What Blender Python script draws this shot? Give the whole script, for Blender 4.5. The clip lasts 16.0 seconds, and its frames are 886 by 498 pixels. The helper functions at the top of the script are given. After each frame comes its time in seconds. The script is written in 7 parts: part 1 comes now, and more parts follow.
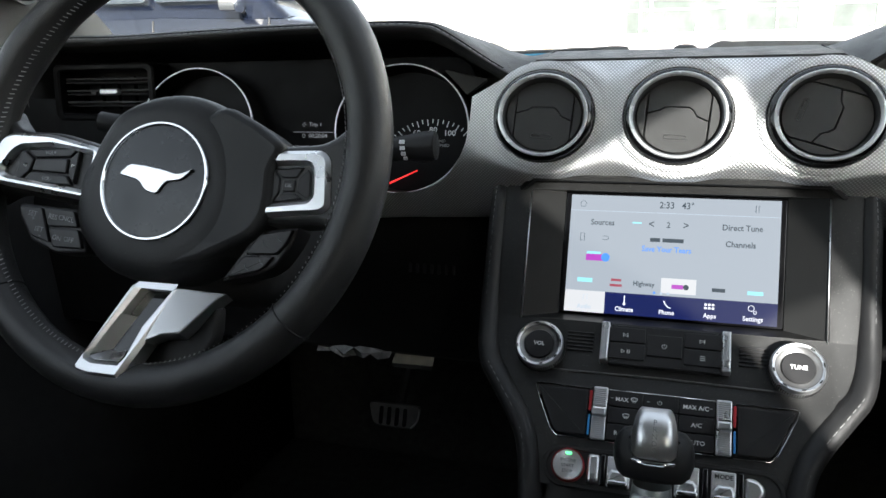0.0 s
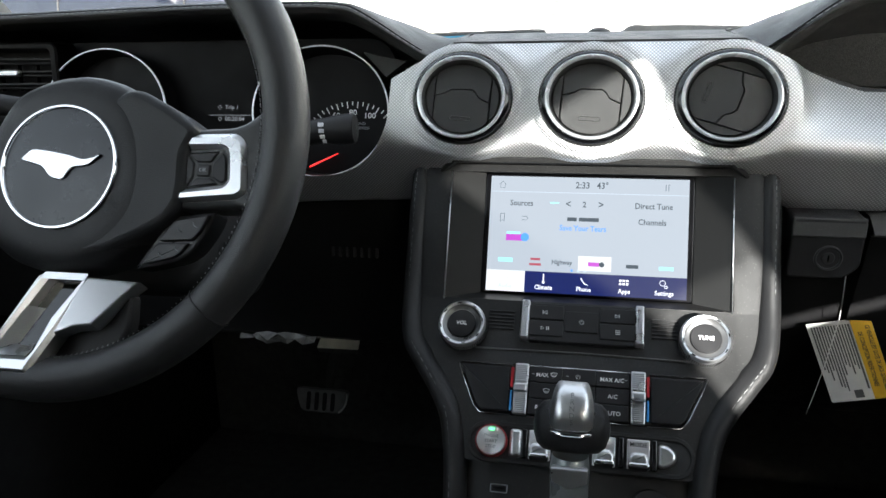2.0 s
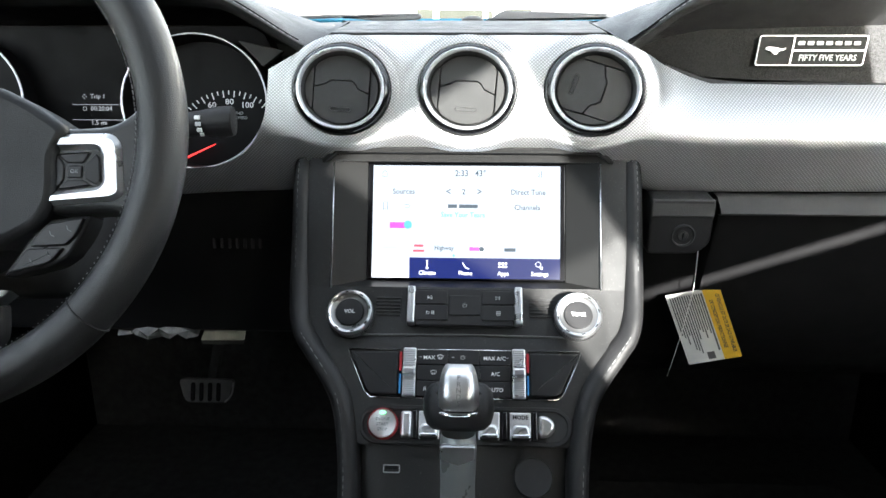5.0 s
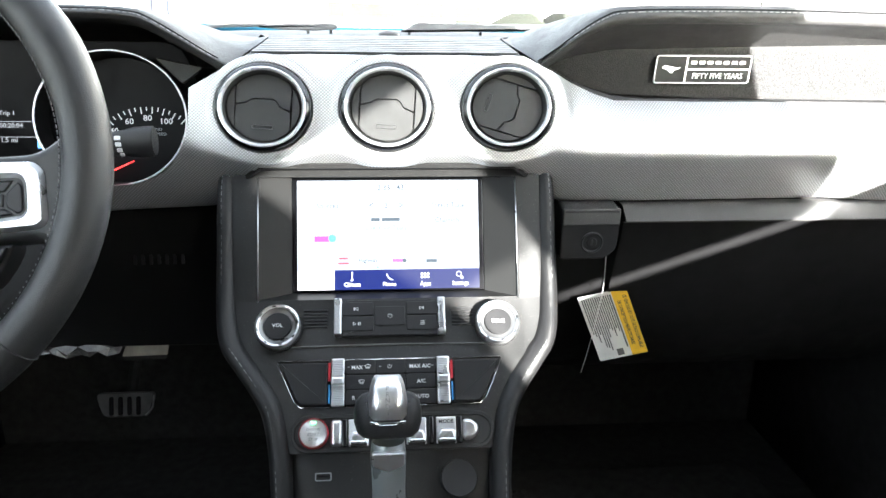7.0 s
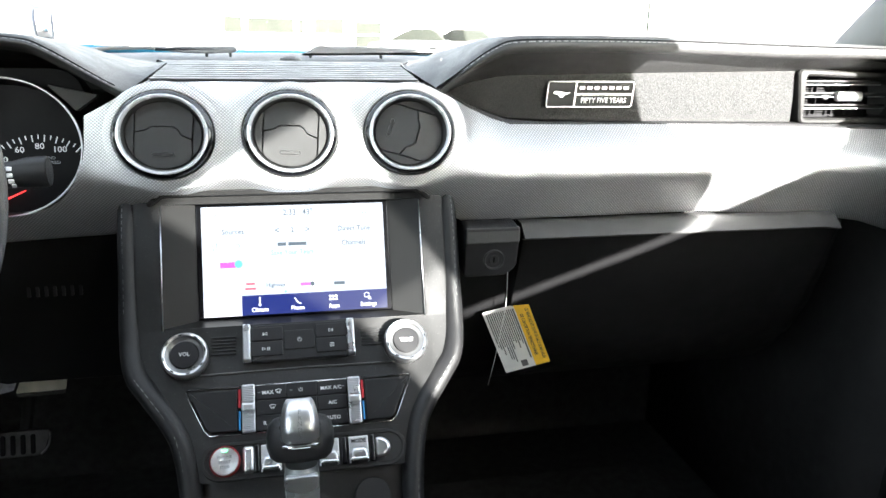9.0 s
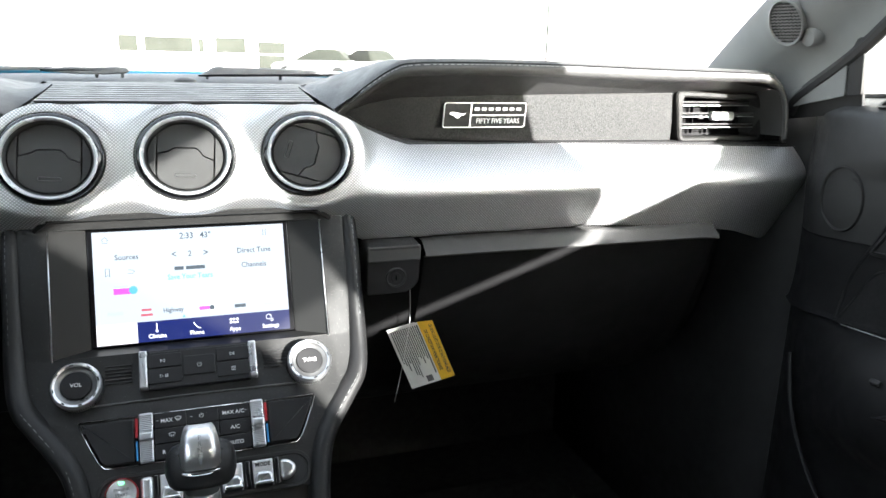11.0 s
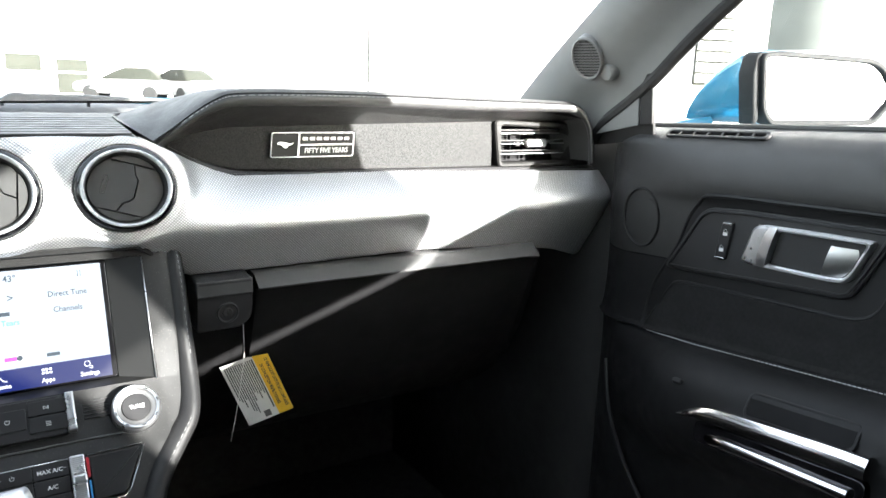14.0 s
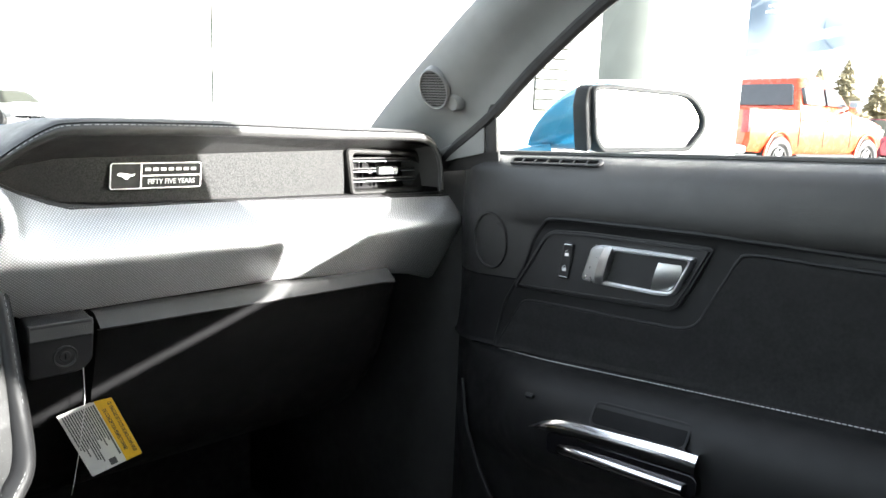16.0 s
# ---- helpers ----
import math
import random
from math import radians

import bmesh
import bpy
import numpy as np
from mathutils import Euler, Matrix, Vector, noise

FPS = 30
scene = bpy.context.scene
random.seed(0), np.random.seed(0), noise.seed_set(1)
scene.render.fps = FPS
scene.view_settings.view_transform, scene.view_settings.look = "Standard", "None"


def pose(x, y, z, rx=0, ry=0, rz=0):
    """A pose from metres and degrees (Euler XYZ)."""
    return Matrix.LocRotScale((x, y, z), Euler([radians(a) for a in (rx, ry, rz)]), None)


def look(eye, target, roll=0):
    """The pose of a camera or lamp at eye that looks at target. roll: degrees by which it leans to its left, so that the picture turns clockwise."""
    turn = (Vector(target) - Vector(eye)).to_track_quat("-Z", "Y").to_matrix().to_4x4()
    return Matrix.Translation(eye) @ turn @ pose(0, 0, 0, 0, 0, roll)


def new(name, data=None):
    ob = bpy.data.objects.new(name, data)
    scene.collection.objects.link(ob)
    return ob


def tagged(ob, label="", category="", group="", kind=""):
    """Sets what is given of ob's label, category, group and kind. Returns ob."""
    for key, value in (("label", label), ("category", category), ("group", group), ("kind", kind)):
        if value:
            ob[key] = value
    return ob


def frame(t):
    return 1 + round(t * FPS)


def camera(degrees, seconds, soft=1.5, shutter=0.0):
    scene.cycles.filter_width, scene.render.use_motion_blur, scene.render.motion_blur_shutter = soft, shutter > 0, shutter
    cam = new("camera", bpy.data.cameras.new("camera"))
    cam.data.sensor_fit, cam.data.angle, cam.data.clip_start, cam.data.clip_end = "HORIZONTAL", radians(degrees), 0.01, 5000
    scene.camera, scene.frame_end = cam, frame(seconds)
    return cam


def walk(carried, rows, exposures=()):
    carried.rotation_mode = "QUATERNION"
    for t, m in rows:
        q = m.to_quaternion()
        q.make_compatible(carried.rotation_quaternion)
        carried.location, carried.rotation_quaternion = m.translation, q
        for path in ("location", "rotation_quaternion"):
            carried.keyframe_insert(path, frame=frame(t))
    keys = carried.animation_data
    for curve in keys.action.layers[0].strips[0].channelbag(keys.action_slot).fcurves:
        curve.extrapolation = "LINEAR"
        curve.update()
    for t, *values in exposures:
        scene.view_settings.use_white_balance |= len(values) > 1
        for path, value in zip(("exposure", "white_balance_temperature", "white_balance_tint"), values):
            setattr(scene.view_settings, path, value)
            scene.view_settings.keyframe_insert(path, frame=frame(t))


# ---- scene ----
cam = camera(62.8, 16.0)
PATH = [
    (0, (-0.0010, -0.6562, 0.9578), (-0.5940, 1.1976, 0.4979), -0.86),
    (0.5, (-0.0010, -0.6572, 0.9568), (-0.5460, 1.2095, 0.4868), -0.78),
    (1, (0.0020, -0.6563, 0.9588), (-0.5000, 1.2168, 0.4703), -0.77),
    (1.5, (0.0030, -0.6572, 0.9578), (-0.4460, 1.2276, 0.4601), -0.70),
    (2, (0.0050, -0.6582, 0.9577), (-0.3940, 1.2344, 0.4506), -0.62),
    (2.5, (0.0040, -0.6583, 0.9587), (-0.3370, 1.2425, 0.4372), -0.56),
    (3, (0.0060, -0.6596, 0.9616), (-0.2840, 1.2445, 0.4233), -0.38),
    (3.5, (0.0050, -0.6615, 0.9614), (-0.2270, 1.2490, 0.4177), -0.32),
    (4, (0.0050, -0.6639, 0.9653), (-0.1730, 1.2487, 0.4086), -0.25),
    (6.5, (0.0000, -0.6861, 0.9936), (0.0920, 1.2205, 0.3974), 0.47),
    (7, (-0.0020, -0.6916, 0.9992), (0.1520, 1.2110, 0.4036), 0.61),
    (7.5, (-0.0050, -0.6956, 0.9989), (0.2170, 1.2057, 0.4193), 0.74),
    (8, (-0.0050, -0.7000, 1.0035), (0.2790, 1.1948, 0.4304), 0.79),
    (8.5, (-0.0040, -0.7053, 1.0081), (0.3410, 1.1819, 0.4415), 0.93),
    (9, (-0.0030, -0.7086, 1.0109), (0.4030, 1.1687, 0.4565), 0.99),
    (11.3, (0.0030, -0.7239, 1.0147), (0.6900, 1.0875, 0.5203), 1.32),
    (11.5, (0.0030, -0.7232, 1.0178), (0.7200, 1.0773, 0.5215), 1.35),
    (12, (0.0010, -0.7226, 1.0228), (0.7880, 1.0477, 0.5282), 1.57),
    (12.5, (0.0000, -0.7255, 1.0226), (0.8540, 1.0185, 0.5430), 1.62),
    (13, (-0.0010, -0.7258, 1.0256), (0.9210, 0.9855, 0.5544), 1.76),
    (13.5, (-0.0020, -0.7275, 1.0214), (0.9900, 0.9516, 0.5768), 1.81),
    (14, (-0.0040, -0.7286, 1.0234), (1.0630, 0.9073, 0.5914), 1.94),
    (14.5, (-0.0060, -0.7289, 1.0273), (1.1420, 0.8532, 0.6042), 2.15),
    (15, (-0.0070, -0.7311, 1.0292), (1.2210, 0.7944, 0.6246), 2.18),
    (15.5, (-0.0070, -0.7331, 1.0300), (1.2990, 0.7324, 0.6478), 2.21),
    (16, (-0.0100, -0.7351, 1.0299), (1.3740, 0.6650, 0.6746), 2.25),
]
EXPOSURE = [(0, 2.38), (2, 2.7), (4, 3.15), (5.2, 3.6), (6.5, 3.97), (7, 4.04), (8.5, 3.84), (10, 3.6), (11.5, 3.34), (14, 3.46), (16, 3.48)]
walk(cam, [(t, look(eye, target, roll)) for t, eye, target, roll in PATH], EXPOSURE)

# daylight: low sun from behind on the passenger's side, clear sky
SUN = Vector((1.0, -2.3, 0.65)).normalized()
sun_data = bpy.data.lights.new("sun", "SUN")
sun_data.energy, sun_data.angle, sun_data.color = 4.6, radians(0.5), (1.0, 0.975, 0.945)
sun = new("sun", sun_data)
sun.matrix_world = look(SUN * 40, (0, 0, 0))
world = bpy.data.worlds.new("sky")
scene.world = world
world.use_nodes = True
sky = world.node_tree.nodes.new("ShaderNodeTexSky")
sky.sky_type, sky.sun_disc = "NISHITA", False
sky.sun_elevation, sky.sun_rotation = math.asin(SUN.z), math.atan2(SUN.x, SUN.y)
sky.air_density, sky.dust_density = 1.0, 2.0
haze = world.node_tree.nodes.new("ShaderNodeHueSaturation")
haze.inputs["Saturation"].default_value = 0.4
world.node_tree.links.new(sky.outputs[0], haze.inputs["Color"])
world.node_tree.links.new(haze.outputs[0], world.node_tree.nodes["Background"].inputs[0])
world.node_tree.nodes["Background"].inputs[1].default_value = 0.15


# ---- materials
def material(name, colour, rough=0.5, metal=0.0, vary=0.15, vary_scale=9.0, bump=0.0, bump_scale=300.0, grain="noise", rough_vary=0.08, coat=0.0, dust=0.0):
    """A surface with mottled colour, uneven gloss and a fine relief, in metres."""
    m = bpy.data.materials.new(name)
    m.use_nodes = True
    n, l = m.node_tree.nodes, m.node_tree.links
    b = n["Principled BSDF"]
    b.inputs["Roughness"].default_value = rough
    b.inputs["Metallic"].default_value = metal
    b.inputs["Coat Weight"].default_value = coat
    co = n.new("ShaderNodeTexCoord")
    t = n.new("ShaderNodeTexNoise")
    t.inputs["Scale"].default_value, t.inputs["Detail"].default_value = vary_scale, 6
    l.new(co.outputs["Object"], t.inputs["Vector"])
    r = n.new("ShaderNodeMapRange")
    r.inputs[1].default_value, r.inputs[2].default_value = 0.3, 0.7
    r.inputs[3].default_value, r.inputs[4].default_value = 1 - vary, 1 + vary
    l.new(t.outputs[0], r.inputs[0])
    mix = n.new("ShaderNodeMix")
    mix.data_type, mix.blend_type = "RGBA", "MULTIPLY"
    mix.inputs[0].default_value = 1
    mix.inputs[6].default_value = (*colour, 1)
    l.new(r.outputs[0], mix.inputs[7])
    out = mix.outputs[2]
    if dust:
        d = n.new("ShaderNodeTexNoise")
        d.inputs["Scale"].default_value, d.inputs["Detail"].default_value = 900, 2
        l.new(co.outputs["Object"], d.inputs["Vector"])
        s = n.new("ShaderNodeMapRange")
        s.inputs[1].default_value, s.inputs[2].default_value, s.inputs[4].default_value = 0.66, 0.76, dust
        l.new(d.outputs[0], s.inputs[0])
        add = n.new("ShaderNodeMix")
        add.data_type = "RGBA"
        add.inputs[7].default_value = (0.45, 0.43, 0.4, 1)
        l.new(s.outputs[0], add.inputs[0])
        l.new(out, add.inputs[6])
        out = add.outputs[2]
    l.new(out, b.inputs["Base Color"])
    rr = n.new("ShaderNodeMapRange")
    rr.inputs[1].default_value, rr.inputs[2].default_value = 0.3, 0.7
    rr.inputs[3].default_value, rr.inputs[4].default_value = max(0.02, rough - rough_vary), min(1, rough + rough_vary)
    t2 = n.new("ShaderNodeTexNoise")
    t2.inputs["Scale"].default_value, t2.inputs["Detail"].default_value = vary_scale * 6, 4
    l.new(co.outputs["Object"], t2.inputs["Vector"])
    l.new(t2.outputs[0], rr.inputs[0])
    l.new(rr.outputs[0], b.inputs["Roughness"])
    if bump:
        bp = n.new("ShaderNodeBump")
        bp.inputs["Strength"].default_value, bp.inputs["Distance"].default_value = bump, 0.0006
        if grain == "leather":
            g = n.new("ShaderNodeTexVoronoi")
            g.feature = "DISTANCE_TO_EDGE"
            g.inputs["Scale"].default_value = bump_scale
            l.new(co.outputs["Object"], g.inputs["Vector"])
            l.new(g.outputs["Distance"], bp.inputs["Height"])
        elif grain == "brushed":
            mp = n.new("ShaderNodeMapping")
            mp.inputs["Scale"].default_value = (1, 0.04, 1)
            g = n.new("ShaderNodeTexNoise")
            g.inputs["Scale"].default_value = bump_scale
            l.new(co.outputs["Object"], mp.inputs["Vector"])
            l.new(mp.outputs[0], g.inputs["Vector"])
            l.new(g.outputs[0], bp.inputs["Height"])
        elif grain == "knurl":
            # staggered raised diamonds, the shade between them put into the colour
            sp = n.new("ShaderNodeSeparateXYZ")
            l.new(co.outputs["Object"], sp.inputs[0])
            waves = []
            for out_, k_ in ((0, bump_scale), (2, bump_scale * 1.12)):
                k = n.new("ShaderNodeMath")
                k.operation = "MULTIPLY"
                k.inputs[1].default_value = k_
                l.new(sp.outputs[out_], k.inputs[0])
                sn = n.new("ShaderNodeMath")
                sn.operation = "SINE"
                l.new(k.outputs[0], sn.inputs[0])
                waves.append(sn)
            g = n.new("ShaderNodeMath")
            g.operation = "MULTIPLY"
            l.new(waves[0].outputs[0], g.inputs[0])
            l.new(waves[1].outputs[0], g.inputs[1])
            l.new(g.outputs[0], bp.inputs["Height"])
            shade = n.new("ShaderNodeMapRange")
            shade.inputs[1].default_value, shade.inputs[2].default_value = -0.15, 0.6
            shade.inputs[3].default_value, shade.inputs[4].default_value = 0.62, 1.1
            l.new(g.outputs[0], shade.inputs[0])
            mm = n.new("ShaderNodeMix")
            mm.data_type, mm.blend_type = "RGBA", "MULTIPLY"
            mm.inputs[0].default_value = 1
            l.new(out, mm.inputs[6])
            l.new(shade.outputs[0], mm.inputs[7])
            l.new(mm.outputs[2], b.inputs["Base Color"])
        else:
            g = n.new("ShaderNodeTexNoise")
            g.inputs["Scale"].default_value, g.inputs["Detail"].default_value = bump_scale, 3
            l.new(co.outputs["Object"], g.inputs["Vector"])
            l.new(g.outputs[0], bp.inputs["Height"])
        l.new(bp.outputs[0], b.inputs["Normal"])
    return m


def glowing(name, colour, strength):
    m = bpy.data.materials.new(name)
    m.use_nodes = True
    b = m.node_tree.nodes["Principled BSDF"]
    b.inputs["Base Color"].default_value = (0.02, 0.02, 0.02, 1)
    b.inputs["Roughness"].default_value = 0.15
    b.inputs["Emission Color"].default_value = (*colour, 1)
    b.inputs["Emission Strength"].default_value = strength
    return m


def clear_glass(name, gloss=0.06, tint=(0.93, 0.96, 0.95)):
    """Thin pane: lets light straight through, with a weak clear reflection."""
    m = bpy.data.materials.new(name)
    m.use_nodes = True
    n, l = m.node_tree.nodes, m.node_tree.links
    n.remove(n["Principled BSDF"])
    tr, gl, mx, lw = n.new("ShaderNodeBsdfTransparent"), n.new("ShaderNodeBsdfGlossy"), n.new("ShaderNodeMixShader"), n.new("ShaderNodeLayerWeight")
    tr.inputs[0].default_value = (*tint, 1)
    gl.inputs["Roughness"].default_value = 0.0
    k = n.new("ShaderNodeMath")
    k.operation = "POWER"
    k.inputs[1].default_value = 5
    f = n.new("ShaderNodeMath")
    f.operation, f.inputs[1].default_value, f.inputs[2].default_value = "MULTIPLY_ADD", 0.6, gloss
    l.new(lw.outputs["Facing"], k.inputs[0])
    l.new(k.outputs[0], f.inputs[0])
    l.new(f.outputs[0], mx.inputs[0])
    l.new(tr.outputs[0], mx.inputs[1])
    l.new(gl.outputs[0], mx.inputs[2])
    l.new(mx.outputs[0], n["Material Output"].inputs[0])
    return m


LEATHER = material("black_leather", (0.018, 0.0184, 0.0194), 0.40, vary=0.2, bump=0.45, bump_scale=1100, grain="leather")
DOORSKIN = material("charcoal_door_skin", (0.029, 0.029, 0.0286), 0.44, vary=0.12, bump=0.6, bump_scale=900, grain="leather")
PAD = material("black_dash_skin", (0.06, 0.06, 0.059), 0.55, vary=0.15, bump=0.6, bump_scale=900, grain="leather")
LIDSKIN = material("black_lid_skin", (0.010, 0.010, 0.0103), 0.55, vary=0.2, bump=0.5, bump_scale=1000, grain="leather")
PLASTIC = material("black_plastic", (0.023, 0.023, 0.024), 0.45, vary=0.2, bump=0.35, bump_scale=1500)
DARK = material("dark_matt_plastic", (0.03, 0.03, 0.03), 0.65, vary=0.2, bump=0.3, bump_scale=1200)
BEZEL = material("charcoal_bezel", (0.017, 0.017, 0.0167), 0.52, vary=0.15, bump=0.3, bump_scale=2500, dust=0.18)
GLOSS = material("gloss_black", (0.006, 0.006, 0.007), 0.12, vary=0.1, rough_vary=0.04, coat=0.3)
KEYTOP = material("black_key_plastic", (0.02, 0.02, 0.021), 0.38, vary=0.15, bump=0.15, bump_scale=2500)
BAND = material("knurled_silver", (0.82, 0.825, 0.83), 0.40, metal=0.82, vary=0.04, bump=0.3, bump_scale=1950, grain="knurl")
CHROME = material("chrome", (0.78, 0.79, 0.8), 0.1, metal=1.0, vary=0.05, rough_vary=0.04)
SATIN = material("satin_silver", (0.76, 0.77, 0.78), 0.33, metal=1.0, vary=0.05, bump=0.15, bump_scale=1500)
BRUSHED = material("brushed_aluminium", (0.78, 0.78, 0.79), 0.32, metal=0.8, rough_vary=0.03, vary=0.03, bump=0.4, bump_scale=1800, grain="brushed")
STIPPLE = material("stippled_grey_panel", (0.028, 0.0285, 0.028), 0.6, vary=0.55, vary_scale=800, bump=1.0, bump_scale=900)
TRIM = material("grey_trim_cloth", (0.55, 0.55, 0.54), 0.9, vary=0.1, bump=0.6, bump_scale=1500)
RING = material("bright_ring", (0.86, 0.87, 0.88), 0.24, metal=0.3, vary=0.04)
PRINT = material("pale_print", (0.85, 0.85, 0.85), 0.6, vary=0.05)
DIMPRINT = material("grey_print", (0.32, 0.33, 0.34), 0.6, vary=0.05)
THREAD = material("dark_thread", (0.34, 0.34, 0.34), 0.8, vary=0.2, vary_scale=400)
SUEDE = material("black_suede", (0.008, 0.008, 0.0083), 0.95, vary=0.3, vary_scale=40, bump=0.5, bump_scale=1500)
DOORLOW = material("black_door_leather", (0.014, 0.0142, 0.015), 0.45, vary=0.2, bump=0.45, bump_scale=1000, grain="leather")
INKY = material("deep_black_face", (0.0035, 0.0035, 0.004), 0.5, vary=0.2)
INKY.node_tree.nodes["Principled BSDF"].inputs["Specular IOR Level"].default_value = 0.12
SPOKE = material("soft_spoke_silver", (0.7, 0.71, 0.72), 0.3, metal=0.95, vary=0.03, rough_vary=0.02)
DIALRING = material("bright_dial_ring", (0.85, 0.86, 0.87), 0.25, metal=0.25, vary=0.03)
FLAP = material("charcoal_vent_flap", (0.048, 0.0485, 0.048), 0.50, vary=0.12, bump=0.2, bump_scale=2000)
SMOKE = material("dark_satin", (0.22, 0.22, 0.22), 0.35, metal=0.7, vary=0.06)
PILLAR = material("grey_pillar_cloth", (0.22, 0.22, 0.213), 0.85, vary=0.1, bump=0.6, bump_scale=1500)
BOLSTER = material("black_console_leather", (0.017, 0.017, 0.0173), 0.40, vary=0.2, bump=0.4, bump_scale=1300, grain="leather")
BOLTHREAD = material("charcoal_thread", (0.2, 0.2, 0.2), 0.8, vary=0.2, vary_scale=400)
STITCH = material("grey_thread", (0.6, 0.6, 0.6), 0.8, vary=0.2, vary_scale=400)
CARPET = material("black_carpet", (0.03, 0.03, 0.03), 0.95, vary=0.4, vary_scale=60, bump=1.0, bump_scale=700)
RUBBER = material("black_rubber", (0.014, 0.014, 0.014), 0.6, vary=0.2, bump=0.4, bump_scale=500)

for m_, level in ((BEZEL, 0.36), (LEATHER, 0.34), (DARK, 0.25), (DOORLOW, 0.25), (PLASTIC, 0.32), (KEYTOP, 0.35), (STIPPLE, 0.15), (LIDSKIN, 0.12), (PAD, 0.3), (BOLSTER, 0.36)):
    m_.node_tree.nodes["Principled BSDF"].inputs["Specular IOR Level"].default_value = level


# ---- mesh tools
def finish(name, verts, faces, mat, smooth=True, parent=None, label=""):
    me = bpy.data.meshes.new(name)
    me.from_pydata([tuple(v) for v in verts], [], faces)
    me.update()
    if smooth:
        me.shade_smooth()
    me.materials.append(mat)
    ob = new(name, me)
    if label:
        ob["label"] = label
    if parent is not None:
        ob.parent = parent
        if parent.type == "EMPTY":
            ob.matrix_parent_inverse = Matrix.Translation(-Vector(parent.location))
    return ob


def thing(name, at, label, category, group="", kind=""):
    e = new(name)
    e.empty_display_size = 0.02
    e.location = at
    return tagged(e, label, category, group, kind)


def part(name, bm, mat, parent, label="", smooth=True):
    """Links a bmesh as one mesh object under a thing or a part."""
    bmesh.ops.recalc_face_normals(bm, faces=bm.faces)
    me = bpy.data.meshes.new(name)
    bm.to_mesh(me)
    bm.free()
    if smooth:
        me.shade_smooth()
        me.set_sharp_from_angle(angle=radians(38))
        for face in me.polygons:
            if face.loop_total > 4:
                face.use_smooth = False
    me.materials.append(mat)
    ob = new(name, me)
    if label:
        ob["label"] = label
    if parent is not None:
        ob.parent = parent
        if parent.type == "EMPTY":
            ob.matrix_parent_inverse = Matrix.Translation(-Vector(parent.location))
    return ob


def basis(origin, right, up):
    """A frame whose x runs right, y up and z out of a face."""
    x, y = Vector(right).normalized(), Vector(up).normalized()
    z = x.cross(y).normalized()
    y = z.cross(x)
    m = Matrix((x, y, z)).transposed().to_4x4()
    m.translation = origin
    return m


def rrect(w, h, r, n=4, cx=0.0, cy=0.0):
    r = min(r, w / 2 - 1e-5, h / 2 - 1e-5)
    pts = []
    for k, (sx, sy) in enumerate(((1, 1), (-1, 1), (-1, -1), (1, -1))):
        for i in range(n + 1):
            a = radians(90 * k + 90 * i / n)
            pts.append((cx + sx * (w / 2 - r) + r * math.cos(a), cy + sy * (h / 2 - r) + r * math.sin(a)))
    return pts


def rounded(poly, r, n=3):
    """A polygon with its corners rounded."""
    out = []
    for i, p in enumerate(poly):
        p, a, b = Vector(p), Vector(poly[i - 1]), Vector(poly[(i + 1) % len(poly)])
        d1, d2 = a - p, b - p
        k = min(r, d1.length * 0.45, d2.length * 0.45)
        s, e = p + d1.normalized() * k, p + d2.normalized() * k
        for j in range(n + 1):
            t = j / n
            q = s * (1 - t) ** 2 + p * 2 * t * (1 - t) + e * t * t
            out.append((q.x, q.y))
    return out


def inset(poly, d):
    out, n = [], len(poly)
    area = sum(poly[i - 1][0] * poly[i][1] - poly[i][0] * poly[i - 1][1] for i in range(n))
    s = 1 if area > 0 else -1
    for i in range(n):
        p, a, b = Vector(poly[i]), Vector(poly[i - 1]), Vector(poly[(i + 1) % n])
        e1, e2 = (p - a), (b - p)
        n1 = Vector((-e1.y, e1.x)).normalized() if e1.length > 1e-9 else Vector((0, 0))
        n2 = Vector((-e2.y, e2.x)).normalized() if e2.length > 1e-9 else n1
        m = (n1 + n2)
        m = m / max(0.3, m.length_squared / 2) if m.length > 1e-6 else n1
        out.append((p.x + s * m.x * d, p.y + s * m.y * d))
    return out


def prism(outline, m, depth, bevel=0.0, base=0.0, bm=None, dish=0.0):
    """A plate with that outline in the frame m, from base to depth, its front edge rounded."""
    bm = bm or bmesh.new()
    rings = [(outline, base)]
    if bevel:
        for a in (0, 30, 60, 90):
            rings.append((inset(outline, bevel * (1 - math.cos(radians(a)))), depth - bevel + bevel * math.sin(radians(a))))
    else:
        rings.append((outline, depth))
    loops = [[bm.verts.new(m @ Vector((x, y, z))) for x, y in o] for o, z in rings]
    k = len(outline)
    for a, b in zip(loops, loops[1:]):
        for i in range(k):
            bm.faces.new((a[i], a[(i + 1) % k], b[(i + 1) % k], b[i]))
    bm.faces.new(loops[-1])
    bm.faces.new(loops[0][::-1])
    return bm


def frame_ring(outer, inner, m, depth, bevel=0.0008, base=0.0, bm=None):
    """A flat frame between two outlines with the same number of points."""
    bm = bm or bmesh.new()
    k = len(outer)
    rings = [(outer, base), (outer, depth - bevel), (inset(outer, bevel), depth), (inset(inner, -bevel), depth), (inner, depth - bevel), (inner, base)]
    loops = [[bm.verts.new(m @ Vector((x, y, z))) for x, y in o] for o, z in rings]
    for a, b in zip(loops, loops[1:]):
        for i in range(k):
            bm.faces.new((a[i], a[(i + 1) % k], b[(i + 1) % k], b[i]))
    return bm


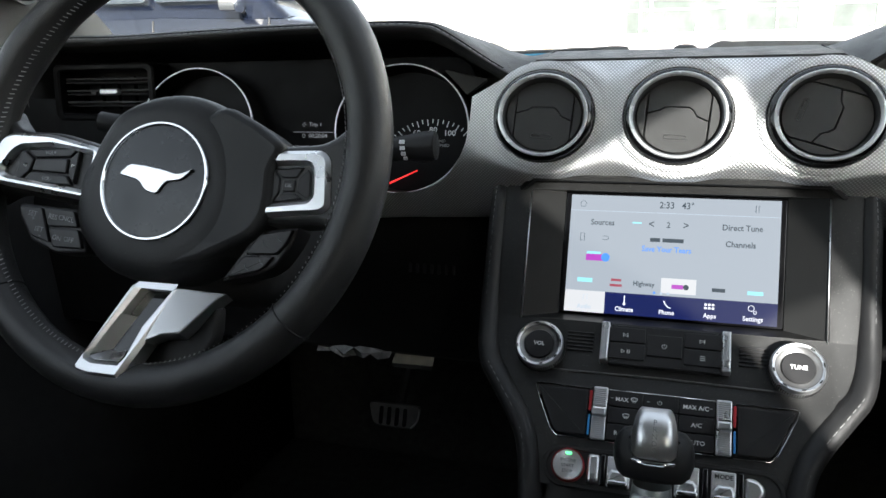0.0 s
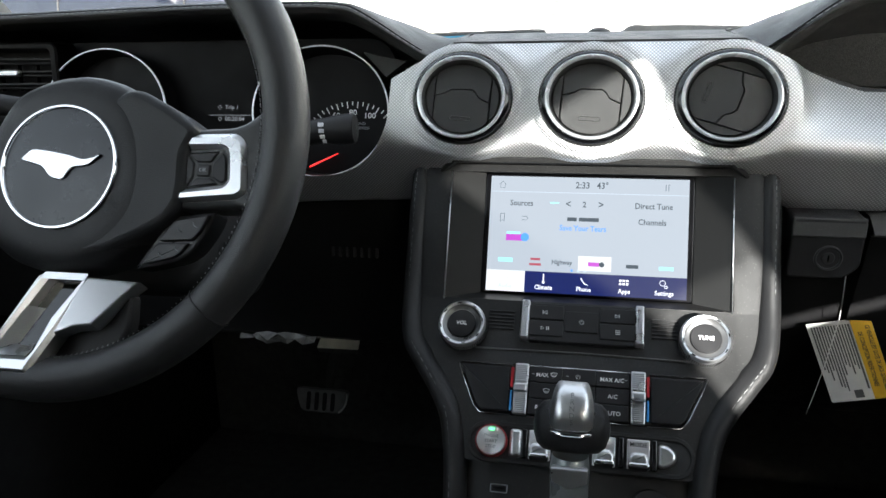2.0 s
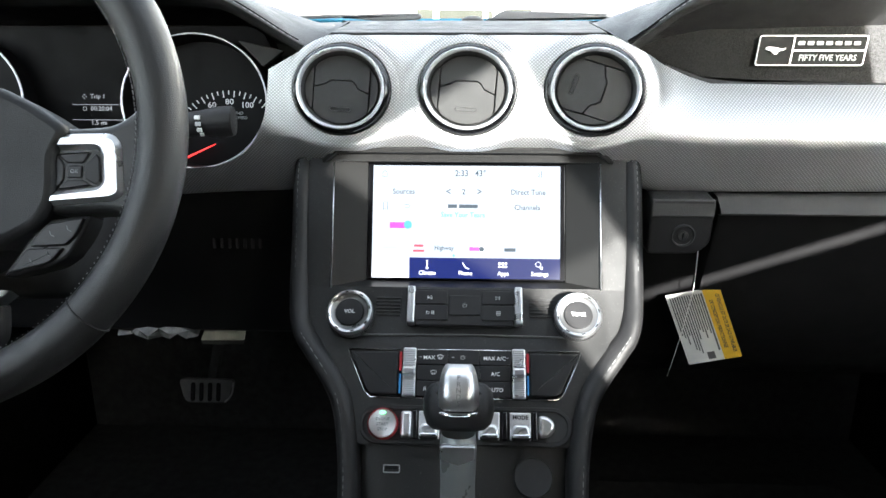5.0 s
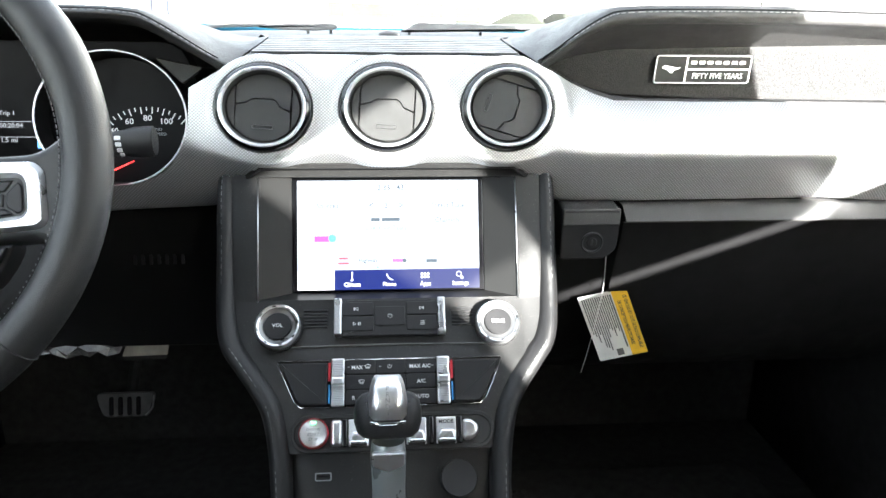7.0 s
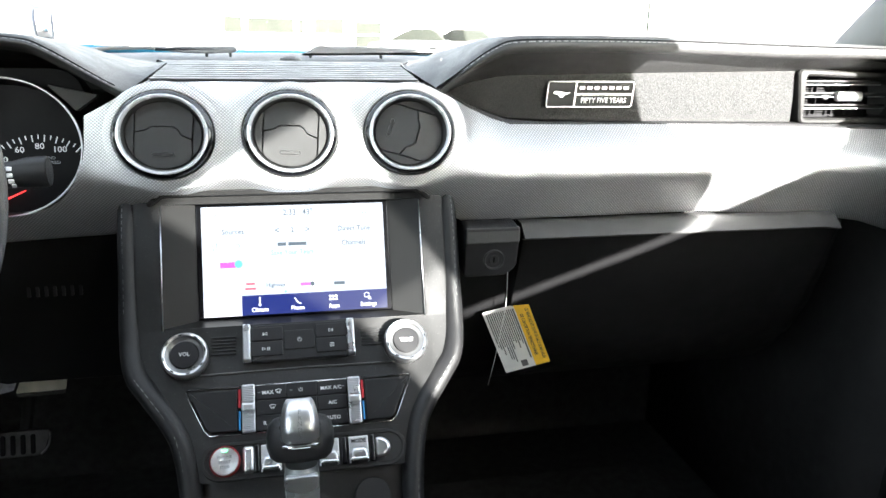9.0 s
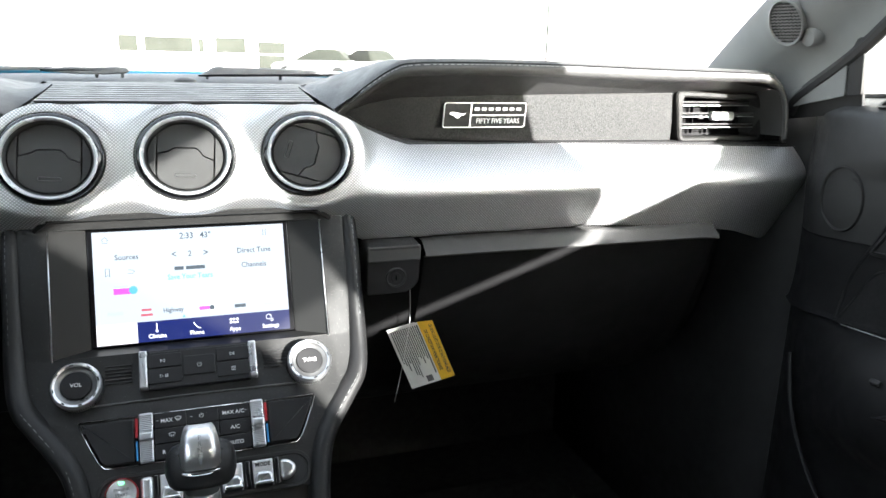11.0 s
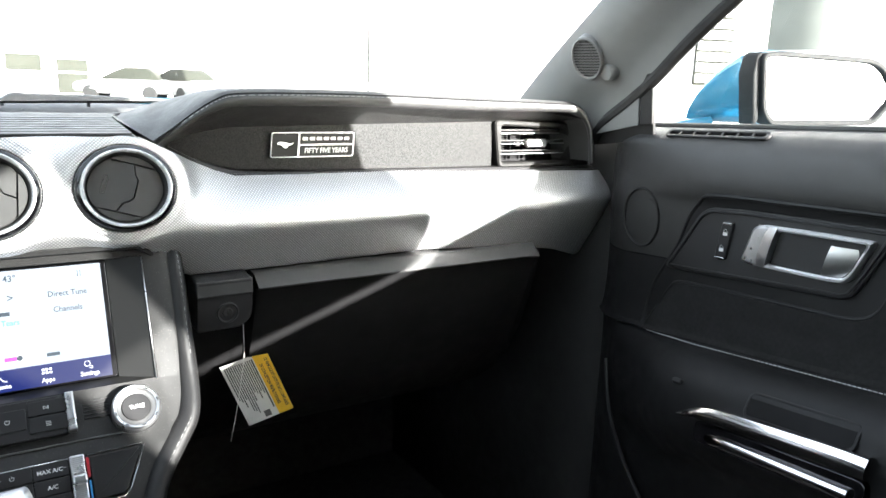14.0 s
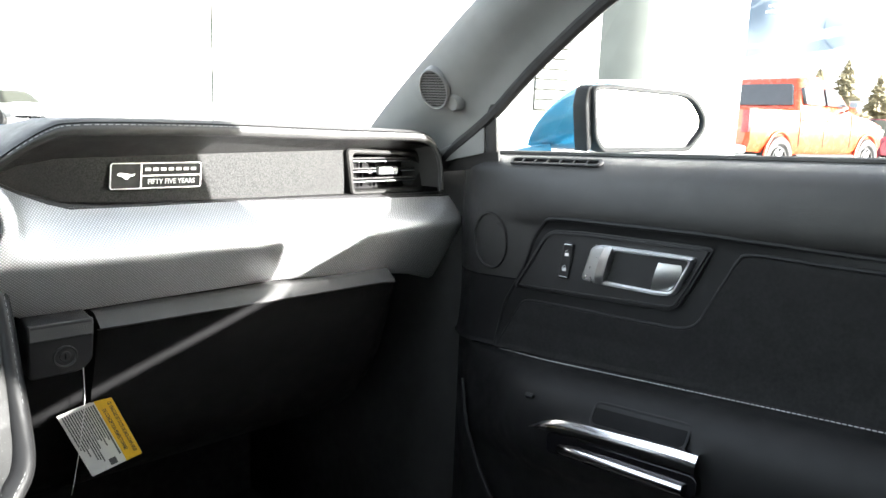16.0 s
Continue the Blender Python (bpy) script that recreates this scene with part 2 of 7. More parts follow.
def lathe(profile, m, n=48, bm=None, caps=True):
    """Turns (radius, height) pairs about the z of m."""
    bm = bm or bmesh.new()
    loops = []
    for r, z in profile:
        if r < 1e-6:
            loops.append([bm.verts.new(m @ Vector((0, 0, z)))])
        else:
            loops.append([bm.verts.new(m @ Vector((r * math.cos(2 * math.pi * i / n), r * math.sin(2 * math.pi * i / n), z))) for i in range(n)])
    for a, b in zip(loops, loops[1:]):
        for i in range(n):
            j = (i + 1) % n
            if len(a) == 1 and len(b) > 1:
                bm.faces.new((a[0], b[i], b[j]))
            elif len(b) == 1 and len(a) > 1:
                bm.faces.new((a[i], a[j], b[0]))
            elif len(a) > 1:
                bm.faces.new((a[i], a[j], b[j], b[i]))
    return bm


def smooth_line(pts, n=6):
    """A smooth line through points (Catmull-Rom)."""
    pts = [Vector(p) for p in pts]
    ext = [2 * pts[0] - pts[1], *pts, 2 * pts[-1] - pts[-2]]
    out = []
    for i in range(1, len(ext) - 2):
        p0, p1, p2, p3 = ext[i - 1:i + 3]
        for j in range(n):
            t = j / n
            out.append(0.5 * ((2 * p1) + (p2 - p0) * t + (2 * p0 - 5 * p1 + 4 * p2 - p3) * t * t + (3 * p1 - p0 - 3 * p2 + p3) * t ** 3))
    out.append(pts[-1])
    return out


def tube(pts, radius, n=10, bm=None, flat=1.0, up=(0, 0, 1)):
    """Sweeps a round or flattened section along a line; radius: a number or one for each point."""
    bm = bm or bmesh.new()
    loops = []
    for i, p in enumerate(pts):
        d = (Vector(pts[min(i + 1, len(pts) - 1)]) - Vector(pts[max(i - 1, 0)])).normalized()
        s = d.cross(Vector(up))
        s = s.normalized() if s.length > 1e-5 else Vector((1, 0, 0))
        u = s.cross(d).normalized()
        r = radius[i] if isinstance(radius, (list, tuple)) else radius
        loops.append([bm.verts.new(Vector(p) + s * (r * math.cos(2 * math.pi * k / n)) + u * (r * flat * math.sin(2 * math.pi * k / n))) for k in range(n)])
    for a, b in zip(loops, loops[1:]):
        for i in range(n):
            bm.faces.new((a[i], a[(i + 1) % n], b[(i + 1) % n], b[i]))
    bm.faces.new(loops[0][::-1])
    bm.faces.new(loops[-1])
    return bm


def sheet(rows, bm=None, closed=False):
    """Skins rows of points into one surface."""
    bm = bm or bmesh.new()
    loops = [[bm.verts.new(p) for p in r] for r in rows]
    k = len(loops[0])
    for a, b in zip(loops, loops[1:]):
        for i in range(k if closed else k - 1):
            bm.faces.new((a[i], a[(i + 1) % k], b[(i + 1) % k], b[i]))
    return bm


def thicken(ob, t):
    s = ob.modifiers.new("thickness", "SOLIDIFY")
    s.thickness, s.offset = t, -1
    return ob


def lettering(name, words, size, m, mat, parent, label="", align="CENTER", bold=0.0, squeeze=1.0):
    cu = bpy.data.curves.new(name, "FONT")
    cu.body, cu.size, cu.align_x, cu.align_y = words, size, align, "CENTER"
    cu.offset = bold
    cu.resolution_u = 2
    cu.extrude = 0.00008
    tmp = bpy.data.objects.new(name + "_curve", cu)
    me = bpy.data.meshes.new_from_object(tmp)
    bpy.data.objects.remove(tmp)
    me.name = name
    me.transform(m @ Matrix.Diagonal((squeeze, 1, 1, 1)))
    me.materials.clear()
    me.materials.append(mat)
    ob = new(name, me)
    if label:
        ob["label"] = label
    ob.parent = parent
    if parent.type == "EMPTY":
        ob.matrix_parent_inverse = Matrix.Translation(-Vector(parent.location))
    return ob


def plate(name, w, h, x, y, m, mat, parent, depth=0.001, r=0.0006, bevel=0.0003, base=0.0, label=""):
    return part(name, prism(rrect(w, h, r, 3, x, y), m, depth, min(bevel, depth * 0.8), base), mat, parent, label)


def at(m, x, y, z=0.0, turn=0.0):
    return m @ pose(x, y, z, 0, 0, turn)


def curve_at(knots, x):
    """Straight lines between (x, value) knots."""
    if x <= knots[0][0]:
        return knots[0][1]
    for (x0, v0), (x1, v1) in zip(knots, knots[1:]):
        if x <= x1:
            return v0 + (v1 - v0) * (x - x0) / (x1 - x0)
    return knots[-1][1]


# ---- the car's shell and the ground
asphalt = material("asphalt", (0.10, 0.10, 0.098), 0.85, vary=0.25, vary_scale=0.6, bump=0.8, bump_scale=60)
ground = finish("ground", [(-900, -900, 0), (900, -900, 0), (900, 900, 0), (-900, 900, 0)], [(0, 1, 2, 3)], asphalt, False)
tagged(ground, "grey asphalt of a dealer's car park", "ground", kind="structure")

BLUE = material("blue_car_paint", (0.022, 0.175, 0.28), 0.2, metal=0.3, vary=0.06, coat=0.6)


def slab(name, lo, hi, mat, label, category):
    lo, hi = Vector(lo), Vector(hi)
    c, d = (lo + hi) / 2, hi - lo
    m = Matrix.Translation(c)
    ob = part(name, prism(rrect(d.x, d.y, 0.02), m, d.z / 2, 0.008, -d.z / 2), mat, None)
    return tagged(ob, label, category, kind="structure")


slab("floor", (-0.85, -2.2, 0.16), (0.85, 0.95, 0.2), CARPET, "black carpeted car floor", "floor")
slab("firewall", (-0.85, 0.62, 0.2), (0.85, 0.66, 0.9), CARPET, "dark carpeted wall ahead of the footwells", "wall")
# roof, with sloping sides towards the glass
xs_roof = (-0.58, -0.46, -0.32, -0.17, -0.1, 0, 0.15, 0.3, 0.45, 0.58)
ys_roof = (-2.06, -1.75, -1.5, -1.15, -0.8, -0.5, -0.36)


def roof_z(x, y):
    return 1.275 + 0.04 * min(1, max(0, (-0.36 - y) / 0.4)) + 0.015 * min(1, max(0, (-1.1 - y) / 0.4)) + 0.035 * (1 - (x / 0.6) ** 2)


bm = bmesh.new()
grid_ = [[bm.verts.new((x, y, roof_z(x, y))) for x in xs_roof] for y in ys_roof]
for j in range(len(ys_roof) - 1):
    for i in range(len(xs_roof) - 1):
        bm.faces.new((grid_[j][i], grid_[j][i + 1], grid_[j + 1][i + 1], grid_[j + 1][i]))
roof = part("ceiling", bm, TRIM, None)
tagged(thicken(roof, -0.03), "pale grey cloth headliner", "ceiling", kind="structure")
# unseen panes with made-up tints, set to weaken the sun on band and stack
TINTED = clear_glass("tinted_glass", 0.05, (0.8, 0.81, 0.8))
SHADE = clear_glass("sun_dimmer_glass", 0.05, (0.27, 0.275, 0.27))
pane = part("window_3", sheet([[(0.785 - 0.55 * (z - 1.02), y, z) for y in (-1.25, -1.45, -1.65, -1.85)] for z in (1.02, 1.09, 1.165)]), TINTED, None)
tagged(pane, "rear quarter window, tint and darker top pane added to dim the sun", "window", kind="structure")
part("sun_dimmer", sheet([[(0.785 - 0.55 * (z - 1.02), y, z) for y in (-1.25, -1.45, -1.65, -1.85)] for z in (1.165, 1.26, 1.36)]), SHADE, pane, "added darker pane along the top, dimming the sun")
# driver's side: plain door with its window opening, rear wall
slab("wall_left", (-0.86, -2.0, 0.2), (-0.75, 0.3, 0.97), DARK, "black inner face of the driver's door", "wall")
slab("wall_right_rear", (0.75, -2.0, 0.2), (0.86, -1.05, 1.0285), DARK, "black trim behind the passenger door", "wall")
# unseen sill, added where it cuts off the sun below the stack's lit patch
slab("quarter_sill", (0.735, -2.0, 1.0), (0.79, -1.31, 1.085), DARK, "unseen black sill under the rear quarter window, bounding the sun patch", "wall")
slab("wall_rear", (-0.86, -2.1, 0.2), (0.86, -2.04, 1.36), DARK, "black trim behind the rear seat", "wall")
# rear pillars that carry the roof; unseen front edges shaped to bound the sun patch
for s, nm in ((-1, "left"), (1, "right")):
    p = part("rear_pillar_" + nm, sheet([[(s * 0.79, -2.06, 0.95), (s * 0.79, -1.48, 0.95)], [(s * 0.69, -2.06, 1.15), (s * 0.69, -1.50, 1.15)], [(s * 0.64, -2.06, 1.24), (s * 0.64, -1.59, 1.24)], [(s * 0.58, -2.06, 1.34), (s * 0.58, -1.69, 1.34)]]), TRIM, None)
    tagged(thicken(p, 0.04), "grey cloth-covered rear roof pillar", "pillar", kind="structure")
    q = part("roof_rail_" + nm, tube(smooth_line([(s * 0.63, -0.32, 1.235), (s * 0.60, -0.6, 1.30), (s * 0.585, -1.1, 1.33), (s * 0.58, -1.5, 1.343), (s * 0.58, -2.0, 1.34)], 5), 0.028, 10), TRIM, None)
    tagged(q, "grey cloth roof rail above the side window", "roof rail", kind="structure")
header = part("windscreen_header", tube(smooth_line([(-0.62, -0.32, 1.24), (-0.3, -0.3, 1.29), (0, -0.29, 1.3), (0.3, -0.3, 1.29), (0.62, -0.32, 1.24)], 5), 0.035, 10), TRIM, None)
tagged(header, "grey cloth rail above the windscreen", "roof rail", kind="structure")

# painted outer skin: roof, front wings and rear quarters
bm = bmesh.new()
grid_ = [[bm.verts.new((x * 1.04, y, roof_z(x, y) + 0.05)) for x in xs_roof] for y in ys_roof]
for j in range(len(ys_roof) - 1):
    for i in range(len(xs_roof) - 1):
        bm.faces.new((grid_[j][i], grid_[j][i + 1], grid_[j + 1][i + 1], grid_[j + 1][i]))
tagged(thicken(part("roof", bm, BLUE, None), 0.006), "blue painted car roof", "roof", kind="structure")
for s, nm in ((-1, "left"), (1, "right")):
    wing = part("front_wing_" + nm, sheet([[(s * (0.82 + 0.06 * k), y, 0.88 - 0.035 * max(0, y - 0.6) - 0.13 * k ** 2 - 0.1 * max(0, k - 2)) for k in (0, 0.5, 1, 1.5, 2)] for y in (0.12, 0.6, 1.0, 1.5, 1.95)]), BLUE, None)
    tagged(thicken(wing, 0.006), "blue painted front wing", "car wing", kind="structure")
    quarter = part("rear_quarter_" + nm, sheet([[(s * x, y, z) for x, z in ((0.865, 0.93), (0.90, 0.85), (0.91, 0.6), (0.89, 0.3))] for y in (-1.07, -1.5, -2.0, -2.25)]), BLUE, None)
    tagged(thicken(quarter, 0.006), "blue painted rear quarter panel", "car panel", kind="structure")

# bonnet, cowl and windscreen
hood_rows = []
for y in (0.50, 0.65, 0.8, 1.1, 1.5, 1.8, 1.95):
    hood_rows.append([(x, y, 0.9905 - 0.064 * (y - 0.50) - 0.05 * (x / 0.8) ** 2 + 0.012 * math.exp(-((abs(x) - 0.3) / 0.12) ** 2)) for x in (-0.82, -0.65, -0.5, -0.4, -0.3, -0.2, -0.1, 0, 0.1, 0.2, 0.3, 0.4, 0.5, 0.65, 0.82)])
hood_rows.append([(x, 2.05, 0.5) for x, _, _ in hood_rows[0]])
bonnet = part("bonnet", sheet(hood_rows), BLUE, None)
tagged(thicken(bonnet, 0.01), "bright blue painted bonnet beyond the windscreen", "bonnet", kind="structure")
# grey instead of black: the bright reflection at the glass put into the colour
cowl = part("cowl", sheet([[(x, y, z - 0.03 * (x / 0.8) ** 2) for x in (-0.8, -0.5, -0.35, -0.2, 0, 0.2, 0.35, 0.5, 0.8)] for y, z in ((0.36, 0.945), (0.40, 0.966), (0.435, 0.982), (0.478, 0.987), (0.487, 0.977), (0.49, 0.9))]), material("lightened_cowl_plastic", (0.11, 0.11, 0.108), 0.6, vary=0.25, vary_scale=20, bump=0.3, bump_scale=400), None)
tagged(thicken(cowl, 0.008), "black plastic cowl under the wipers, greyed for the reflection there", "cowl", kind="structure")
GLASS = clear_glass("window_glass")
screen_rows = []
for k in range(9):
    t = k / 8
    hw = 0.80 - 0.19 * t
    screen_rows.append([(hw * u, 0.42 - 0.72 * t - 0.09 * u * u * (1 - 0.3 * t), 0.945 + 0.35 * t - 0.03 * u * u + 0.02 * math.sin(math.pi * t)) for u in (-1, -0.75, -0.5, -0.25, 0, 0.25, 0.5, 0.75, 1)])
pane = part("window_1", sheet(screen_rows), GLASS, None)
pane.visible_shadow = False
tagged(pane, "clear windscreen with a few drops on it", "window", kind="structure")
rnd = random.Random(21)
drops = bmesh.new()
for i in range(170):
    t, u = rnd.random() ** 2 * 0.4 + 0.01, rnd.uniform(-0.97, -0.45) if i % 3 else rnd.uniform(-0.45, 0.97)
    hw = 0.80 - 0.19 * t
    at_ = Vector((hw * u, 0.42 - 0.72 * t - 0.09 * u * u * (1 - 0.3 * t), 0.948 + 0.35 * t - 0.03 * u * u + 0.02 * math.sin(math.pi * t)))
    bmesh.ops.create_icosphere(drops, subdivisions=1, radius=rnd.uniform(0.0007, 0.002), matrix=Matrix.Translation(at_))
wet = part("drop", drops, clear_glass("rain_water", 0.2), pane, "rain drops on the glass")
wet["kind"] = "stuff"
side = part("window_2", sheet([[(0.775 - 0.5 * (z - 0.97) , y, z) for y in (0.02 - 0.9 * (z - 0.97), -0.4, -0.8, -1.24)] for z in (0.97, 1.05, 1.13, 1.22)]), GLASS, None)
side.visible_shadow = False
tagged(side, "clear passenger door window", "window", kind="structure")
side = part("window_4", sheet([[(-0.775 + 0.5 * (z - 0.97), y, z) for y in (0.02 - 0.9 * (z - 0.97), -0.4, -0.8, -1.5)] for z in (0.97, 1.05, 1.13, 1.3)]), GLASS, None)
side.visible_shadow = False
tagged(side, "clear driver's door window", "window", kind="structure")

# added, unseen sheet inside the door glass; its edges shape the dash's sun streak
sheet_rows, strip_rows = [], []
for z in (0.0095, 0.08, 0.15, 0.22, 0.3):
    sheet_rows.append([(0.768 - 0.5 * (z + 0.035 + 0.054 * max(0, -0.66 - y)), y, 1.00552 + (-0.66 - y) * 0.096 + z) for y in (-0.66 + 0.39 * (z - 0.05), -0.8, -1.0, -1.3)])
for y in (-0.67, -0.8, -1.0, -1.3):
    sill, edge = 0.975 + (-0.1 - y) * 0.042, 1.0085 + (-0.66 - y) * 0.096
    strip_rows.append([(0.762 - 0.5 * (z - 1.0), y, z) for z in (sill, (sill + edge) / 2, edge)])
paper = part("sun_blocker", sheet(sheet_rows), material("sun_blocker_white", (0.7, 0.7, 0.68), 0.7, vary=0.1), None)
tagged(thicken(paper, 0.0006), "added white sheet inside the door glass, unseen, blocking the sun", "paper")
part("blocker_strip", sheet(strip_rows), paper.data.materials[0], paper)


# ---- dashboard
EYE = Vector((-0.01, -0.69, 1.06))


def deep(x, z, y):
    """Carries a point of the plane y = 0.042 to another depth along the sight line of somebody in the middle."""
    p = Vector((x, 0.042, z))
    return EYE + (p - EYE) * ((y - EYE.y) / (0.042 - EYE.y))


dash = thing("dashboard", (0, 0.1, 0.8), "black padded dashboard with a knurled silver band", "dashboard")

BAND_TOP = [(-0.33, 0.838), (-0.29, 0.846), (-0.2525, 0.8495), (-0.2405, 0.8505), (-0.2288, 0.8535), (-0.2177, 0.858), (-0.2075, 0.8643), (-0.1987, 0.872), (-0.1914, 0.8810), (-0.1857, 0.8915), (-0.1820, 0.902), (-0.1804, 0.9133), (-0.1800, 0.924), (-0.1792, 0.9405), (-0.126, 0.970), (0.128, 0.970), (0.146, 0.961), (0.18, 0.944), (0.205, 0.933), (0.225, 0.927), (0.30, 0.926), (0.394, 0.926), (0.5, 0.923), (0.70, 0.918), (0.76, 0.915), (0.785, 0.905)]
BAND_LOW = [(-0.33, 0.818), (-0.25, 0.824), (-0.17, 0.828), (-0.152, 0.840), (-0.120, 0.872), (0.120, 0.872), (0.158, 0.838), (0.175, 0.829), (0.45, 0.832), (0.6, 0.822), (0.68, 0.808), (0.74, 0.79), (0.785, 0.785)]


def band_y(x, z):
    """Depth of the band's face: proud along a crease, leaning back above it and in below it."""
    crease = 0.884
    centre = 1 / (1 + math.exp(-(abs(x + 0.01) - 0.185) / 0.018)) if x > 0 else 0.0
    k = 0.30 + 0.85 * centre
    w, d = 0.006, z - crease
    up, down = w * math.log(1 + math.exp(d / w)), w * math.log(1 + math.exp(-d / w))
    y = -0.0155 - 0.0025 * centre + k * up + 0.66 * down - 0.006 * (1 - centre * 0.3) + 9.0 * max(0.0, z - 0.945) ** 2
    if x > 0.6:
        y += 0.6 * (x - 0.6) ** 2 + 12 * max(0, x - 0.735) ** 2
    return y


VENTS = (-0.1128, 0.0, 0.1128)


def vent_gap(x, z):
    """Distance to the nearest vent's centre, in the vents' plane."""
    return min(math.hypot(x - v, (z - 0.9235) / 0.9) for v in VENTS)


xs = sorted({round(-0.33 + 0.01 * i, 3) for i in range(112)} | {round(-0.17 + 0.003 * i, 4) for i in range(114)} | {x for x, _ in BAND_TOP + BAND_LOW})
xs = [x for x in xs if x <= 0.785]
bm = bmesh.new()
loops = []
for x in xs:
    zt, zb = curve_at(BAND_TOP, x), curve_at(BAND_LOW, x)
    col = [(x, band_y(x, zt) + 0.03, zt - 0.004)]
    for i in range(41):
        z = zt + (zb - zt) * i / 40
        y = band_y(x, z)
        g = vent_gap(x, z)
        if g < 0.070:
            t = min(1.0, max(0.0, (0.070 - g) / 0.016))
            t = t * t * (3 - 2 * t)
            y += (0.22 * (z - 0.9235) - 0.0095 - y) * t
        col.append((x, y, z))
    yb = col[-1][1]
    col.append((x, yb + 0.004, zb - 0.003))
    col.append((x, yb + 0.04, zb - 0.002))
    loops.append([bm.verts.new(p) for p in col])
for p, q in zip(loops, loops[1:]):
    for i in range(len(p) - 1):
        c = (p[i].co + q[i + 1].co) / 2
        if vent_gap(c.x, c.z) < 0.0462 and 0 < i < 41:
            continue
        bm.faces.new((p[i], q[i], q[i + 1], p[i + 1]))
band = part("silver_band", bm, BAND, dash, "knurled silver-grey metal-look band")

# hood over the screen
V1 = basis((0, -0.0105, 0.9235), (1, 0, 0), (0, 0.22, 1))
lip = []
for x, z, _ in smooth_line([(-0.158, 0.834, 0), (-0.140, 0.853, 0), (-0.122, 0.8695, 0), (-0.108, 0.8715, 0), (0.0, 0.8718, 0), (0.108, 0.8715, 0), (0.122, 0.8695, 0), (0.142, 0.852, 0), (0.163, 0.832, 0)], 4):
    y = band_y(x, z)
    lip.append([(x, y + 0.001, z + 0.0015), (x * 0.998, y - 0.0022, z - 0.0002), (x * 0.995, y - 0.0020, z - 0.0040), (x * 0.99, y + 0.003, z - 0.0062), (x * 0.985, y + 0.03, z - 0.0072)])
part("screen_hood", sheet(lip), BEZEL, dash, "matt charcoal lip above the screen")

# padded top: hood over the instruments and brow over the passenger's panel
HOOD_LIP = [(-0.745, 0.930), (-0.742, 0.968), (-0.725, 0.985), (-0.692, 0.995), (-0.612, 0.999), (-0.5, 1.002), (-0.396, 1.004), (-0.29, 1.004), (-0.245, 1.002), (-0.222, 0.996), (-0.19, 0.976), (-0.151, 0.953)]
BROW_LIP = [(0.149, 0.961), (0.175, 0.978), (0.203, 0.994), (0.218, 1.000), (0.236, 1.003), (0.3, 1.005), (0.404, 1.005), (0.55, 1.002), (0.675, 0.998), (0.71, 0.994), (0.732, 0.982), (0.743, 0.958), (0.747, 0.92)]


def pad(outline, name, stitched):
    rows = []
    for x, z in outline:
        sx = math.copysign(1.0, x)
        tip = max(0.0, 1 - max(0.0, abs(x) - 0.15) / 0.078) if abs(x) < 0.3 else 0
        tip = tip * tip * (3 - 2 * tip)
        side = min(1.0, max(0.0, (abs(x) - 0.60) / 0.14))
        front = 0.004 + 0.016 * tip
        z -= 0.0065 * (1 - tip) * (1 - side)
        lip_ = deep(x, z, front)
        flatter = 1.0 if x < 0 else 0.0
        lift = (0.012 + (0.0030 - 0.0050 * flatter) * (1 - side)) * (1 - tip)
        over = Vector((sx * lift * 0.9 if side > 0.75 else 0, 0, lift * (1 - 0.7 * (side > 0.93))))
        zr = lip_.z + over.z
        col = [deep(x, z, 0.055), deep(x, z, front + 0.014), deep(x, z, front + 0.003),
               lip_ + Vector((0, -0.0035, 0.0018)) + over * 0.12,
               lip_ + Vector((0, -0.0035, 0.0008)) + over * 0.5,
               lip_ + Vector((0, 0.003, 0.0)) + over * 0.86,
               lip_ + Vector((0, 0.017, 0.0)) + over * 1.06,
               Vector((lip_.x, 0.10, zr - 0.001 - 0.002 * flatter)), Vector((lip_.x, 0.19, min(zr, 1.005) - 0.004 - 0.004 * flatter)),
               Vector((lip_.x, 0.33, 0.975 - 0.02 * side)), Vector((lip_.x, 0.44, 0.935))]
        # towards the tip the pad thins out and lies down along the edge of the grille
        zt = curve_at(BAND_TOP, sx * 0.149)
        flat_ = [(0.160, 0.050, zt - 0.006), (0.156, 0.034, zt - 0.004), (0.151, 0.022, zt - 0.001), (0.149, 0.0175, zt + 0.001), (0.1475, 0.018, zt + 0.0025), (0.1455, 0.024, zt + 0.004),
                 (0.140, 0.046, zt + 0.009), (0.1265, 0.10, 0.9795), (0.1262, 0.135, 0.9835), (0.150, 0.25, 0.978), (0.2, 0.44, 0.936)]
        rows.append([p.lerp(Vector((sx * q[0], q[1], q[2])), tip) for p, q in zip(col, flat_)])
    cols = [smooth_line(c, 5) for c in zip(*rows)]
    cols = [list(c) for c in zip(*[smooth_line(r, 3) for r in zip(*cols)])]
    ob = part(name, sheet(cols), PAD, dash, "black leather-look padded top with a stitched edge")
    # seam thread a little behind the lip
    seam = [Vector(p) + Vector((0, -0.0004, 0)) for p in cols[13]]
    # near-black tube laid on the pad draws the groove's shade
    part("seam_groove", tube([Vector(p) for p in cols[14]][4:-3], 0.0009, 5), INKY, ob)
    for i in range(2, len(seam) - 3):
        if not stitched[0] < seam[i].x < stitched[1]:
            continue
        a, b = seam[i], seam[i + 1]
        k = max(1, int((b - a).length / 0.0055))
        for j in range(k):
            STITCHES.append((a.lerp(b, (j + 0.15) / k), a.lerp(b, (j + 0.8) / k)))
    return ob, cols


STITCHES = []
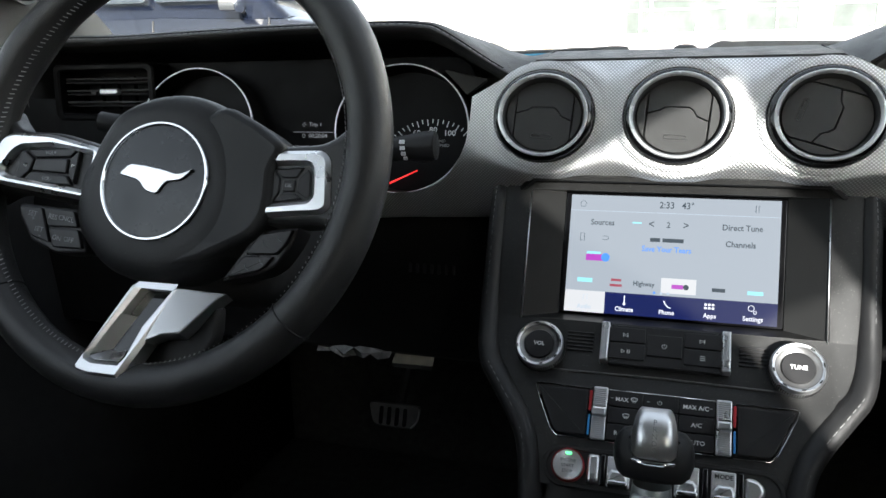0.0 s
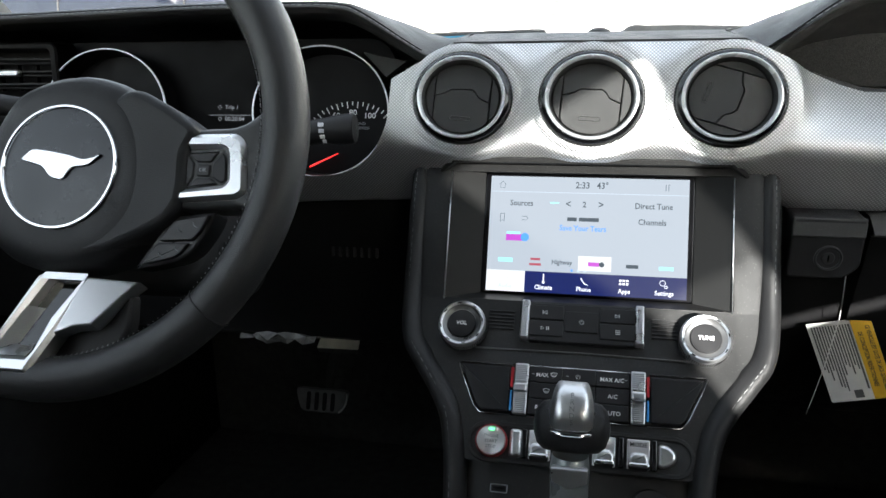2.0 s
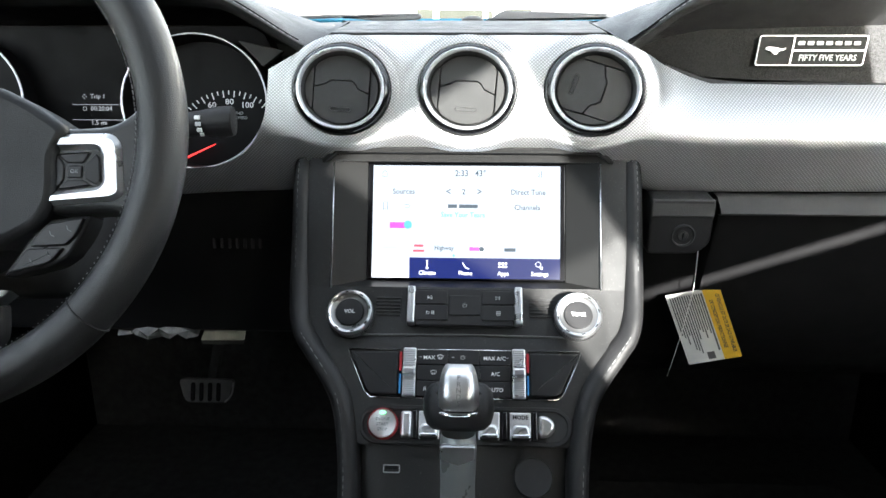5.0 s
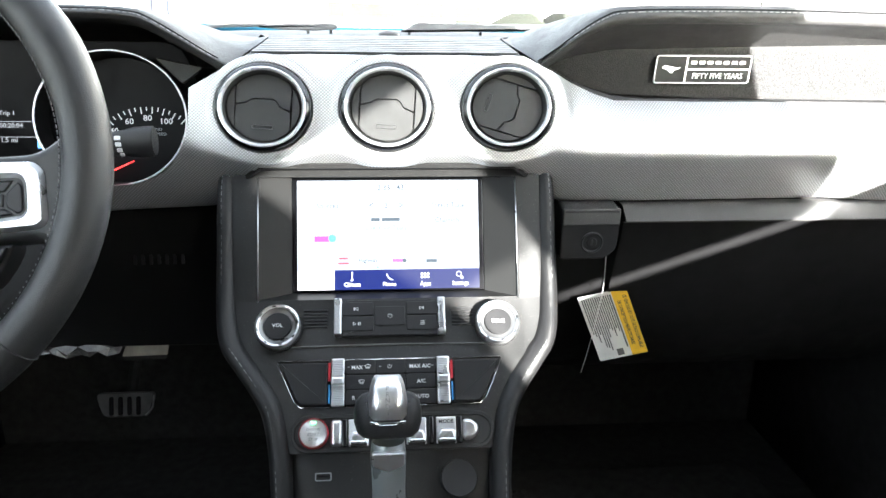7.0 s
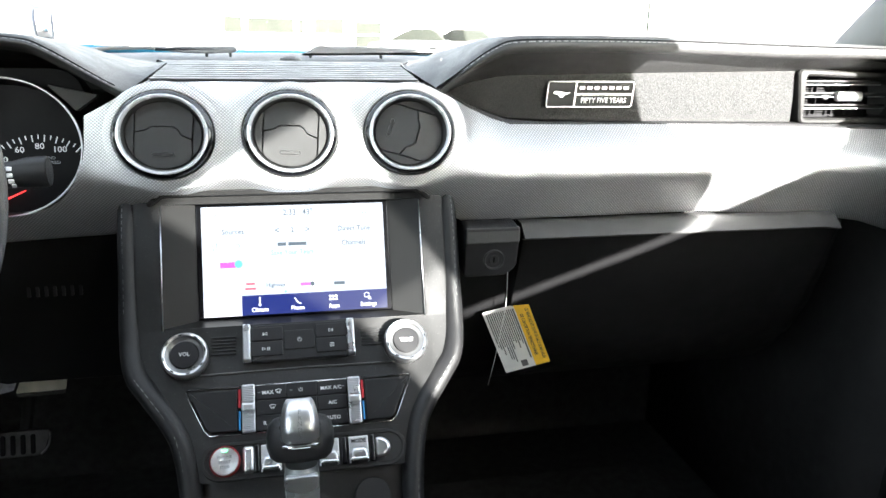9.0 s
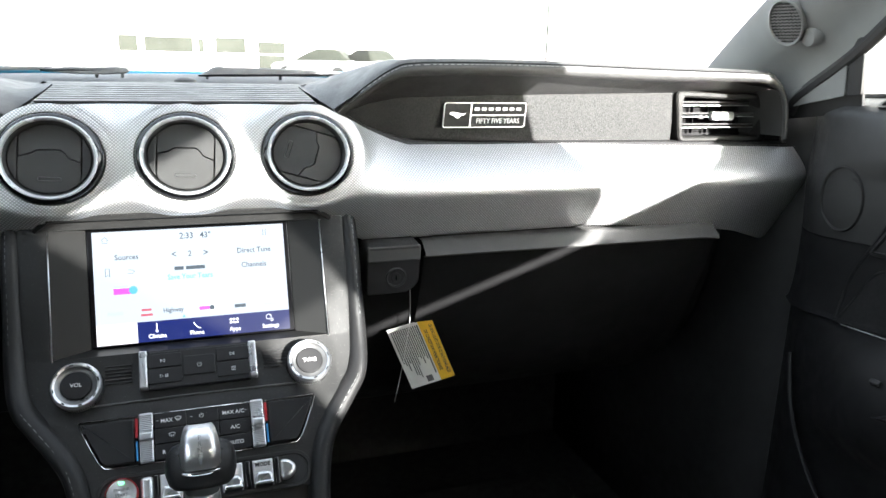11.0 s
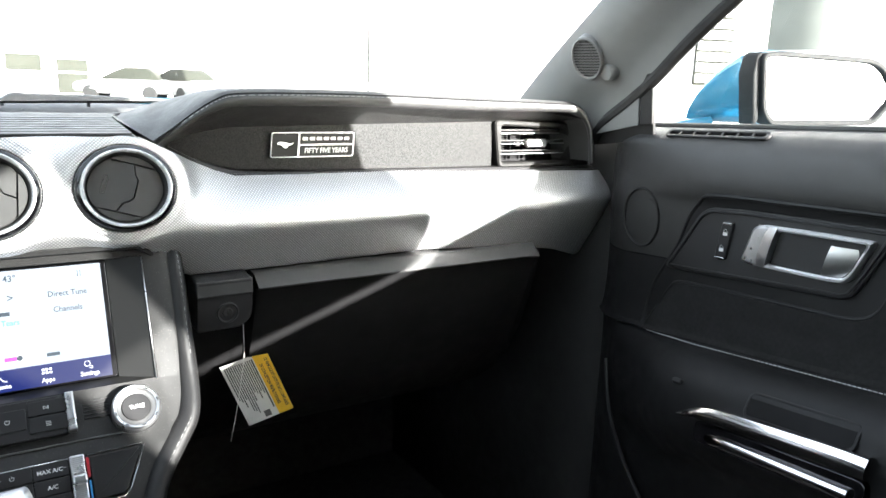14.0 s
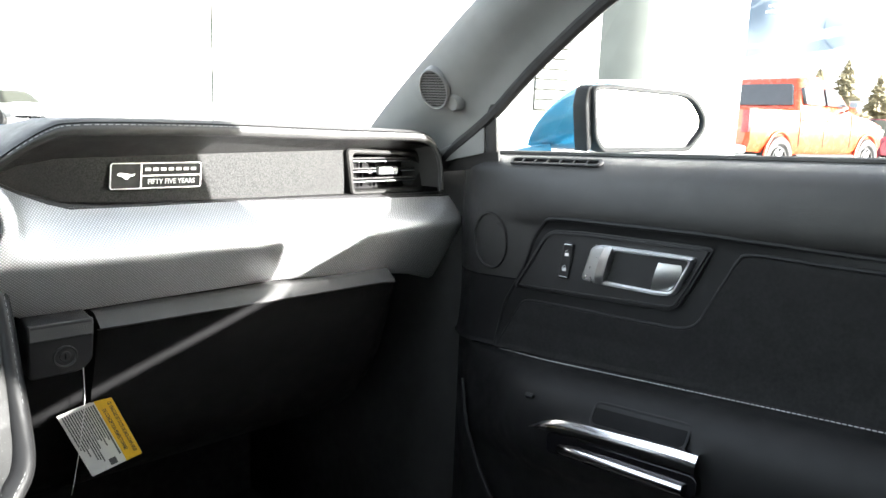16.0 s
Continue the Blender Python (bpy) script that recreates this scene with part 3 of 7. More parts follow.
hood_pad, hood_cols = pad(HOOD_LIP, "instrument_hood", (-0.7, -0.165))
brow_pad, brow_cols = pad(BROW_LIP, "passenger_brow", (0.168, 0.7))
bm = bmesh.new()
for a, b in STITCHES:
    tube([a, b], 0.00035, 4, bm)
seam = part("seam_stitching", bm, THREAD, dash, "dark grey thread along the padded edge")
seam["kind"] = "stuff"

# flat top between the pads, with the grooved loudspeaker and demister grille
rows = []
for y, z, w in ((0.0105, 0.9695, 0.1275), (0.02, 0.9705, 0.127), (0.125, 0.980, 0.124), (0.14, 0.983, 0.128), (0.17, 0.984, 0.14), (0.3, 0.972, 0.17), (0.44, 0.935, 0.2)):
    rows.append([(w * u, y, z) for u in (-1, -0.5, 0, 0.5, 1)])
part("dash_top", sheet(rows), PAD, dash)
GRILLE = material("grey_grille", (0.05, 0.05, 0.05), 0.5, vary=0.1)
GRILLE.node_tree.nodes["Principled BSDF"].inputs["Specular IOR Level"].default_value = 0.22
part("grille_well", prism(rrect(0.250, 0.121, 0.003, 2), basis((0, 0.0725, 0.9758), (1, 0, 0), (0, 1, 0.085)), 0.0006, 0.0002), DARK, dash)
for k in range(8):
    y = 0.0195 + 0.01515 * k
    part("grille_slat", prism(rrect(0.250, 0.0122, 0.001, 2), basis((0, y, 0.9758 + (y - 0.0725) * 0.085), (1, 0, 0), (0, 1, 0.085)), 0.0016, 0.0006), GRILLE, dash)

# passenger's panel in its cavity
AY = 0.058
inner = [(0.160, 0.9605), (0.185, 0.970), (0.22, 0.9765), (0.312, 0.979), (0.45, 0.982), (0.562, 0.984), (0.60, 0.985), (0.74, 0.985)]
lower = [(0.160, 0.9595), (0.185, 0.946), (0.222, 0.934), (0.26, 0.9295), (0.45, 0.928), (0.562, 0.927), (0.6, 0.926), (0.74, 0.924)]
rows = []
for (x, z), (x2, z2) in zip(inner, lower):
    rows.append([deep(x, z + (z2 - z) * t, AY) for t in (0, 0.25, 0.5, 0.75, 1)])
rows = rows[:6] + [[deep(0.5685, 0.984 - 0.057 * t, AY) for t in (0, 0.25, 0.5, 0.75, 1)]]
part("panel_insert", sheet(rows), STIPPLE, dash, "stippled dark grey insert panel")
part("panel_end", sheet([[deep(x, 0.985 - 0.061 * t, AY) for t in (0, 0.5, 1)] for x in (0.706, 0.74)]), PLASTIC, dash)
lipm = [(0.149, 0.961), (0.175, 0.978), (0.208, 0.996), (0.3, 1.005), (0.45, 1.004), (0.562, 1.002), (0.6, 1.0), (0.738, 0.985)]
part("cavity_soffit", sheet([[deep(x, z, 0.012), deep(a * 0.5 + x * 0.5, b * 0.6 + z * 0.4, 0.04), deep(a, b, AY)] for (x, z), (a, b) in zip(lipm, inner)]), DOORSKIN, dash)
ledge = []
for (x, z), (x0, _) in zip(lower, lower):
    q = deep(x, z, AY)
    zt = curve_at(BAND_TOP, q.x)
    ledge.append([q, Vector((q.x, AY - 0.012, q.z - 0.001)), Vector((q.x, AY - 0.014, q.z - 0.004)), Vector((q.x * 0.995, band_y(q.x, zt) + 0.006, zt + 0.0015)), Vector((q.x * 0.995, band_y(q.x, zt) + 0.003, zt - 0.004))])
part("cavity_ledge", sheet(ledge), PLASTIC, dash)

# badge plaque
A = basis(deep(0.3185, 0.9575, AY - 0.002), (1, 0, 0), (0, 0.1, 1))
plaque = thing("dash_plaque", A.translation, "black plaque with silver frame and lettering on the dash panel", "plaque")
kx = (AY - EYE.y) / (0.042 - EYE.y)


def slant(x, y):
    return (x + 0.12 * y, y)


W, H = 0.099 * kx, 0.0275 * kx
out = [slant(*p) for p in rrect(W, H, 0.003, 4)]
part("plate", prism(out, A, 0.0022, 0.0005), DARK, plaque)
part("frame", frame_ring(out, [slant(*p) for p in rrect(W - 0.0022, H - 0.0022, 0.002, 4)], A, 0.0032, 0.0003, 0.0015), SATIN, plaque)
part("divider", prism([slant(x, y) for x, y in ((-0.0185, -H / 2 + 0.001), (-0.0172, -H / 2 + 0.001), (-0.0172, H / 2 - 0.001), (-0.0185, H / 2 - 0.001))], A, 0.003, 0), SATIN, plaque)
part("divider", prism([slant(x, y) for x, y in ((-0.0172, -0.0006), (W / 2 - 0.001, -0.0006), (W / 2 - 0.001, 0.0006), (-0.0172, 0.0006))], A, 0.003, 0), SATIN, plaque)
# the maker's word as plain slanted bars
for i in range(7):
    x = -0.0105 + i * 0.0086
    part("word_bar", prism([slant(x + u, 0.0068 + v) for u, v in rrect(0.0062, 0.0036, 0.0008, 2)], A, 0.0028, 0.0002, 0.002), PRINT, plaque, "pale bar")
lettering("words", "FIFTY FIVE YEARS", 0.0077, A @ Matrix(((1, 0.12, 0, 0.0155), (0, 1, 0, -0.0068), (0, 0, 1, 0.0026), (0, 0, 0, 1))), PRINT, plaque, "pale capital letters", bold=0.00015, squeeze=0.92)
SWOOSH = [(-0.0145, 0.001), (-0.0105, 0.0042), (-0.004, 0.0036), (0.003, 0.0026), (0.008, 0.0014), (0.0145, 0.0032), (0.0098, -0.0002), (0.004, -0.0008), (0.0015, -0.0044), (-0.003, -0.0036), (-0.0062, -0.0006)]
part("emblem_shape", prism(rounded([(x * 0.72 - 0.0335, y * 0.9) for x, y in SWOOSH], 0.002), A, 0.0032, 0.0003, 0.002), SATIN, plaque, "plain silver sweep of an emblem")


# round air vents
def round_vent(x, turn):
    m = at(V1, x, 0.0, 0.0) @ Matrix.Diagonal((0.975, 0.893, 1, 1))
    vent = part("round_vent", lathe([(0.0449, -0.0085), (0.0446, -0.018), (0.0355, -0.0185), (0, -0.0185)], m, 64), PLASTIC, dash)
    part("hole_lip", lathe([(0.0545, -0.0014), (0.0520, -0.0004), (0.0464, -0.0004), (0.0457, -0.0012), (0.0452, -0.004)], m, 96), BAND, vent)
    part("collar", lathe([(0.0456, -0.004), (0.0454, 0.0003), (0.0443, 0.0034), (0.0424, 0.0058), (0.0403, 0.0066)], m, 96), GLOSS, vent, "dark polished flank of the ring")
    part("ring", lathe([(0.0406, 0.0056), (0.0405, 0.0078), (0.0399, 0.0089), (0.0390, 0.0091), (0.0380, 0.0083), (0.0372, 0.0066), (0.0368, 0.0045)], m, 96), RING, vent, "bright satin metal ring")
    part("inner_wall", lathe([(0.0371, 0.0052), (0.0360, 0.0025), (0.0352, -0.002), (0.0344, -0.006), (0.030, -0.0065)], m, 64), FLAP, vent)
    b = at(m, 0, 0, 0, turn)
    R = 0.0341
    split = [(-0.0252, 0.0015), (-0.0155, 0.0045), (-0.0105, 0.0082), (0.0085, 0.0088), (0.0125, 0.0058), (0.0155, 0.0008), (0.0252, -0.0032)]

    def arc(a0, a1, n=12):
        return [(min(0.0255, max(-0.0255, R * math.cos(radians(a0 + (a1 - a0) * i / n)))), R * math.sin(radians(a0 + (a1 - a0) * i / n))) for i in range(n + 1)]
    up = [(x_, y_ + 0.0005) for x_, y_ in split] + arc(25, 155)
    dn = [(x_, y_ - 0.0005) for x_, y_ in reversed(split)] + arc(205, 335)
    f1 = b @ pose(0, 0.004, -0.0022, -4)
    f2 = b @ pose(0, -0.004, -0.0018, 4)
    part("flap", prism([(p, q - 0.004) for p, q in up], f1, 0.002, 0.0006, -0.003), FLAP, vent)
    part("flap", prism([(p, q + 0.004) for p, q in dn], f2, 0.002, 0.0006, -0.003), FLAP, vent)
    part("tab_rim", frame_ring(rrect(0.020, 0.0042, 0.002, 4, 0.0, -0.0155), rrect(0.0186, 0.0028, 0.0014, 4, 0.0, -0.0155), f2, 0.0030, 0.0003, 0.0018), SMOKE, vent)
    for s in (-1, 1):
        side_arc = [(s * R * math.cos(radians(a)), s * R * math.sin(radians(a))) for a in range(-39, 40, 6)]
        part("side_cheek", prism(side_arc, b, -0.0008, 0.0006, -0.006), FLAP, vent)


round_vent(-0.1128, -4)
round_vent(0.0, -4)
round_vent(0.1128, -108)


# end vents with flat slats
def end_vent(m, outer, inner, slats, tab, frame_mat, edge_mat):
    """Vent in the plane m: frame outlines, slats as (height, left, right), tab as (x, y, width, height)."""
    # near-black backing and blades put the vent's inner shade into the colour
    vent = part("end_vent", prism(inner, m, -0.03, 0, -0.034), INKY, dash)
    part("frame", frame_ring(outer, inner, m, 0.006, 0.002, -0.034), frame_mat, vent)
    for v, a, b in slats:
        c, w = (a + b) / 2, b - a
        s = at(m, c, v, -0.012) @ pose(0, 0, 0, -16)
        part("slat", prism(rrect(w, 0.016, 0.001, 2), s @ pose(0, 0, 0, 90), 0.0011, 0.0006, -0.0011), DARK, vent)
        plate("slat_edge", w * 0.98, 0.0011, c, v - 0.002, at(m, 0, 0, -0.0042), edge_mat, vent, 0.0008, 0.0006, 0.0003)
    x, y, w, h = tab
    lo, hi = min(p[0] for p in inner), max(p[0] for p in inner)
    for k in range(5):
        plate("blade", 0.001, 0.037, lo + (hi - lo) * (0.1 + 0.19 * k), 0.0, at(m, 0, 0, -0.027), INKY, vent, 0.006, 0.0004, 0.0003)
    plate("tab", w, h, x, y, at(m, 0, 0, -0.004), SATIN, vent, 0.006, min(h * 0.4, 0.004), 0.002)
    plate("tab_lock", 0.008, 0.006, x - w * 0.5 - 0.012, y - 0.001, at(m, 0, 0, -0.006), PLASTIC, vent, 0.003, 0.002, 0.001)


FRAME = material("dark_vent_frame", (0.015, 0.015, 0.0142), 0.6, vary=0.1)
FRAME.node_tree.nodes["Principled BSDF"].inputs["Specular IOR Level"].default_value = 0.25
end_vent(basis(deep(0.651, 0.952, 0.0555), (1, 0, 0), (0, 0.05, 1)),
         rounded([(-0.0835, 0.0355), (0.048, 0.0315), (0.066, 0.012), (0.0615, -0.029), (-0.0760, -0.0285)], 0.008, 4),
         rounded([(-0.0712, 0.0275), (0.041, 0.0238), (0.0500, 0.010), (0.0485, -0.0222), (-0.0705, -0.0218)], 0.004, 4),
         [(0.019, -0.069, 0.039), (0.005, -0.069, 0.0475), (-0.0087, -0.069, 0.0475)], (-0.007, 0.0036, 0.036, 0.0115), FRAME, SATIN)
end_vent(basis(deep(-0.628, 0.946, 0.036), (1, 0, 0), (0, 0.05, 1)), rrect(0.140, 0.064, 0.009, 6), rrect(0.122, 0.048, 0.004, 6),
         [(0.013, -0.0605, 0.0605), (0.0, -0.0605, 0.0605), (-0.013, -0.0605, 0.0605)], (0.004, 0.0005, 0.026, 0.0075), INKY, PLASTIC)

# lower dash: glove box zone, knee panel, sides of the stack
rows = []
for x in (0.165, 0.2, 0.3, 0.4, 0.5, 0.6, 0.68, 0.75):
    d = 6.0 * max(0, x - 0.6) ** 2
    rows.append([(x, 0.034 + d, 0.84), (x, 0.026 + d, 0.826), (x, 0.022 + d, 0.80), (x, 0.036 + d, 0.74), (x, 0.056 + d, 0.68), (x, 0.09 + d, 0.62), (x, 0.16 + d, 0.57), (x, 0.34 + d, 0.54), (x, 0.62, 0.53)])
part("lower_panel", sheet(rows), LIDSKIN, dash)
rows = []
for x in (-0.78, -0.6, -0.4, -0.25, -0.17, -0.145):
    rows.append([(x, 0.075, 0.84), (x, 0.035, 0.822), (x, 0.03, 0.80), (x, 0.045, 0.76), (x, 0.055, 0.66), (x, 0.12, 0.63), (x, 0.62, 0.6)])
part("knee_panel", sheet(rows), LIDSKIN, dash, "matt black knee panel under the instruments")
K = basis((-0.237, 0.043, 0.764), (1, 0, 0), (0, 0.15, 1))
for k in range(7):
    plate("louvre", 0.0032, 0.014, -0.024 + 0.008 * k, 0, K, PLASTIC, dash, 0.0016, 0.001, 0.0005)

# glove box
glove = thing("glove_box", (0.43, 0.02, 0.75), "closed black glove box lid under the silver band", "glove box")
rows, strip = [], []
for i in range(15):
    x = 0.237 + (0.625 - 0.237) * i / 14
    d = 6.0 * max(0, x - 0.6) ** 2
    e = 0.0035 * max(0, (x - 0.6) / 0.025) ** 2
    rows.append([(x, -0.0045 + d, 0.8115 - e), (x, 0.001 + d, 0.8075 - e), (x, 0.010 + d, 0.78 - e), (x, 0.025 + d, 0.74), (x, 0.041 + d, 0.70), (x, 0.058 + d, 0.66), (x, 0.083 + d, 0.62), (x, 0.12 + d, 0.59), (x, 0.19 + d, 0.56), (x, 0.32 + d, 0.538)])
    strip.append([(x, 0.026 + d, 0.8250), (x, 0.009 + d, 0.8240 - 0.4 * e), (x, 0.0055 + d, 0.8215 - 0.7 * e), (x, -0.0055 + d, 0.8135 - e), (x, -0.0068 + d, 0.8110 - e), (x, -0.0045 + d, 0.8088 - e), (x, 0.004 + d, 0.808 - e)])
# lid near-black, edge lighter: shade and top light put into their colours
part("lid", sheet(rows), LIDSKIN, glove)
part("lid_edge", sheet(strip), PAD, glove, "sloping upper edge of the lid, its light put into a lighter colour")
L = basis((0.2035, -0.004, 0.799), (1, 0, 0), (0, -0.12, 1))
latch = part("latch_block", prism(rounded([(-0.032, -0.0285), (0.015, -0.0275), (0.0262, -0.017), (0.0270, 0.0265), (-0.032, 0.0265)], 0.005), L, 0.004, 0.002, -0.03), PLASTIC, glove)
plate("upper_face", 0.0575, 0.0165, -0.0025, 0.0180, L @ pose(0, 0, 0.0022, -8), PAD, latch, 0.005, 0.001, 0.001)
part("lock_ring", lathe([(0.0115, 0.0), (0.0115, 0.005), (0.0105, 0.0058), (0.0092, 0.005), (0.0088, 0.002), (0, 0.0018)], at(L, 0.0, -0.009), 32), PLASTIC, latch)
part("lock_barrel", lathe([(0.0055, 0.001), (0.0055, 0.004), (0.0048, 0.0046), (0, 0.0046)], at(L, 0.0, -0.009), 24), DARK, latch)
# black plate in place of a hollow, for the shade in the key slot
plate("key_slot", 0.0012, 0.006, 0, -0.009, L, GLOSS, latch, 0.0049, 0.0005, 0.0001)


# ---- centre stack
stack = thing("centre_stack", (0, -0.05, 0.6), "charcoal centre console stack with screen, knobs and switches", "console")
S = basis((0, 0.0, 0.853), (1, 0, 0), (0, 0.35, 0.936))
F = basis((0, -0.058, 0.752), (1, 0, 0), (0, 0.625, 0.781))
HALF = [(0.56, 0.083), (0.615, 0.085), (0.645, 0.089), (0.663, 0.095), (0.683, 0.105), (0.703, 0.1225), (0.72, 0.137), (0.745, 0.144), (0.82, 0.146), (0.875, 0.147)]
FACE = [(0.56, -0.19), (0.60, -0.172), (0.640, -0.148), (0.645, -0.1436), (0.663, -0.1292), (0.712, -0.092), (0.714, -0.0885), (0.752, -0.058), (0.86, -0.006), (0.875, 0.002)]
rows = []
for z in (0.875, 0.860, 0.858, 0.84, 0.82, 0.80, 0.78, 0.753, 0.752, 0.735, 0.7145, 0.712, 0.70, 0.69, 0.677, 0.66, 0.6455, 0.643, 0.63, 0.615, 0.59, 0.56):
    w, y = curve_at(HALF, z), curve_at(FACE, z)
    if z < 0.644:
        y += 0.012
    rows.append((z, w, y))
bm = bmesh.new()
loops = []
for z, w, y in rows:
    ks = [-w - 0.004, -w, -w + 0.003, -0.1225, 0.1225, w - 0.003, w, w + 0.004] if w > 0.127 else [-w - 0.004, -w, -w + 0.003, -w * 0.75, w * 0.75, w - 0.003, w, w + 0.004]
    loops.append([bm.verts.new((x, y + (0.03 if i in (0, 7) else 0.002 if i in (1, 6) else 0), z)) for i, x in enumerate(ks)])
for j, (a, b) in enumerate(zip(loops, loops[1:])):
    for i in range(7):
        if i == 3 and rows[j][0] <= 0.8585 and rows[j + 1][0] >= 0.7525:
            continue
        bm.faces.new((a[i], a[i + 1], b[i + 1], b[i]))
part("bezel", bm, BEZEL, stack)
# recess round the screen
RECESS_SKIN = material("smooth_grey_recess", (0.016, 0.016, 0.0156), 0.36, vary=0.03, rough_vary=0.02)
RECESS_SKIN.node_tree.nodes["Principled BSDF"].inputs["Specular IOR Level"].default_value = 0.2
OPEN = [(-0.1225, 0.858), (0.1225, 0.858), (0.1225, 0.753), (-0.1225, 0.753)]
front = [Vector((x, curve_at(FACE, z), z)) for x, z in OPEN]
back = [S @ Vector((x * 0.752, 0.0025 if z > 0.8 else -0.1075, -0.0005)) for x, z in OPEN]
part("screen_recess", sheet([front, back], closed=True), RECESS_SKIN, stack)
for s in (-1, 1):
    a, b = front[1], front[2]
    part("recess_trim", tube([(s * 0.1222, a.y - 0.001, 0.857), (s * 0.121, b.y - 0.001, 0.752)], 0.0006, 6), SATIN, stack, "thin bright metal strip")

# leather bolsters along both sides
bolster_path = [(0.1515, 0.012, 0.875), (0.1525, -0.010, 0.84), (0.1515, -0.033, 0.79), (0.1495, -0.060, 0.745), (0.1435, -0.082, 0.72), (0.1305, -0.096, 0.705), (0.1125, -0.112, 0.685), (0.1015, -0.127, 0.665), (0.0945, -0.155, 0.627), (0.0925, -0.19, 0.575)]
for s in (-1, 1):
    line = smooth_line([(s * x, y + 0.008, z) for x, y, z in bolster_path], 4)
    rad = [0.0092 + 0.0012 * math.sin(math.pi * i / len(line)) for i in range(len(line))]
    bol = part("bolster", tube(line, rad, 14, flat=1.5, up=(0, 1, 0)), BOLSTER, stack, "black leather roll with stitching")
    bm = bmesh.new()
    for i in range(2, len(line) - 2):
        a, b = line[i], line[i + 1]
        o = Vector((s * 0.003, -rad[i] * 1.18, rad[i] * 0.75))
        k = max(1, int((b - a).length / 0.005))
        for j in range(k):
            tube([a.lerp(b, (j + 0.15) / k) + o, a.lerp(b, (j + 0.75) / k) + o], 0.0004, 4, bm)
    st = part("stitching", bm, BOLTHREAD, bol)
    st["kind"] = "stuff"
    # side wall of the stack towards the footwell
    part("side_wall", sheet([[(p.x + s * 0.004, p.y + 0.01, p.z), (p.x + s * 0.004, 0.25, p.z), (p.x * 0.9, 0.6, p.z)] for p in line] + [[(s * 0.1, -0.19, 0.2), (s * 0.1, 0.25, 0.2), (s * 0.1, 0.6, 0.2)]]), DARK, stack)

# display
ICE = glowing("display_white", (0.74, 0.84, 0.96), 0.122)
TABLIT = glowing("display_tab", (0.93, 0.96, 1.0), 0.174)
NAVY = glowing("display_navy", (0.01, 0.02, 0.14), 0.163)
SLATE = glowing("display_text", (0.03, 0.045, 0.06), 0.336)
LINK = glowing("display_blue_text", (0.05, 0.2, 0.6), 0.378)
WHITE = glowing("display_icon", (0.85, 0.88, 0.95), 0.280)
FAINT = glowing("display_line", (0.55, 0.66, 0.78), 0.218)
CYAN = glowing("display_cyan", (0.25, 0.6, 0.68), 0.336)
PURPLE = glowing("display_purple", (0.32, 0.05, 0.36), 0.336)
REDDISH = glowing("display_maroon", (0.3, 0.06, 0.09), 0.294)
display = part("display", prism(rrect(0.1830, 0.1085, 0.002), at(S, 0, -0.0525, -0.004), 0.004, 0.0006), GLOSS, stack, "glossy black glass of the display")


def on(x, y):
    """Screen place from its share of the width and, downwards, of the height."""
    return at(S, -0.087 + 0.174 * x, -0.105 * y, 0.0)


def tile(name, x, y, w, h, mat, lift=0.0004, r=0.0001, label=""):
    return part(name, prism(rrect(0.174 * w, 0.105 * h, r, 2), on(x, y), lift + 0.00004, 0, lift - 0.0001), mat, display, label)


def words(s, x, y, size, mat, align="CENTER", bold=0.0):
    return lettering("caption", s, size, on(x, y) @ pose(0, 0, 0.0007), mat, display, "", align, bold + 0.00009, 0.9)


tile("lit_page", 0.5, 0.41, 1, 0.82, ICE, label="pale blue-white audio page")
tile("menu_bar", 0.6, 0.91, 0.8, 0.18, NAVY, label="dark blue menu bar")
tile("menu_tab", 0.1, 0.91, 0.2, 0.18, TABLIT, label="white highlighted tab")
tile("rule", 0.5, 0.135, 1, 0.004, FAINT, 0.0006)
words("2:33", 0.475, 0.07, 0.0082, SLATE)
words("43°", 0.575, 0.07, 0.0082, SLATE)
words("Sources", 0.165, 0.235, 0.0072, SLATE)
words("<", 0.405, 0.235, 0.0095, SLATE)
words("2", 0.487, 0.235, 0.0072, SLATE)
words(">", 0.57, 0.235, 0.0095, SLATE)
words("Direct Tune", 0.83, 0.235, 0.0072, SLATE)
words("Channels", 0.825, 0.37, 0.0072, SLATE)
words("Save Your Tears", 0.483, 0.44, 0.0068, LINK)
for x, w in ((0.427, 0.048), (0.512, 0.1)):
    tile("name_bar", x, 0.362, w, 0.032, SLATE, 0.0006, label="grey bar of a name")
words("Highway", 0.385, 0.735, 0.0058, SLATE)
for i, x in enumerate((0.437, 0.47, 0.503)):
    part("page_dot", prism(rrect(0.0022, 0.0022, 0.0011, 4), on(x, 0.8), 0.0008, 0, 0.0003), LINK if i == 0 else FAINT, display)
# station marks as plain shapes
tile("station_mark", 0.135, 0.535, 0.085, 0.055, PURPLE, 0.0006)
tile("station_mark", 0.13, 0.495, 0.07, 0.02, CYAN, 0.0006)
part("station_mark", prism(rrect(0.0075, 0.0075, 0.0037, 6), on(0.19, 0.53), 0.0008, 0, 0.0003), LINK, display)
tile("station_mark", 0.095, 0.73, 0.075, 0.035, CYAN, 0.0006)
tile("station_mark", 0.25, 0.715, 0.05, 0.02, REDDISH, 0.0006)
tile("station_mark", 0.25, 0.76, 0.06, 0.02, REDDISH, 0.0006)
tile("station_tile", 0.55, 0.735, 0.165, 0.125, TABLIT, 0.0005)
tile("station_mark", 0.545, 0.74, 0.055, 0.035, PURPLE, 0.0008)
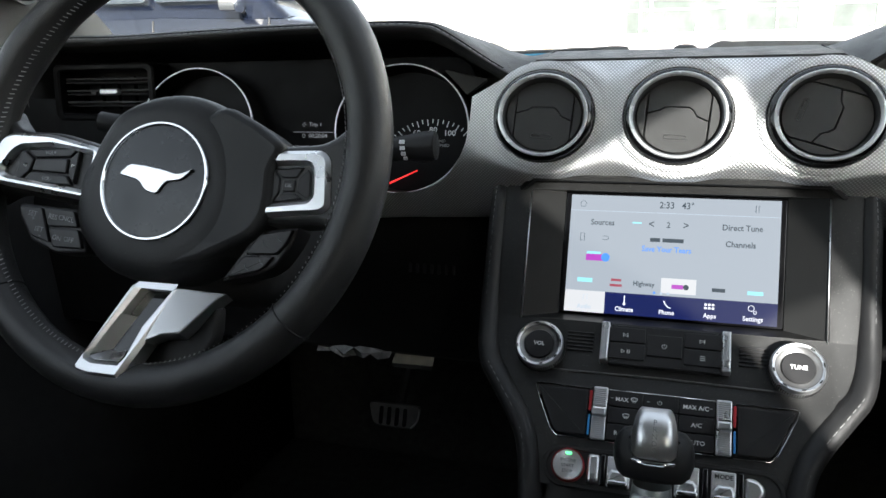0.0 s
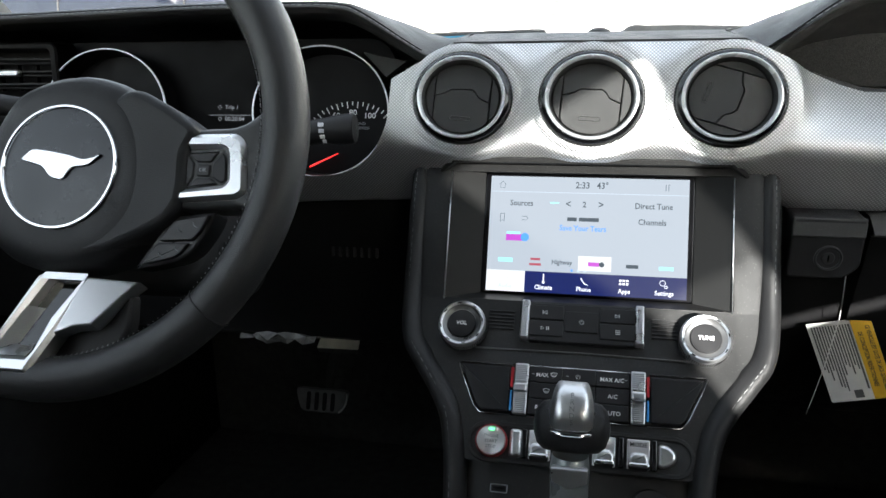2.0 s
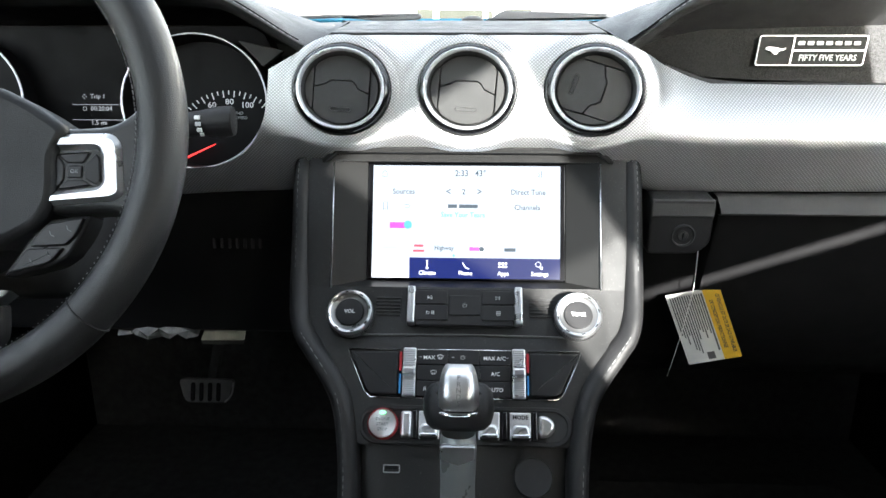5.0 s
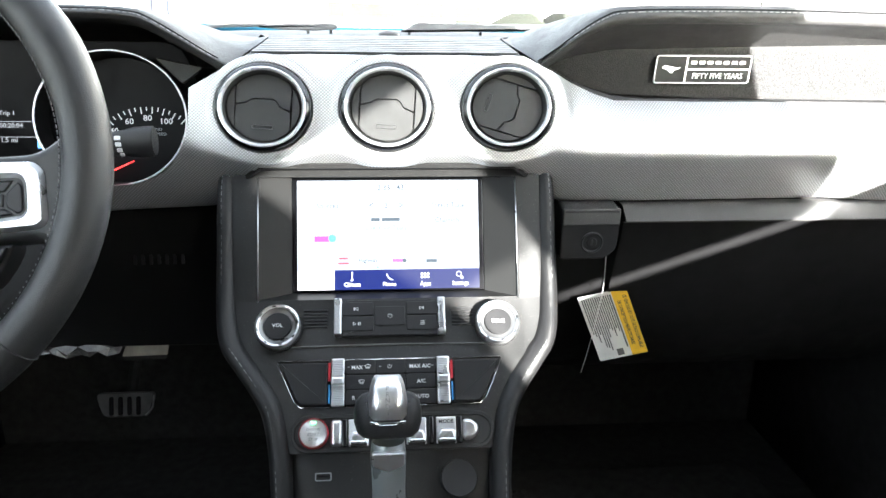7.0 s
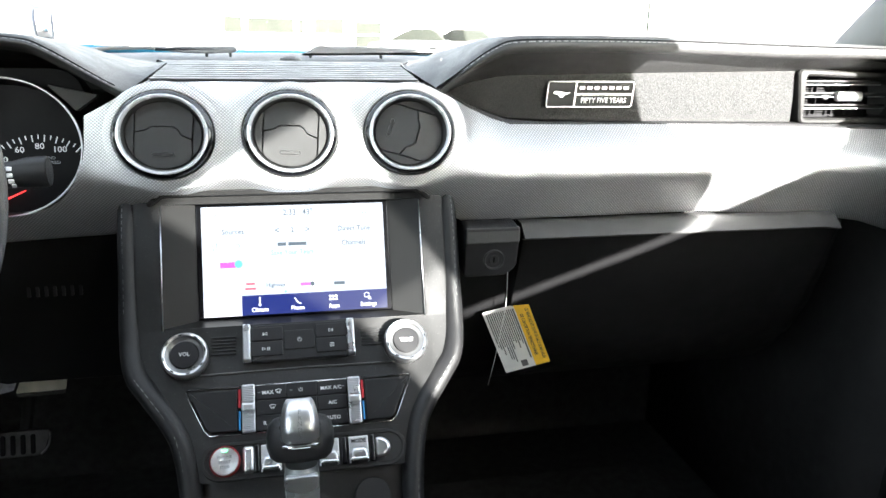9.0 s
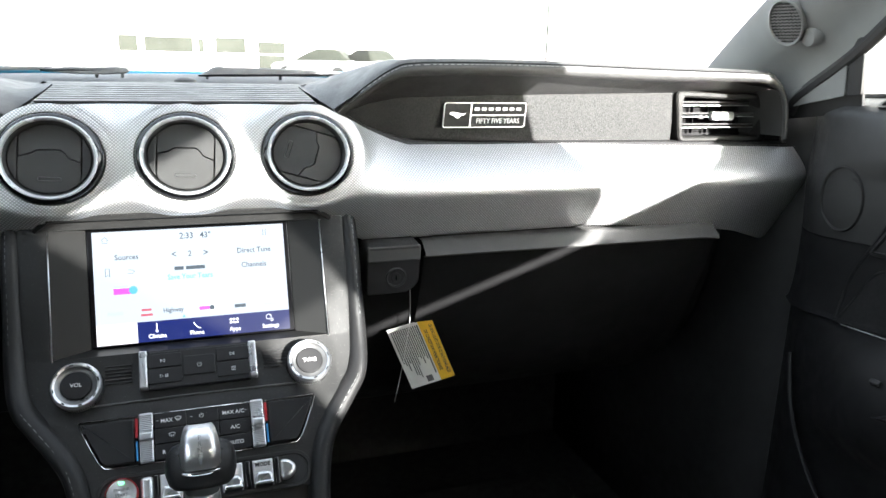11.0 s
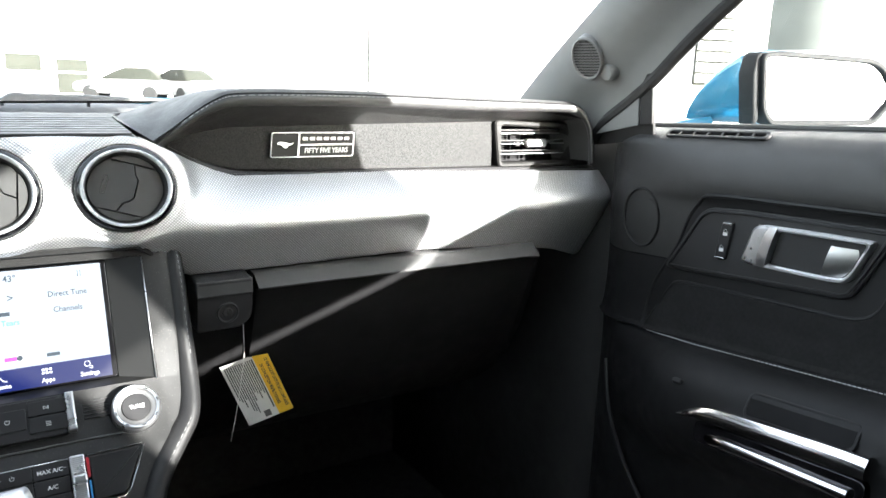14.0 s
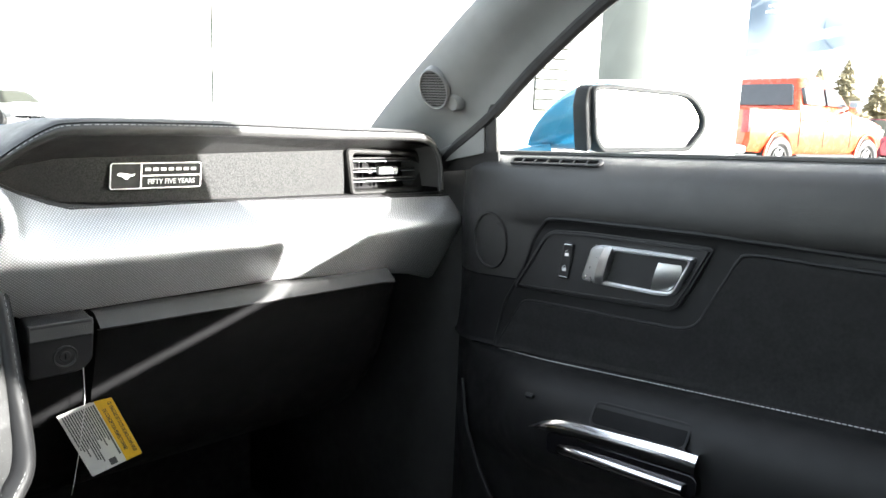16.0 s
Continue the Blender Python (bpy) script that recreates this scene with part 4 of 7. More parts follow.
part("station_mark", prism(rrect(0.0046, 0.0046, 0.0022, 5), on(0.585, 0.74), 0.0009, 0, 0.0003), SLATE, display)
tile("station_mark", 0.735, 0.745, 0.06, 0.03, SLATE, 0.0006)
tile("station_mark", 0.9, 0.75, 0.07, 0.03, CYAN, 0.0006)
tile("station_mark", 0.335, 0.225, 0.045, 0.012, CYAN, 0.0006)


def icon_line(name, pts, mat, r=0.00022):
    part(name, tube([on(*p) @ Vector((0, 0, 0.0007)) for p in pts], r, 4, up=(0, 1, 0.2)), mat, display)


icon_line("home_icon", [(0.045, 0.075), (0.062, 0.045), (0.079, 0.075), (0.074, 0.075), (0.074, 0.1), (0.05, 0.1), (0.05, 0.075)], SLATE)
icon_line("bookmark_icon", [(0.058, 0.33), (0.058, 0.4), (0.068, 0.385), (0.078, 0.4), (0.078, 0.33), (0.058, 0.33)], SLATE)
icon_line("return_icon", [(0.17, 0.35), (0.195, 0.35), (0.2, 0.365), (0.195, 0.38), (0.17, 0.38)], SLATE)
icon_line("data_icon", [(0.887, 0.045), (0.887, 0.1), (0.882, 0.088)], SLATE)
icon_line("data_icon", [(0.905, 0.05), (0.9, 0.045), (0.9, 0.1)], SLATE)
icon_line("phone_icon", [(0.485, 0.86), (0.49, 0.88), (0.505, 0.91), (0.52, 0.915)], WHITE, 0.0005)
icon_line("gauge_icon", [(0.296, 0.84), (0.296, 0.9)], WHITE, 0.0005)
part("gauge_bulb", prism(rrect(0.0024, 0.0024, 0.0012, 4), on(0.296, 0.91), 0.0009, 0, 0.0003), WHITE, display)
icon_line("note_icon", [(0.093, 0.9), (0.093, 0.855), (0.112, 0.85), (0.112, 0.895)], FAINT)
for i in range(6):
    tile("apps_icon", 0.68 + 0.017 * (i % 3), 0.865 + 0.028 * (i // 3), 0.012, 0.018, WHITE, 0.0007)
for cx, cy, r in ((0.885, 0.87, 0.0026), (0.902, 0.902, 0.0014)):
    part("settings_icon", frame_ring(rrect(2 * r, 2 * r, r, 5), rrect(2 * r - 0.001, 2 * r - 0.001, r - 0.0005, 5), on(cx, cy), 0.0008, 0.0001, 0.0004), WHITE, display)
for s, x in (("Audio", 0.1), ("Climate", 0.297), ("Phone", 0.5), ("Apps", 0.7), ("Settings", 0.893)):
    words(s, x, 0.955, 0.0056, FAINT if s == "Audio" else WHITE)


# knobs
def knob(x, v, word):
    m = at(F, x, v) @ Matrix.Diagonal((0.955, 0.955, 1, 1))
    k = part("knob", lathe([(0.0215, 0.0), (0.0215, 0.010), (0.0208, 0.0125), (0.0196, 0.0135), (0.0182, 0.0131), (0.0174, 0.0124)], m, 64), SATIN, stack, "satin metal ring with marks")
    part("inner_bevel", lathe([(0.0174, 0.0124), (0.0160, 0.0112), (0.0128, 0.0100)], m, 64), SMOKE, k)
    part("face", lathe([(0.0131, 0.008), (0.0130, 0.0112), (0.0124, 0.0120), (0, 0.0123)], m, 48), KEYTOP, k, "soft black knob face")
    for i in range(8):
        a = 2 * math.pi * (i + 0.25) / 8
        part("notch", prism(rrect(0.0036, 0.0009, 0.0004, 2), m @ pose(0.0187 * math.cos(a), 0.0187 * math.sin(a), 0.0132, 0, 0, math.degrees(a) + 90), 0.0005, 0.0001, -0.0003), GLOSS, k)
    bm = bmesh.new()
    for i in range(72):
        a = 2 * math.pi * i / 72
        prism(rrect(0.001, 0.0008, 0.0003, 1), m @ pose(0.0216 * math.cos(a), 0.0216 * math.sin(a), 0.001, 0, 0, math.degrees(a)), 0.008, 0, 0, bm)
    g = part("knurled_grip", bm, PLASTIC, k)
    g["kind"] = "stuff"
    lettering("word", word, 0.0050, at(m, 0, 0, 0.0125), PRINT, k, "pale letters", bold=0.00006)


knob(-0.1005, -0.026, "VOL")
knob(0.0983, -0.026, "TUNE")
part("step_edge", tube([F @ Vector((-0.100, -0.0435, 0.0005)), F @ Vector((0.0, -0.0425, 0.0008)), F @ Vector((0.096, -0.0435, 0.0005))], 0.0008, 6), SMOKE, stack, "dull bright edge under the audio buttons")
for s in (-1, 1):
    part("switch_post", prism(rrect(0.0068, 0.034, 0.001), at(F, s * 0.0472, -0.0175), 0.010, 0.0015), SATIN, stack, "satin metal end post")
    for k in range(6):
        plate("groove_rib", 0.022, 0.0014, s * 0.068, -0.0095 - 0.0031 * k, F, PLASTIC, stack, 0.0014, 0.0005, 0.0005)
bar = part("audio_switch_bar", prism(rrect(0.0870, 0.0345, 0.001), at(F, 0, -0.0185), 0.0065, 0.0012), KEYTOP, stack, "row of black audio buttons")
for x, y, w, h in ((-0.0295, -0.0085, 0.029, 0.0125), (-0.0295, -0.0225, 0.029, 0.0135), (0.0295, -0.0085, 0.029, 0.0125), (0.0295, -0.0225, 0.029, 0.0135), (0.0, -0.0155, 0.0275, 0.018)):
    plate("button", w, h, x, y, at(F, 0, -0.002, 0.0062), KEYTOP, bar, 0.0016, 0.0012, 0.0006)
B0 = at(F, 0, -0.0022, 0.0079)


def mark(pts, m, parent, r=0.00038, closed=False, mat=None):
    pts = list(pts) + ([pts[0]] if closed else [])
    part("symbol", tube([m @ Vector((x, y, 0.0001)) for x, y in pts], r, 4, up=(0, 1, 0.3)), mat or PRINT, parent)


def triangle(x, y, s, m, parent):
    mark([(x - s, y + s), (x + s, y), (x - s, y - s)], m, parent, closed=True)


triangle(-0.0305, -0.0085, -0.0014, B0, bar)
mark([(-0.0325, -0.007), (-0.0325, -0.010)], B0, bar)
triangle(-0.032, -0.0225, 0.0014, B0, bar)
mark([(-0.0287, -0.0210), (-0.0287, -0.0240)], B0, bar)
mark([(-0.0272, -0.0210), (-0.0272, -0.0240)], B0, bar)
triangle(0.0285, -0.0085, 0.0014, B0, bar)
mark([(0.0305, -0.007), (0.0305, -0.010)], B0, bar)
for k in range(3):
    mark([(0.0275, -0.021 - 0.0015 * k), (0.0315, -0.021 - 0.0015 * k)], B0, bar)


def power(x, y, m, parent, r=0.0018):
    mark([(x + r * math.sin(a), y + r * math.cos(a)) for a in [0.6 + (2 * math.pi - 1.2) * i / 14 for i in range(15)]], m, parent, 0.00022)
    mark([(x, y + r * 1.2), (x, y + 0.0002)], m, parent, 0.00022)


power(0.0, -0.0155, B0, bar)

# climate panel
climate = part("climate_panel", prism(rounded([(-0.101, -0.0565), (0.101, -0.0565), (0.0975, -0.064), (0.084, -0.0930), (0.079, -0.0985), (-0.079, -0.0985), (-0.085, -0.0930), (-0.0985, -0.064)], 0.002), F, 0.0012, 0.0008, -0.002), GLOSS, stack)
for s in (-1, 1):
    part("wing", prism(rounded([(s * 0.0565, -0.0585), (s * 0.098, -0.0585), (s * 0.0955, -0.0645), (s * 0.0830, -0.0915), (s * 0.0785, -0.0955), (s * 0.0565, -0.0955)][::s], 0.0015), F, 0.003, 0.0012, 0.001), KEYTOP, climate, "gloss black wing switch")
    part("wing_edge", tube([F @ Vector((s * 0.055, -0.0568, 0.0022)), F @ Vector((s * 0.0985, -0.0568, 0.0022)), F @ Vector((s * 0.1000, -0.0580, 0.0022)), F @ Vector((s * 0.0980, -0.0645, 0.0020)), F @ Vector((s * 0.0850, -0.0925, 0.0018)), F @ Vector((s * 0.0795, -0.0978, 0.0016)), F @ Vector((s * 0.054, -0.0983, 0.0016))], [0.0006, 0.0007, 0.0006, 0.0003, 0.0002, 0.0002, 0.0003], 6), CHROME, climate, "bright thin edge")
    t = part("temperature_toggle", prism(rrect(0.0115, 0.0425, 0.0015), at(F, s * 0.0468, -0.0765), 0.005, 0.0012), SATIN, climate, "satin metal temperature rocker")
    for k in range(9):
        for sgn in (1, -1):
            plate("ridge", 0.0095, 0.0009, s * 0.0468, -0.0765 + sgn * (0.0065 + 0.00155 * k), F, SATIN, t, 0.0062, 0.0003, 0.0003)
    plate("lever", 0.0115, 0.0075, s * 0.0468, -0.0765, F, SATIN, t, 0.0105, 0.002, 0.0018)
    RED = material("red_print", (0.45, 0.02, 0.03), 0.5, vary=0.05)
    SKY = material("blue_print", (0.05, 0.32, 0.7), 0.5, vary=0.05)
    plate("red_mark", 0.0022, 0.0165, s * 0.0545, -0.0672, F, RED, climate, 0.0034, 0.0004, 0.0002, label="red warm mark")
    plate("blue_mark", 0.0016, 0.0165, s * 0.0545, -0.0865, F, SKY, climate, 0.0034, 0.0004, 0.0002, label="blue cool mark")
for r_ in range(3):
    for c_ in range(3):
        plate("key", 0.0265, 0.0128, -0.027 + 0.027 * c_, -0.0632 - 0.0135 * r_, F, KEYTOP, climate, 0.0032, 0.0006, 0.0006)
part("upper_edge", tube([F @ Vector((-0.0405, -0.0564, 0.0022)), F @ Vector((0.0405, -0.0564, 0.0022))], 0.0006, 6), CHROME, climate)
part("lower_edge", tube([F @ Vector((-0.0405, -0.0983, 0.0018)), F @ Vector((0.0405, -0.0983, 0.0018))], 0.0005, 6), CHROME, climate)
C0 = at(F, 0, 0, 0.0033)
for s, x, y in (("MAX", -0.030, -0.0632), ("MAX A/C", 0.0262, -0.0632), ("A/C", 0.027, -0.0767), ("AUTO", 0.027, -0.0902), ("R", -0.033, -0.0902)):
    lettering("word", s, 0.0047, at(C0, x, y - 0.0006), PRINT, climate, "pale letters", bold=0.00007)
power(-0.001, -0.0632, C0, climate, 0.0016)
for x, y in ((-0.0205, -0.0632), (-0.026, -0.0767)):
    mark([(x - 0.0026, y + 0.0012), (x, y + 0.002), (x + 0.0026, y + 0.0012), (x + 0.0016, y - 0.001), (x - 0.0016, y - 0.001)], C0, climate, closed=True)
    mark([(x - 0.0008, y - 0.0022), (x - 0.0008, y + 0.0004)], C0, climate, 0.0002)
    mark([(x + 0.0008, y - 0.0022), (x + 0.0008, y + 0.0004)], C0, climate, 0.0002)
for x in (-0.0375, -0.0095, 0.0372):
    plate("lamp_slot", 0.0022, 0.0007, x, -0.0632, C0, DIMPRINT, climate, 0.0002, 0.0003, 0.0001)

# row of toggles with the start button
row = part("switch_strip", frame_ring(rrect(0.178, 0.0325, 0.0162, 8, 0.0015, -0.1205), rrect(0.170, 0.0245, 0.0122, 8, 0.0015, -0.1205), F, 0.0018, 0.0008, -0.001), BEZEL, stack)
part("row_floor", prism(rrect(0.170, 0.0245, 0.0122, 8, 0.0015, -0.1205), F, 0.0004, 0, -0.001), DARK, row)
start = part("start_button", lathe([(0.0128, 0.0), (0.0128, 0.006), (0.0121, 0.007)], at(F, -0.067, -0.1205), 48), material("red_button_rim", (0.5, 0.03, 0.04), 0.35, vary=0.1), row, "engine start button with a red rim")
TURNED = material("turned_metal", (0.92, 0.92, 0.92), 0.36, metal=0.9, vary=0.03, vary_scale=25, rough_vary=0.01)
tan_ = TURNED.node_tree.nodes.new("ShaderNodeTangent")
tan_.direction_type, tan_.axis = "RADIAL", "Z"
TURNED.node_tree.links.new(tan_.outputs[0], TURNED.node_tree.nodes["Principled BSDF"].inputs["Tangent"])
TURNED.node_tree.nodes["Principled BSDF"].inputs["Anisotropic"].default_value = 0.85
disc = part("button_face", lathe([(0.0118, 0.004), (0.0117, 0.0068), (0.0112, 0.0074), (0, 0.0069)], Matrix.Identity(4), 48), TURNED, start, "brushed metal face")
disc.matrix_basis = at(F, -0.067, -0.1205)
plate("lamp", 0.0046, 0.0024, -0.067, -0.1118, at(F, 0, 0, 0.007), glowing("green_lamp", (0.1, 1.0, 0.25), 0.6), start, 0.0006, 0.0006, 0.0002, label="lit green lamp")
for s, y in (("ENGINE", -0.1172), ("START", -0.1214), ("STOP", -0.1256)):
    lettering("word", s, 0.0034, at(F, -0.067, y, 0.0074), DIMPRINT, start, "grey letters", bold=0.00005)


def toggle(x, word=""):
    m = at(F, x, -0.1205)
    t = part("toggle", prism(rrect(0.0175, 0.0225, 0.001), m, 0.004, 0.001), BRUSHED, row, "bright metal toggle switch")
    part("lever", prism(rounded([(-0.008, -0.0105), (0.008, -0.0105), (0.0078, -0.004), (0.005, 0.0005), (-0.005, 0.0005), (-0.0078, -0.004)], 0.0015), m, 0.012, 0.0025, 0.003), SATIN, t)
    part("lever_tip", prism(rrect(0.0155, 0.004, 0.0016, 3, 0, -0.0098), m, 0.0145, 0.0012, 0.004), CHROME, t)
    if word:
        lettering("word", word, 0.0046, at(m, 0, 0.0070, 0.0042), DARK, t, "dark letters", bold=0.0001)


for x, wd in ((-0.0285, ""), (0.0215, ""), (0.0475, "MODE")):
    toggle(x, wd)
for x in (-0.0475, 0.0685):
    part("end_cap", prism(rrect(0.010, 0.0225, 0.003) if x < 0 else rounded([(-0.0065, -0.009), (0.001, -0.009), (0.0075, -0.0035), (0.0075, 0.0035), (0.001, 0.009), (-0.0065, 0.009)], 0.0045), at(F, x, -0.1205), 0.006, 0.003), SATIN, row)
for x in (-0.0405, 0.0345, 0.0595):
    plate("gap_bar", 0.0042, 0.0235, x, -0.1205, F, GLOSS, row, 0.005, 0.001, 0.001)

# socket and lid below
usb = part("usb_socket", frame_ring(rrect(0.014, 0.0068, 0.001), rrect(0.0122, 0.005, 0.0006), at(F, -0.059, -0.1555, -0.0075), 0.0016, 0.0003), SATIN, stack, "usb socket with metal rim")
plate("tongue", 0.009, 0.0014, 0, 0.0005, at(F, -0.059, -0.1555, -0.0075), GLOSS, usb, 0.001, 0.0003, 0.0002)
lidm = at(F, 0.058, -0.1605, -0.008) @ Matrix.Diagonal((0.69, 0.69, 1, 1))
part("socket_lid", lathe([(0.0235, 0), (0.0232, 0.002), (0.022, 0.003), (0.019, 0.0026), (0, 0.003)], lidm, 40), PLASTIC, stack, "round black socket lid")
part("inner_wall", sheet([[(x, -0.125, 0.66), (x, -0.14, 0.56), (x, -0.15, 0.2)] for x in (-0.1, 0, 0.1)]), DARK, stack)
part("bin_wall", sheet([[(x, -0.19, 0.597), (x, -0.215, 0.575), (x, -0.30, 0.55), (x, -0.6, 0.545)] for x in (-0.088, -0.04, 0, 0.04, 0.088)]), DARK, stack)
for s in (-1, 1):
    part("console_side", sheet([[(s * 0.098, -0.17, 0.6), (s * 0.104, -0.17, 0.4), (s * 0.105, -0.17, 0.2)], [(s * 0.1, -0.3, 0.565), (s * 0.106, -0.3, 0.4), (s * 0.107, -0.3, 0.2)], [(s * 0.1, -0.9, 0.56), (s * 0.106, -0.9, 0.4), (s * 0.107, -0.9, 0.2)]]), DARK, stack)

# ---- gear selector
CAPMETAL = material("polished_cap", (0.8, 0.81, 0.82), 0.36, metal=1.0, vary=0.04, rough_vary=0.04)
gear = thing("gear_selector", (-0.003, -0.22, 0.56), "black and chrome gear selector lever", "gear lever")
G = basis((-0.003, -0.196, 0.720), (1, 0, 0), (0, 0.42, 0.908))
rows = []
for z, w, d, oy in ((-0.0262, 0.011, 0.010, 0), (-0.0248, 0.0195, 0.0155, 0), (-0.021, 0.0238, 0.0185, 0), (-0.013, 0.0262, 0.0208, 0), (-0.004, 0.0262, 0.0212, 0), (0.003, 0.0245, 0.0195, 0), (0.0075, 0.0205, 0.016, 0), (0.0098, 0.013, 0.010, 0)):
    ring = []
    for i in range(32):
        a = 2 * math.pi * i / 32
        c_, s_ = math.cos(a), math.sin(a)
        k = (abs(c_) ** 3 + abs(s_) ** 3) ** (-1 / 3)
        ring.append(G @ Vector((w * c_ * k, z, -0.012 + d * s_ * k)))
    rows.append(ring)
bm = sheet(rows, closed=True)
bm.faces.new([v for v in bm.verts][-32:])
bm.faces.new([v for v in bm.verts][:32])
head = part("knob", bm, LEATHER, gear, "black leather-covered knob")
G2 = G @ pose(0, 0.0045, 0)
face = []
for v, w, o in ((-0.0160, 0.0142, 0.004), (-0.0152, 0.0156, 0.0095), (-0.0115, 0.0160, 0.0125), (-0.004, 0.0153, 0.0140), (0.004, 0.0142, 0.0135), (0.0105, 0.0130, 0.0112), (0.0150, 0.0116, 0.0072), (0.0175, 0.0100, 0.0018), (0.0180, 0.0088, -0.005), (0.0165, 0.0080, -0.013)):
    row_ = []
    for i in range(17):
        u = -1 + i / 8
        row_.append(G2 @ Vector((w * math.copysign(abs(u) ** 0.8, u), v, o - 0.0085 * abs(u) ** 4)))
    face.append(row_)
fp = part("chrome_face", sheet(face), CAPMETAL, head, "polished metal face with gear letters")
part("chrome_rim", tube(smooth_line([G2 @ Vector(v) for v in ((-0.0150, -0.002, 0.0050), (-0.0163, -0.0110, 0.0045), (-0.0150, -0.0160, 0.0055), (-0.0085, -0.0175, 0.0090), (0.0, -0.0178, 0.0100), (0.0085, -0.0175, 0.0090), (0.0150, -0.0160, 0.0055), (0.0163, -0.0110, 0.0045), (0.0150, -0.002, 0.0050))], 4), 0.0013, 8), CHROME, head, "bright rim below the face")
for i, s in enumerate("PRNDS"):
    lettering("word", s, 0.0050, G2 @ pose(0, 0.0085 - 0.0045 * i, (0.0128, 0.0140, 0.0144, 0.0144, 0.0138)[i], (-14, -6, -1, 3, 8)[i]), DIMPRINT, fp, "grey letter")
rows = []
for z, w, d, oy in ((0.695, 0.0125, 0.009, -0.206), (0.685, 0.0135, 0.011, -0.209), (0.66, 0.0125, 0.0095, -0.216), (0.62, 0.013, 0.009, -0.226), (0.56, 0.018, 0.014, -0.24)):
    rows.append([(-0.003 + w * math.cos(2 * math.pi * i / 20), oy + d * math.sin(2 * math.pi * i / 20), z) for i in range(20)])
part("shaft", sheet(rows, closed=True), material("smoked_chrome", (0.26, 0.28, 0.28), 0.32, metal=0.5, vary=0.1), gear, "dark polished lever shaft")
part("collar", prism(rounded([(-0.0125, 0.006), (0.0125, 0.006), (0.0120, -0.004), (0.0, -0.0085), (-0.0120, -0.004)], 0.002), basis((-0.003, -0.219, 0.686), (1, 0, 0), (0, 0.25, 1)), 0.002, 0.0012, -0.004), SATIN, gear, "bright wedge-shaped collar")


# ---- instruments
SMOKE_SKIN = material("grey_end_panel", (0.022, 0.022, 0.020), 0.6, vary=0.1, bump=0.3, bump_scale=900)
cluster = thing("instrument_cluster", (-0.38, 0.06, 0.82), "instrument cluster with two chrome-ringed dials, lit display", "instruments")
CL = basis((0, 0.03, 0.93), (1, 0, 0), (0, 0.2, 1))
part("backing", prism(rounded([(-0.575, -0.11), (-0.175, -0.11), (-0.175, -0.02), (-0.20, 0.055), (-0.575, 0.055)], 0.02), at(CL, 0, 0, -0.03), 0.004, 0.001, -0.03), INKY, cluster, "black instrument panel")
for x in (-0.262, -0.5):
    m = at(CL, x, -0.0215) @ Matrix.Diagonal((0.985, 0.89, 1, 1))
    ring = part("dial_ring", lathe([(0.0725, -0.0008), (0.0724, 0.0004), (0.0719, 0.0011), (0.0711, 0.0011), (0.0706, 0.0004), (0.0705, -0.0008)], m, 96), DIALRING, cluster, "chrome dial ring")
    part("ring_wall", lathe([(0.0715, -0.028), (0.0722, -0.0006)], m, 64), INKY, ring)
    part("dial_well", lathe([(0.0706, 0.0), (0.0680, -0.026)], m, 64), INKY, ring)
    part("dial_face", lathe([(0.0680, -0.026), (0.03, -0.0265), (0, -0.0265)], m, 64), INKY, ring)
    dial = at(m, 0.0265 if x > -0.3 else 0.02, -0.0435, -0.0262)
    for i in range(19):
        a = radians(64 - 5.75 * i)
        long = 0.0075 if i % 2 == 0 else 0.0045
        r0 = 0.0585
        part("tick", prism(rrect(0.0011, long, 0.0002, 1), dial @ pose(-(r0 - long / 2) * math.sin(a), (r0 - long / 2) * math.cos(a), 0, 0, 0, math.degrees(a)), 0.0004, 0, 0), PRINT, ring)
    for s, a in (("40", 46), ("60", 23), ("80", 0), ("100", -23)):
        a = radians(a)
        lettering("number", s if x > -0.3 else str(int(s) // 20), 0.0088, dial @ pose(-0.046 * math.sin(a), 0.046 * math.cos(a), 0.0004), PRINT, ring, "pale number", bold=0.0001)
    if x > -0.3:
        lettering("word", "GROUND", 0.0045, dial @ pose(0.004, 0.0335, 0.0004), DIMPRINT, ring)
        lettering("word", "SPEED", 0.0045, dial @ pose(0.012, 0.0285, 0.0004), DIMPRINT, ring)
        part("needle", prism([(0, -0.0011), (0.034, -0.0005), (0.034, 0.0005), (0, 0.0011)], m @ pose(-0.016, -0.060, -0.018, 0, 0, 27), 0.0012, 0.0004), glowing("red_needle", (0.8, 0.03, 0.03), 0.3), ring, "red needle")
part("end_panel", prism(rounded([(-0.219, 0.0360), (-0.174, 0.0265), (-0.1945, 0.0110), (-0.203, 0.0200)], 0.003), at(CL, 0, 0, -0.002), 0.002, 0.0008, -0.004), SMOKE_SKIN, cluster, "small grey panel beside the dial")
mid = part("trip_display", prism(rrect(0.088, 0.085, 0.003), at(CL, -0.381, -0.022, -0.028), 0.002, 0.0005), INKY, cluster, "small dark trip display")
DLIT = glowing("display_grey", (0.5, 0.54, 0.6), 0.075)
DBLUE = glowing("display_azure", (0.03, 0.22, 0.5), 0.336)
for s, y, z_ in (("Trip 1", 0.0045, 0.0062), ("00:20:04", -0.0075, 0.0064), ("1.5 mi", -0.0215, 0.0066)):
    lettering("line", s, z_, at(CL, -0.3765, -0.019 + y, -0.0257), DLIT, mid, "grey lit letters", align="LEFT")
